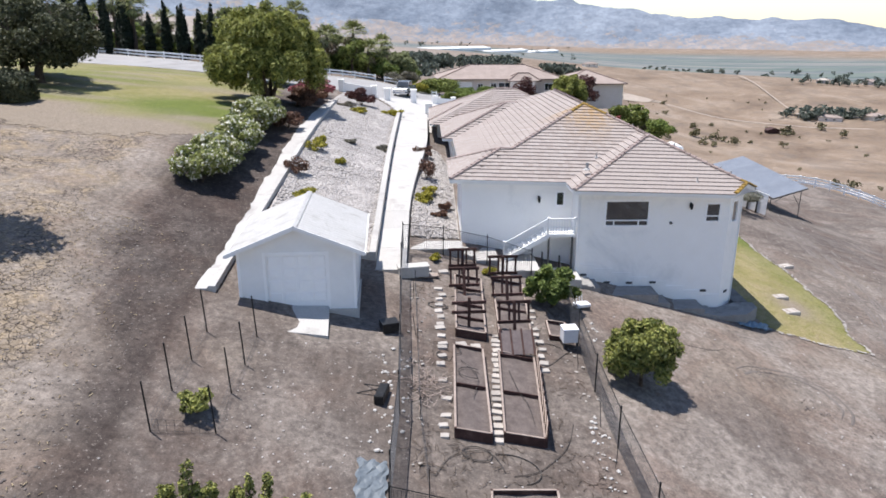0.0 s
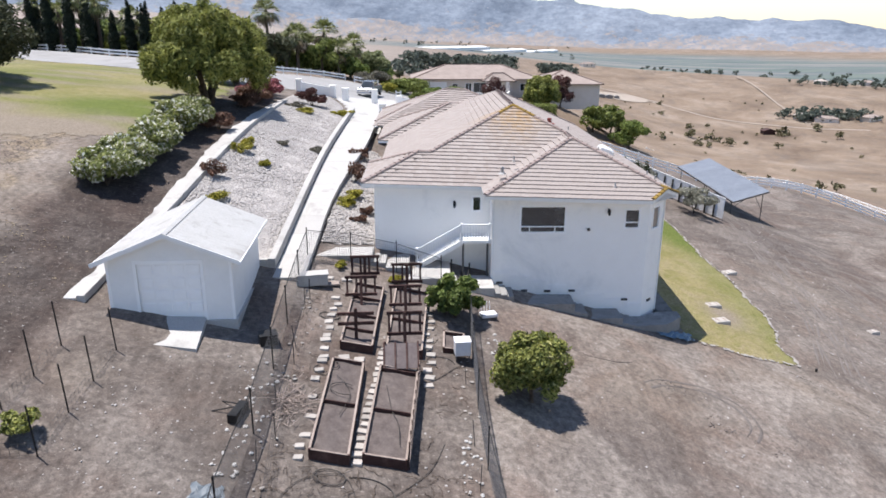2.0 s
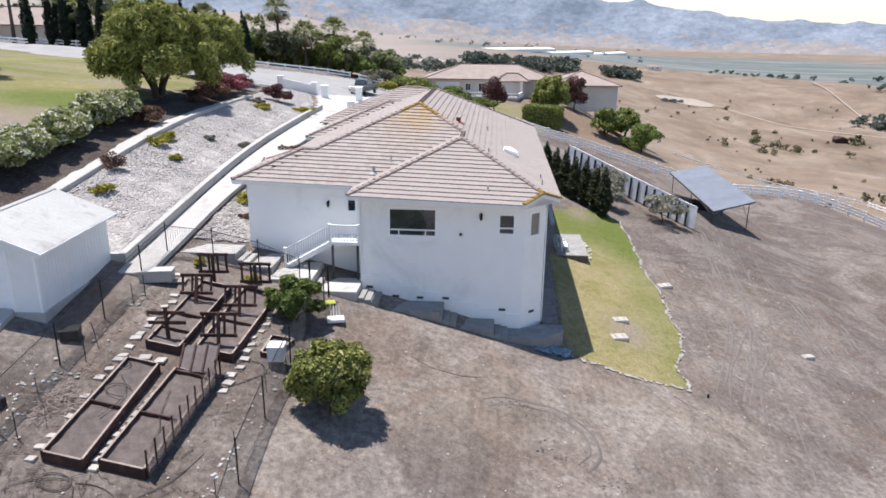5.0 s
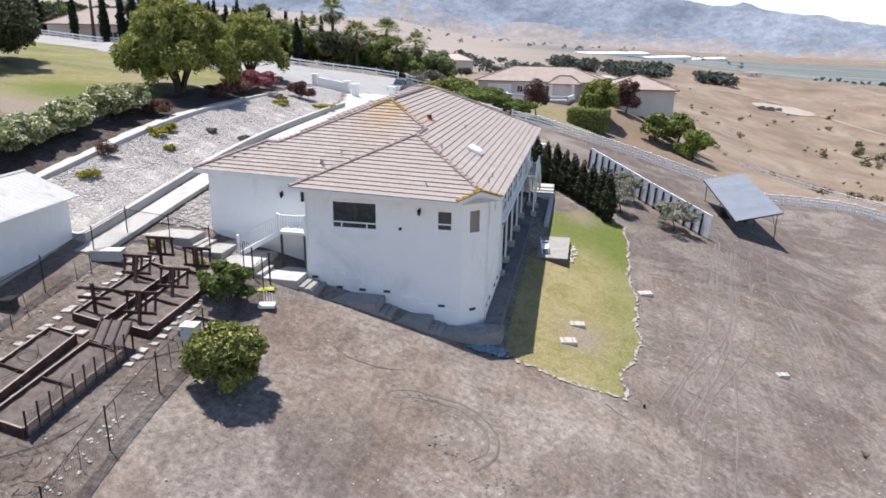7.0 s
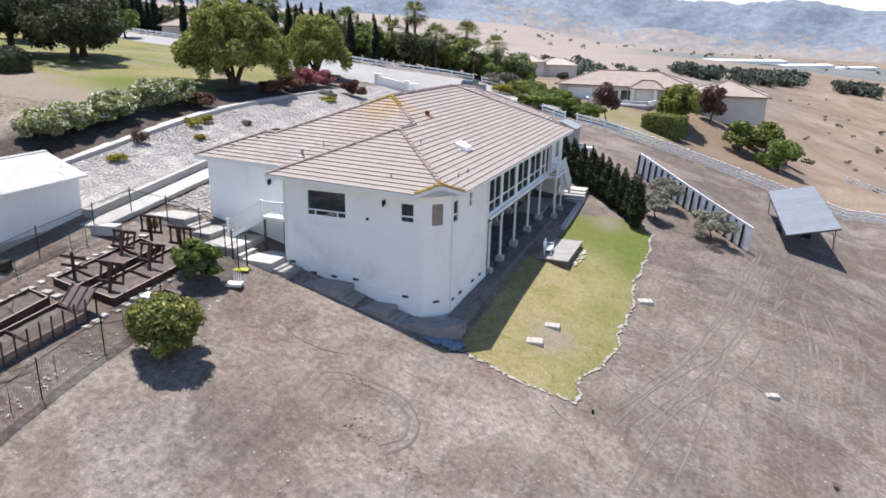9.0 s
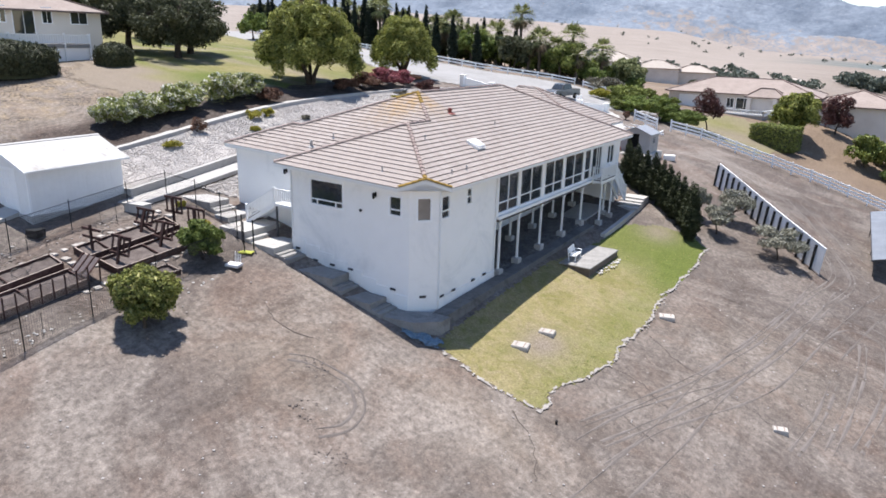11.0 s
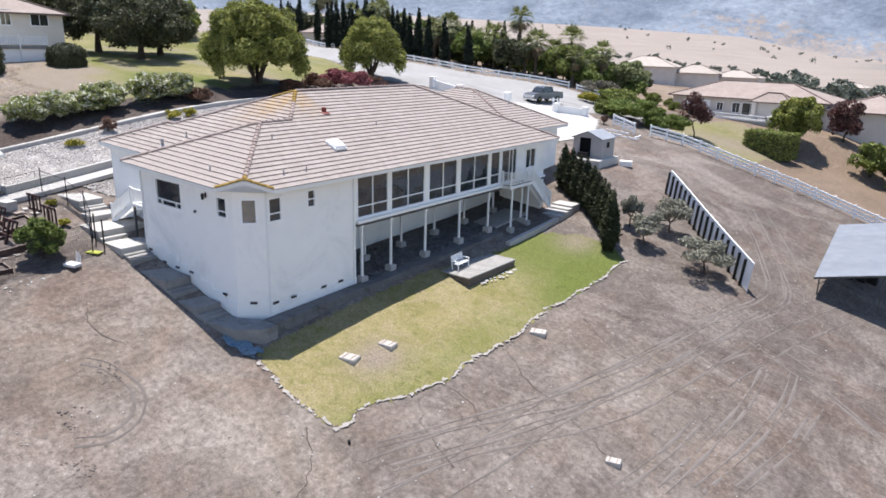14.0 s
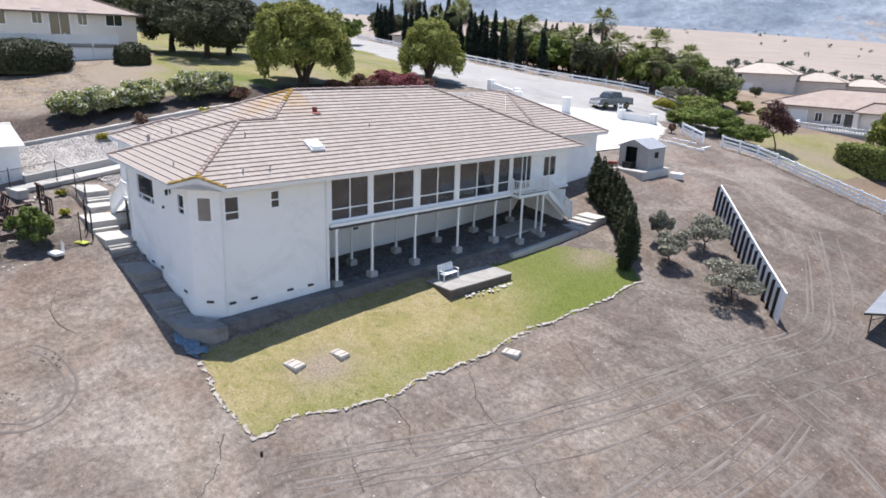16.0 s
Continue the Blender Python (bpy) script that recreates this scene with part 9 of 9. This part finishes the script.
hip_house((-70, 205), 26, 14, 10, 9.0, 13.0, 3.2, CREAM, ROOFTAN, "pale house with a tan roof among cypresses", [("f", -8, 0.8, 2, 1.6, W), ("f", 0, 0.8, 2, 1.6, W), ("r", 2, 0.8, 2, 1.6, W)])
hip_house((28, 205), 22, 14, 8, -3.0, 0.8, 2.6, TAUPE, ROOFPINK, "distant pink-roofed house down the slope", [("f", -6, 0.8, 2, 1.6, W), ("f", 3, 0.8, 2, 1.6, W)])
rs = random.Random(77)


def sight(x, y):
    """The strip kept free of trees so that the camera sees the taupe house."""
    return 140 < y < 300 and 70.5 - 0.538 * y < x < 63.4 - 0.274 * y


for i, (x, y) in enumerate(((448, 775), (475, 790), (432, 792), (500, 778), (560, 1000), (712, 1300), (640, 1020), (-40, 640), (40, 720), (255, 1120), (-120, 520), (-90, 470))):
    z = gz(x, y)
    hip_house((x, y), rs.uniform(16, 26), rs.uniform(10, 14), rs.uniform(-40, 40), z, z + 4.0, 2.6, CREAM if i % 2 else TAUPE, ROOFTAN if i % 3 else ROOFPINK, "small distant house in the valley", [("f", -4, 0.8, 2.4, 1.8, W), ("f", 4, 0.8, 2.4, 1.8, W)])
for x, y, w, d, a in ((60, 1800, 230, 60, 42), (215, 2080, 210, 46, 50), (370, 2400, 240, 40, 55)):
    s = Shape()
    z = gz(x, y)
    g = pose(x, y, z, 0, 0, a)
    s.loft([[g @ Vector((u, v * d / 2, h)) for v, h in ((-1, -3), (1, -3), (1, 4), (0, 7), (-1, 4))] for u in (-w / 2, w / 2)])
    alone(s, "greenhouse", WHITE, "long white greenhouse on the valley floor", "greenhouse", "greenhouses in the valley")


# palms
DEADFROND = foliage("dead_palm_fronds", (0.10, 0.075, 0.05), (0.24, 0.18, 0.12), trans=0.1)


def palm(at, h, r, seed, fronds=52, trunk=0.28):
    t = thing("palm_tree", at, "fan palm with a shaggy trunk and a round head of fronds", "palm", "palms along the road")
    s = Shape()
    s.tube([at, (at[0] + 0.05 * h * 0.2, at[1], at[2] + h * 0.5), (at[0], at[1], at[2] + h)], [trunk * 1.4, trunk, trunk * 0.9], 9)
    s.made("trunk", PALMBARK, t)
    rnd = random.Random(seed)
    f, dead = Shape(), Shape()
    c = Vector((at[0], at[1], at[2] + h))
    for i in range(fronds):
        old = i % 5 == 4
        a, e = rnd.uniform(0, 6.28), rnd.uniform(-1.35, -0.7) if old else rnd.uniform(-0.65, 1.35)
        d = Vector((math.cos(a) * math.cos(e), math.sin(a) * math.cos(e), math.sin(e)))
        sd = d.cross(Vector((0, 0, 1))).normalized()
        hub = c + d * r * (0.4 if old else 0.55) - Vector((0, 0, 0.1 * r))
        g_ = dead if old else f
        for k in range(11):
            g = -1.25 + 2.5 * k / 10
            q = r * rnd.uniform(0.5, 0.8)
            mid = hub + (d * math.cos(g) + sd * math.sin(g)) * q * 0.55
            tip = hub + (d * math.cos(g) + sd * math.sin(g)) * q + Vector((0, 0, -0.2 * r))
            w = sd * 0.05 * r
            g_.face(hub - w * 0.4, hub + w * 0.4, mid + w * 0.6, mid - w * 0.6)
            g_.face(mid - w * 0.6, mid + w * 0.6, tip)
        g_.face(c - sd * 0.03, c + sd * 0.03, hub + sd * 0.03, hub - sd * 0.03)
    tagged(f.made("fronds", LEAF_PALM, t), kind="stuff")
    tagged(dead.made("dead_fronds", DEADFROND, t, "brown hanging skirt of dead fronds"), kind="stuff")


for i, (x, y, top, r) in enumerate(((-24.6, 139.6, 20.2, 2.6), (-28.2, 136.2, 16.6, 3.0), (-38.5, 130.5, 17.5, 2.8), (-32.0, 133.0, 15.0, 2.8), (-14.2, 141.5, 16.4, 2.8), (-17.5, 141.0, 13.6, 2.6), (-34.0, 138.5, 16.2, 2.6), (-8.8, 143.5, 14.0, 2.5), (-11.0, 136.8, 12.6, 2.4), (-40.0, 134.0, 17.5, 2.4), (-58.5, 118.5 + 12, 19.5, 2.2), (-45.5, 128.8, 18.6, 2.3), (-64.0, 133.0, 21.0, 2.3), (-20.5, 135.5, 12.4, 2.4))):
    palm((x, y, gz(x, y)), max(5.0, top - gz(x, y)), r * 1.05, 300 + i)
proto = column("italian_cypress", (0, 0, 0), 10.0, 0.95, LEAF_CYPRESS, "tall narrow dark Italian cypress behind the road fence", "cypress", 1900, 0.2, 400, "cypress row behind the road", 0.3)
spots = [(-53, 122.5), (-50.5, 124), (-44, 124.5), (-41, 124.5), (-53.2, 128.5), (-53.5, 133.5), (-57, 124), (-61, 126), (-66, 128), (-41, 146.5), (-38, 148), (-35, 150), (-45, 150), (-48, 153.5), (-52, 157.5), (-57, 162), (-33, 146), (-30.5, 149), (-63, 168), (-70, 133), (-81, 138.5)]
for i, (x, y) in enumerate(spots):
    k = rs.uniform(0.78, 1.05)
    copy_thing(proto, pose(x, y, gz(x, y) - 0.1, 0, 0, rs.uniform(0, 360)) @ Matrix.Diagonal((1, 1, k, 1)))
proto.matrix_basis = pose(-60, 131, gz(-60, 131), 0, 0, 30)


# woods: a few kinds of tree, repeated
def wood_proto(at, mat, seed, n=1500, h=6.5, r=3.2):
    return tree("garden_tree", at, h, r, r, h * 0.4, h * 0.58, mat, {LEAF_BUSH: "mid-green broadleaf tree behind the road", LEAF_OAK: "dark green broadleaf tree behind the road", LEAF_HEDGE: "yellow-green rounded tree behind the road"}[mat], "tree", n, 0.42, seed, 0.22, 12, 0.3, group="trees beyond the road", branches=5)


woods = [wood_proto((-30, 131, gz(-30, 131)), LEAF_BUSH, 500), wood_proto((-22, 132.5, gz(-22, 132.5)), LEAF_OAK, 501), wood_proto((-14, 136, gz(-14, 136)), LEAF_HEDGE, 502)]
for i in range(84):
    f = i / 83
    x = -64 + 55 * f + rs.uniform(-2, 2)
    y = 130 + 8 * f + rs.uniform(0, 9) + (6 if -50 > x else 0)
    k = rs.uniform(0.42, 0.8)
    copy_thing(woods[rs.choice((0, 0, 1, 2, 2))], pose(x, y, gz(x, y) - 0.2, 0, 0, rs.uniform(0, 360)) @ Matrix.Scale(k, 4))
for x, y, k in ((-7.5, 137, 0.6), (-3, 147, 0.6), (-45, 185, 1.2), (-55, 215, 1.2), (-34, 228, 0.5), (-15, 240, 0.5), (-70, 250, 1.2),
                (5, 215, 0.6), (-22, 268, 0.5), (-5, 268, 0.5), (15, 275, 0.8), (-75, 270, 1.2), (-90, 235, 1.3), (-100, 200, 1.3), (-85, 125, 1.0), (-95, 110, 1.1), (-70, 95, 1.1), (-62, 84, 1.2), (-75, 75, 1.2), (-60, 40, 1.0), (38.0, 138.5, 0.85), (42.5, 142.5, 0.95), (46.5, 146, 0.7)):
    copy_thing(woods[rs.choice((0, 1, 2))], pose(x, y, gz(x, y) - 0.2, 0, 0, rs.uniform(0, 360)) @ Matrix.Scale(k, 4))
for i in range(46):
    x, y = rs.uniform(-112, 4), rs.uniform(162, 330)
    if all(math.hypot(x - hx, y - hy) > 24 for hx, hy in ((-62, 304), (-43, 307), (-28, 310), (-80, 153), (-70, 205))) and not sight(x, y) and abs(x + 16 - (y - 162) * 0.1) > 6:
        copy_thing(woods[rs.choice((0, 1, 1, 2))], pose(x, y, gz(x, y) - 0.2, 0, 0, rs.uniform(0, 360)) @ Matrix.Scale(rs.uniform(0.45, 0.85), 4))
shrub("bush", 8.6, 119.4, 4.4, 3.2, 3.6, LEAF_BUSH, "spreading dark green juniper behind the white fence", "bush", 12000, 0.15, 520, lump=34, lsize=0.26)
shrub("bush", 4.4, 118.4, 1.8, 1.5, 1.6, LEAF_HEDGE, "yellow-green clipped shrub beside the road end", "bush", 3200, 0.14, 521)
shrub("bush", 13.6, 119.6, 3.4, 2.6, 3.0, LEAF_BUSH, "spreading green shrub behind the white fence", "bush", 8000, 0.14, 522, lump=26, lsize=0.27)
shrub("bush", -4.5, 134.5, 3.0, 2.4, 2.8, LEAF_SAGE, "grey-green mounded shrub by the turning circle", "bush", 3000, 0.18, 523, lump=12)
tree("plum_tree", (17.0, 122.5, gz(17.0, 122.5)), 6.0, 2.5, 2.5, 2.6, 4.4, LEAF_PLUM, "purple-leaved plum tree by the white fence", "tree", 2600, 0.17, 524, 0.1, 10)
tree("willow_tree", (27.2, 137.6, gz(27.2, 137.6)), 8.0, 3.9, 3.9, 3.6, 4.9, LEAF_PEPPER, "rounded light green tree before the neighbour's house", "tree", 15000, 0.17, 525, 0.2, 46, 1.0, 1.5, lsize=0.22)
tree("plum_tree", (32.7, 146.0, gz(32.7, 146.0)), 6.4, 2.8, 2.8, 3.0, 3.7, LEAF_PLUM, "dark purple-leaved tree beside the neighbour's house", "tree", 3600, 0.2, 526, 0.14, 12)
tree("garden_tree", (44.5, 135.5, gz(44.5, 135.5)), 5.2, 3.4, 3.4, 2.4, 2.9, LEAF_BUSH, "light green tree at the edge of the dry slope", "tree", 4200, 0.22, 527, 0.15, 12)
def box_hedge(at, w, d, h, rz_, n, seed):
    """A clipped hedge: leaves on the faces of a rounded block."""
    hd = thing("hedge", at, "crisply clipped box-shaped green hedge behind the white fence", "hedge")
    rnd = np.random.RandomState(seed)
    p = rnd.uniform(-1, 1, (n, 3))
    ax = rnd.choice(3, n, p=(0.25, 0.35, 0.4))
    sg = np.where(rnd.random(n) < 0.5, -1.0, 1.0)
    p[np.arange(n), ax] = sg * (1 + 0.05 * rnd.normal(size=n) + 0.05 * np.sin(9 * p[:, 0]) * np.cos(7 * p[:, 1]))
    nr = np.zeros((n, 3))
    nr[np.arange(n), ax] = sg
    nr += rnd.normal(size=(n, 3)) * 0.5
    nr /= np.linalg.norm(nr, axis=1, keepdims=True)
    c = p * np.array((w / 2, d / 2, h / 2)) + np.array((0, 0, h / 2))
    m = pose(*at, 0, 0, rz_)
    q = leaf_quads(c, nr, 0.16 * (0.6 + 0.8 * rnd.random(n)), rnd).reshape(-1, 3)
    s = Shape()
    s.v = [tuple(m @ Vector(v)) for v in q]
    s.f = [(4 * i, 4 * i + 1, 4 * i + 2, 4 * i + 3) for i in range(n)]
    tagged(s.made("leaves", LEAF_HEDGE, hd), kind="stuff")
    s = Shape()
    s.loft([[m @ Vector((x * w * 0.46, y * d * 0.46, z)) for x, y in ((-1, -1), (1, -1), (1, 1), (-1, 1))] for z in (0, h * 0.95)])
    s.made("stem", LEAF_DARKHEDGE, hd, "solid dark core behind the leaves")


box_hedge((25.6, 130.8, gz(25.6, 130.8) - 0.3), 6.4, 4.0, 3.6, -20, 5500, 530)
lawn_patch("lawn", [(14, 120), (25, 118.5), (27, 127), (24, 140), (16, 142), (12, 132)], 0.9, lambda x, y: np.stack([x * 0 + 0.35, 0.4 + 0.4 * ripple(x, y, 0.2), x * 0], -1), "small green lawn before the neighbour's house")


# scattered trees and scrub over the far slopes, one object for each kind
def far_scatter(name, spots, mat, label, n, seed):
    rnd = np.random.RandomState(seed)
    parts, s = [], Shape()
    for x, y, r in spots:
        z = gz(x, y)
        c = crown_shape(lumps_for((x, y, z + r * 0.75), r, r, r * 0.8, 4, int(abs(x * 7 + y))), n, r * 0.28, int(abs(x + y * 3)), 0.55)
        k = len(s.v)
        s.v += c.v
        s.f += [tuple(i + k for i in f) for f in c.f]
    return alone(s, name, mat, label, "trees", kind="stuff", at=(0, 0, 0))


fr = random.Random(15)
clumps = [(fr.gauss(455, 26), fr.gauss(788, 12), fr.uniform(4, 8)) for i in range(46)] + [(fr.uniform(520, 640), 1000 + fr.uniform(-30, 20), fr.uniform(3, 6)) for i in range(30)] + [(fr.uniform(-20, 26), 840 + fr.uniform(-50, 50), fr.uniform(6, 10)) for i in range(34)] + [(40 + 80 * f, 850 + 120 * f + fr.uniform(-20, 20), fr.uniform(5, 9)) for f in (fr.random() for i in range(44))] + [(fr.uniform(162, 200), 990 + fr.uniform(-20, 20), fr.uniform(6, 9)) for i in range(18)] + \
         [(41 + 90 * f, 945 + 95 * f + fr.uniform(-25, 25), fr.uniform(6, 10)) for f in (fr.random() for i in range(46))] + [(-17 + 44 * f, 840 + 120 * f + fr.uniform(-12, 12), fr.uniform(5, 9)) for f in (fr.random() for i in range(24))] + [(fr.uniform(164, 200), fr.uniform(965, 1005), fr.uniform(7, 10)) for i in range(14)] + \
         [(fr.uniform(330, 470), 1130 + fr.uniform(-30, 30), fr.uniform(2.5, 5)) for i in range(16)] + [(fr.uniform(600, 1000), fr.uniform(1300, 1700), fr.uniform(5, 9)) for i in range(40)] + \
         [(fr.uniform(-330, 60), fr.uniform(330, 620), fr.uniform(1.5, 4)) for i in range(30)] + [(fr.uniform(-700, -120), fr.uniform(300, 600), fr.uniform(3, 6)) for i in range(60)]
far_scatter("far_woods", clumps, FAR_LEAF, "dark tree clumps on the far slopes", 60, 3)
scrub = [(168, 722, 3), (128, 681, 2.5), (209, 765, 3), (150, 619, 3), (267, 789, 3.5), (277, 724, 5), (220, 639, 5), (253, 636, 5), (262, 632, 4), (259, 673, 5), (287, 648, 4), (304, 745, 3), (309, 660, 3)] + [(fr.uniform(90, 420), fr.uniform(420, 900), fr.uniform(0.9, 2.2)) for i in range(60)] + [(fr.uniform(60, 330), fr.uniform(230, 800), fr.uniform(0.8, 2.0)) for i in range(18)] + [(366, 706, 7), (372, 708, 5), (412, 727, 6), (415, 690, 5), (260, 675, 5), (293, 658, 5), (283, 662, 4), (275, 668, 6), (284, 845, 4), (330, 640, 4)] + [(fr.uniform(70, 120), fr.uniform(160, 280), fr.uniform(0.8, 2.0)) for i in range(9)]
far_scatter("scrub", scrub, LEAF_SCRUB, "scattered green scrub on golden grassland", 60, 4)
hillside = []
for i in range(110):
    th, d = math.radians(fr.uniform(-70, 12)), fr.uniform(1700, 3400)
    hillside.append((math.sin(th) * d, 60 + math.cos(th) * d, fr.uniform(4, 9)))
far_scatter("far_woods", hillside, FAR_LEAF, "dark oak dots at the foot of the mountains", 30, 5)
beyond = []
for i in range(120):
    # trees strewn along the camera's lines of view, on the plain behind the houses
    f, u = fr.random(), fr.uniform(0.42, 1.0)
    x, y = 50 + (-600 + 530 * f) * u, 22 + (1200 - 560 * f * f) * u
    beyond.append((x, y, 2.2 + 3.6 * u + fr.uniform(0, 2.0)))
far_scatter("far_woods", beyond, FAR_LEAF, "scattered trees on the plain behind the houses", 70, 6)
PALEDUST = surface("pale_trail_dust", (0.42, 0.355, 0.29), (0.52, 0.445, 0.375), 0.2, 0.95, grain=3, vary=0)
for line, half in (([(225, 880), (284, 851), (308, 822), (332, 792), (370, 767), (414, 740), (470, 728)], 1.8), ([(477, 1089), (452, 949), (435, 851), (422, 764)], 1.0), ([(286, 856), (262, 880), (225, 905), (170, 930)], 1.6)):
    trail = Shape()
    pts = curve(line, 8)
    for (ax, ay), (bx, by) in zip(pts, pts[1:]):
        for i in range(8):
            a = (ax + (bx - ax) * i / 8, ay + (by - ay) * i / 8)
            b = (ax + (bx - ax) * (i + 1) / 8, ay + (by - ay) * (i + 1) / 8)
            n = Vector((-(b[1] - a[1]), b[0] - a[0])).normalized() * half
            trail.face(*[(x, y, gz(x, y) + 0.8) for x, y in ((a[0] - n.x, a[1] - n.y), (b[0] - n.x, b[1] - n.y), (b[0] + n.x, b[1] + n.y), (a[0] + n.x, a[1] + n.y))])
    alone(trail, "dirt_road", PALEDUST, "pale dirt road across the golden hillside", "road", kind="structure")
# a pale corral with sheds on the golden hill
yard = Shape()
yard.v = [(240 + math.cos(a) * 34, 862 + math.sin(a) * 22, gz(240 + math.cos(a) * 34, 862 + math.sin(a) * 22) + 1.0) for a in (6.28318 * i / 28 for i in range(28))]
yard.f = [tuple(range(28))]
alone(yard, "corral", PALEDUST, "pale dusty corral on the golden hillside", "corral", kind="structure")
for x, y, w in ((212, 842, 7), (222, 846, 9), (232, 850, 6)):
    s = Shape()
    z = gz(x, y)
    s.box(x - w / 2, x + w / 2, y - 3, y + 3, z - 1, z + 3.2)
    s.loft([[(x - w / 2 - 0.5, yy, z + 3.2), (x + w / 2 + 0.5, yy, z + 3.2), (x, yy, z + 4.4)] for yy in (y - 3.5, y + 3.5)])
    alone(s, "shed", GREYCON, "small grey stable shed beside the corral", "shed", "stable sheds")

tree("weeping_tree", (-5.5, 149.0, gz(-5.5, 149.0)), 6.6, 3.8, 3.8, 3.2, 3.7, LEAF_WILLOW, "rounded pale grey-green weeping tree by the road end", "tree", 11000, 0.18, 540, 0.2, 40, 1.4, 1.6, lsize=0.24)
shrub("bush", 2.2, 127.5, 4.0, 3.0, 2.9, LEAF_HEDGE, "spreading dark green juniper beside the road end", "bush", 6500, 0.18, 541, lump=20)
shrub("bush", -1.6, 124.5, 1.5, 1.4, 1.7, LEAF_YELLOW, "yellow-green clipped shrub beside the road end", "bush", 1700, 0.14, 542)
for i, (x, y, r) in enumerate(((-1.5, 152, 1.4), (1.2, 154, 1.5), (-3.8, 156, 1.6), (4.5, 147, 1.3))):
    shrub("bush", x, y, r, r, r * 1.3, LEAF_HEDGE, "small rounded green shrub below the neighbour's drive", "bush", 1500, 0.16, 545 + i, "shrubs below the drive")

# trees, cypresses and palms behind the upper road
for i in range(34):
    f = i / 33
    x = -66 - 62 * f + rs.uniform(-3, 3)
    y = 139 + 24 * f + rs.uniform(0, 12)
    if math.hypot(x + 80, y - 151) > 17:
        copy_thing(woods[rs.choice((0, 1, 1, 2))], pose(x, y, gz(x, y) - 0.2, 0, 0, rs.uniform(0, 360)) @ Matrix.Scale(rs.uniform(0.6, 1.1), 4))
for i in range(64):
    # taller woods behind the upper road and the far end of the lawn
    f = i / 63
    x, y = (-70 - 70 * f + rs.uniform(-4, 4), 150 + 14 * f + rs.uniform(0, 34)) if i % 2 else (-104 - 20 * f + rs.uniform(-5, 5), 66 + 56 * f + rs.uniform(-5, 5))
    if math.hypot(x + 80, y - 151) > 19:
        copy_thing(woods[rs.choice((0, 1, 1, 2))], pose(x, y, gz(x, y) - 0.2, 0, 0, rs.uniform(0, 360)) @ Matrix.Scale(rs.uniform(0.9, 1.5), 4))
for i in range(80):
    x, y = rs.uniform(-92, -2), rs.uniform(160, 262)
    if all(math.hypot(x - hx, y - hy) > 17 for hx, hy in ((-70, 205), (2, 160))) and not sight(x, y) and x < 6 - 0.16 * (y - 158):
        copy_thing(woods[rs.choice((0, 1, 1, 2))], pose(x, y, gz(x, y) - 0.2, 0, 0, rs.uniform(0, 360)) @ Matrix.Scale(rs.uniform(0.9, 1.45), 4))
for x, y in ((-51.4, 126.0), (-46.7, 124.3), (-40.9, 122.5), (-37.7, 122.2), (-35.6, 122.3), (-33.2, 122.3), (-29.8, 122.8), (-25.3, 123.9)):
    copy_thing(proto, pose(x, y, gz(x, y) - 0.1, 0, 0, rs.uniform(0, 360)) @ Matrix.Diagonal((1, 1, rs.uniform(0.7, 0.95), 1)))
for i in (0, 1, 2, 3, 12, 13):
    x = -52 - 3.6 * i + rs.uniform(-1, 1)
    y = 125 + 1.5 * i + rs.uniform(0, 4)
    copy_thing(proto, pose(x, y, gz(x, y) - 0.1, 0, 0, rs.uniform(0, 360)) @ Matrix.Diagonal((1.1, 1.1, rs.uniform(0.85, 1.2), 1)))
for i in (8, 9, 10, 11):
    x = -68 - 4.6 * i + rs.uniform(-1, 1)
    y = 136.5 + 1.9 * i + rs.uniform(0, 3)
    copy_thing(proto, pose(x, y, gz(x, y) - 0.1, 0, 0, rs.uniform(0, 360)) @ Matrix.Diagonal((1, 1, rs.uniform(0.8, 1.1), 1)))
for i, (x, y, h, r) in enumerate(((-50.5, 127.5, 8.5, 2.6), (-56, 133, 9.5, 2.7), (-75.5, 137, 12, 2.7), (-95, 152, 11, 2.8), (-18.5, 136.0, 6.5, 2.7), (-35.5, 131.5, 7.0, 2.8))):
    palm((x, y, gz(x, y)), h, r * 1.05, 330 + i)
barn = Shape()
barn.box(350, 362, 712, 720, gz(356, 716) - 1, gz(356, 716) + 4)
barn.loft([[(349, y, gz(356, 716) + 4), (363, y, gz(356, 716) + 4), (356, y, gz(356, 716) + 6.5)] for y in (711, 721)])
alone(barn, "barn", BEDWOOD, "small dark red barn beside the dirt road", "barn")
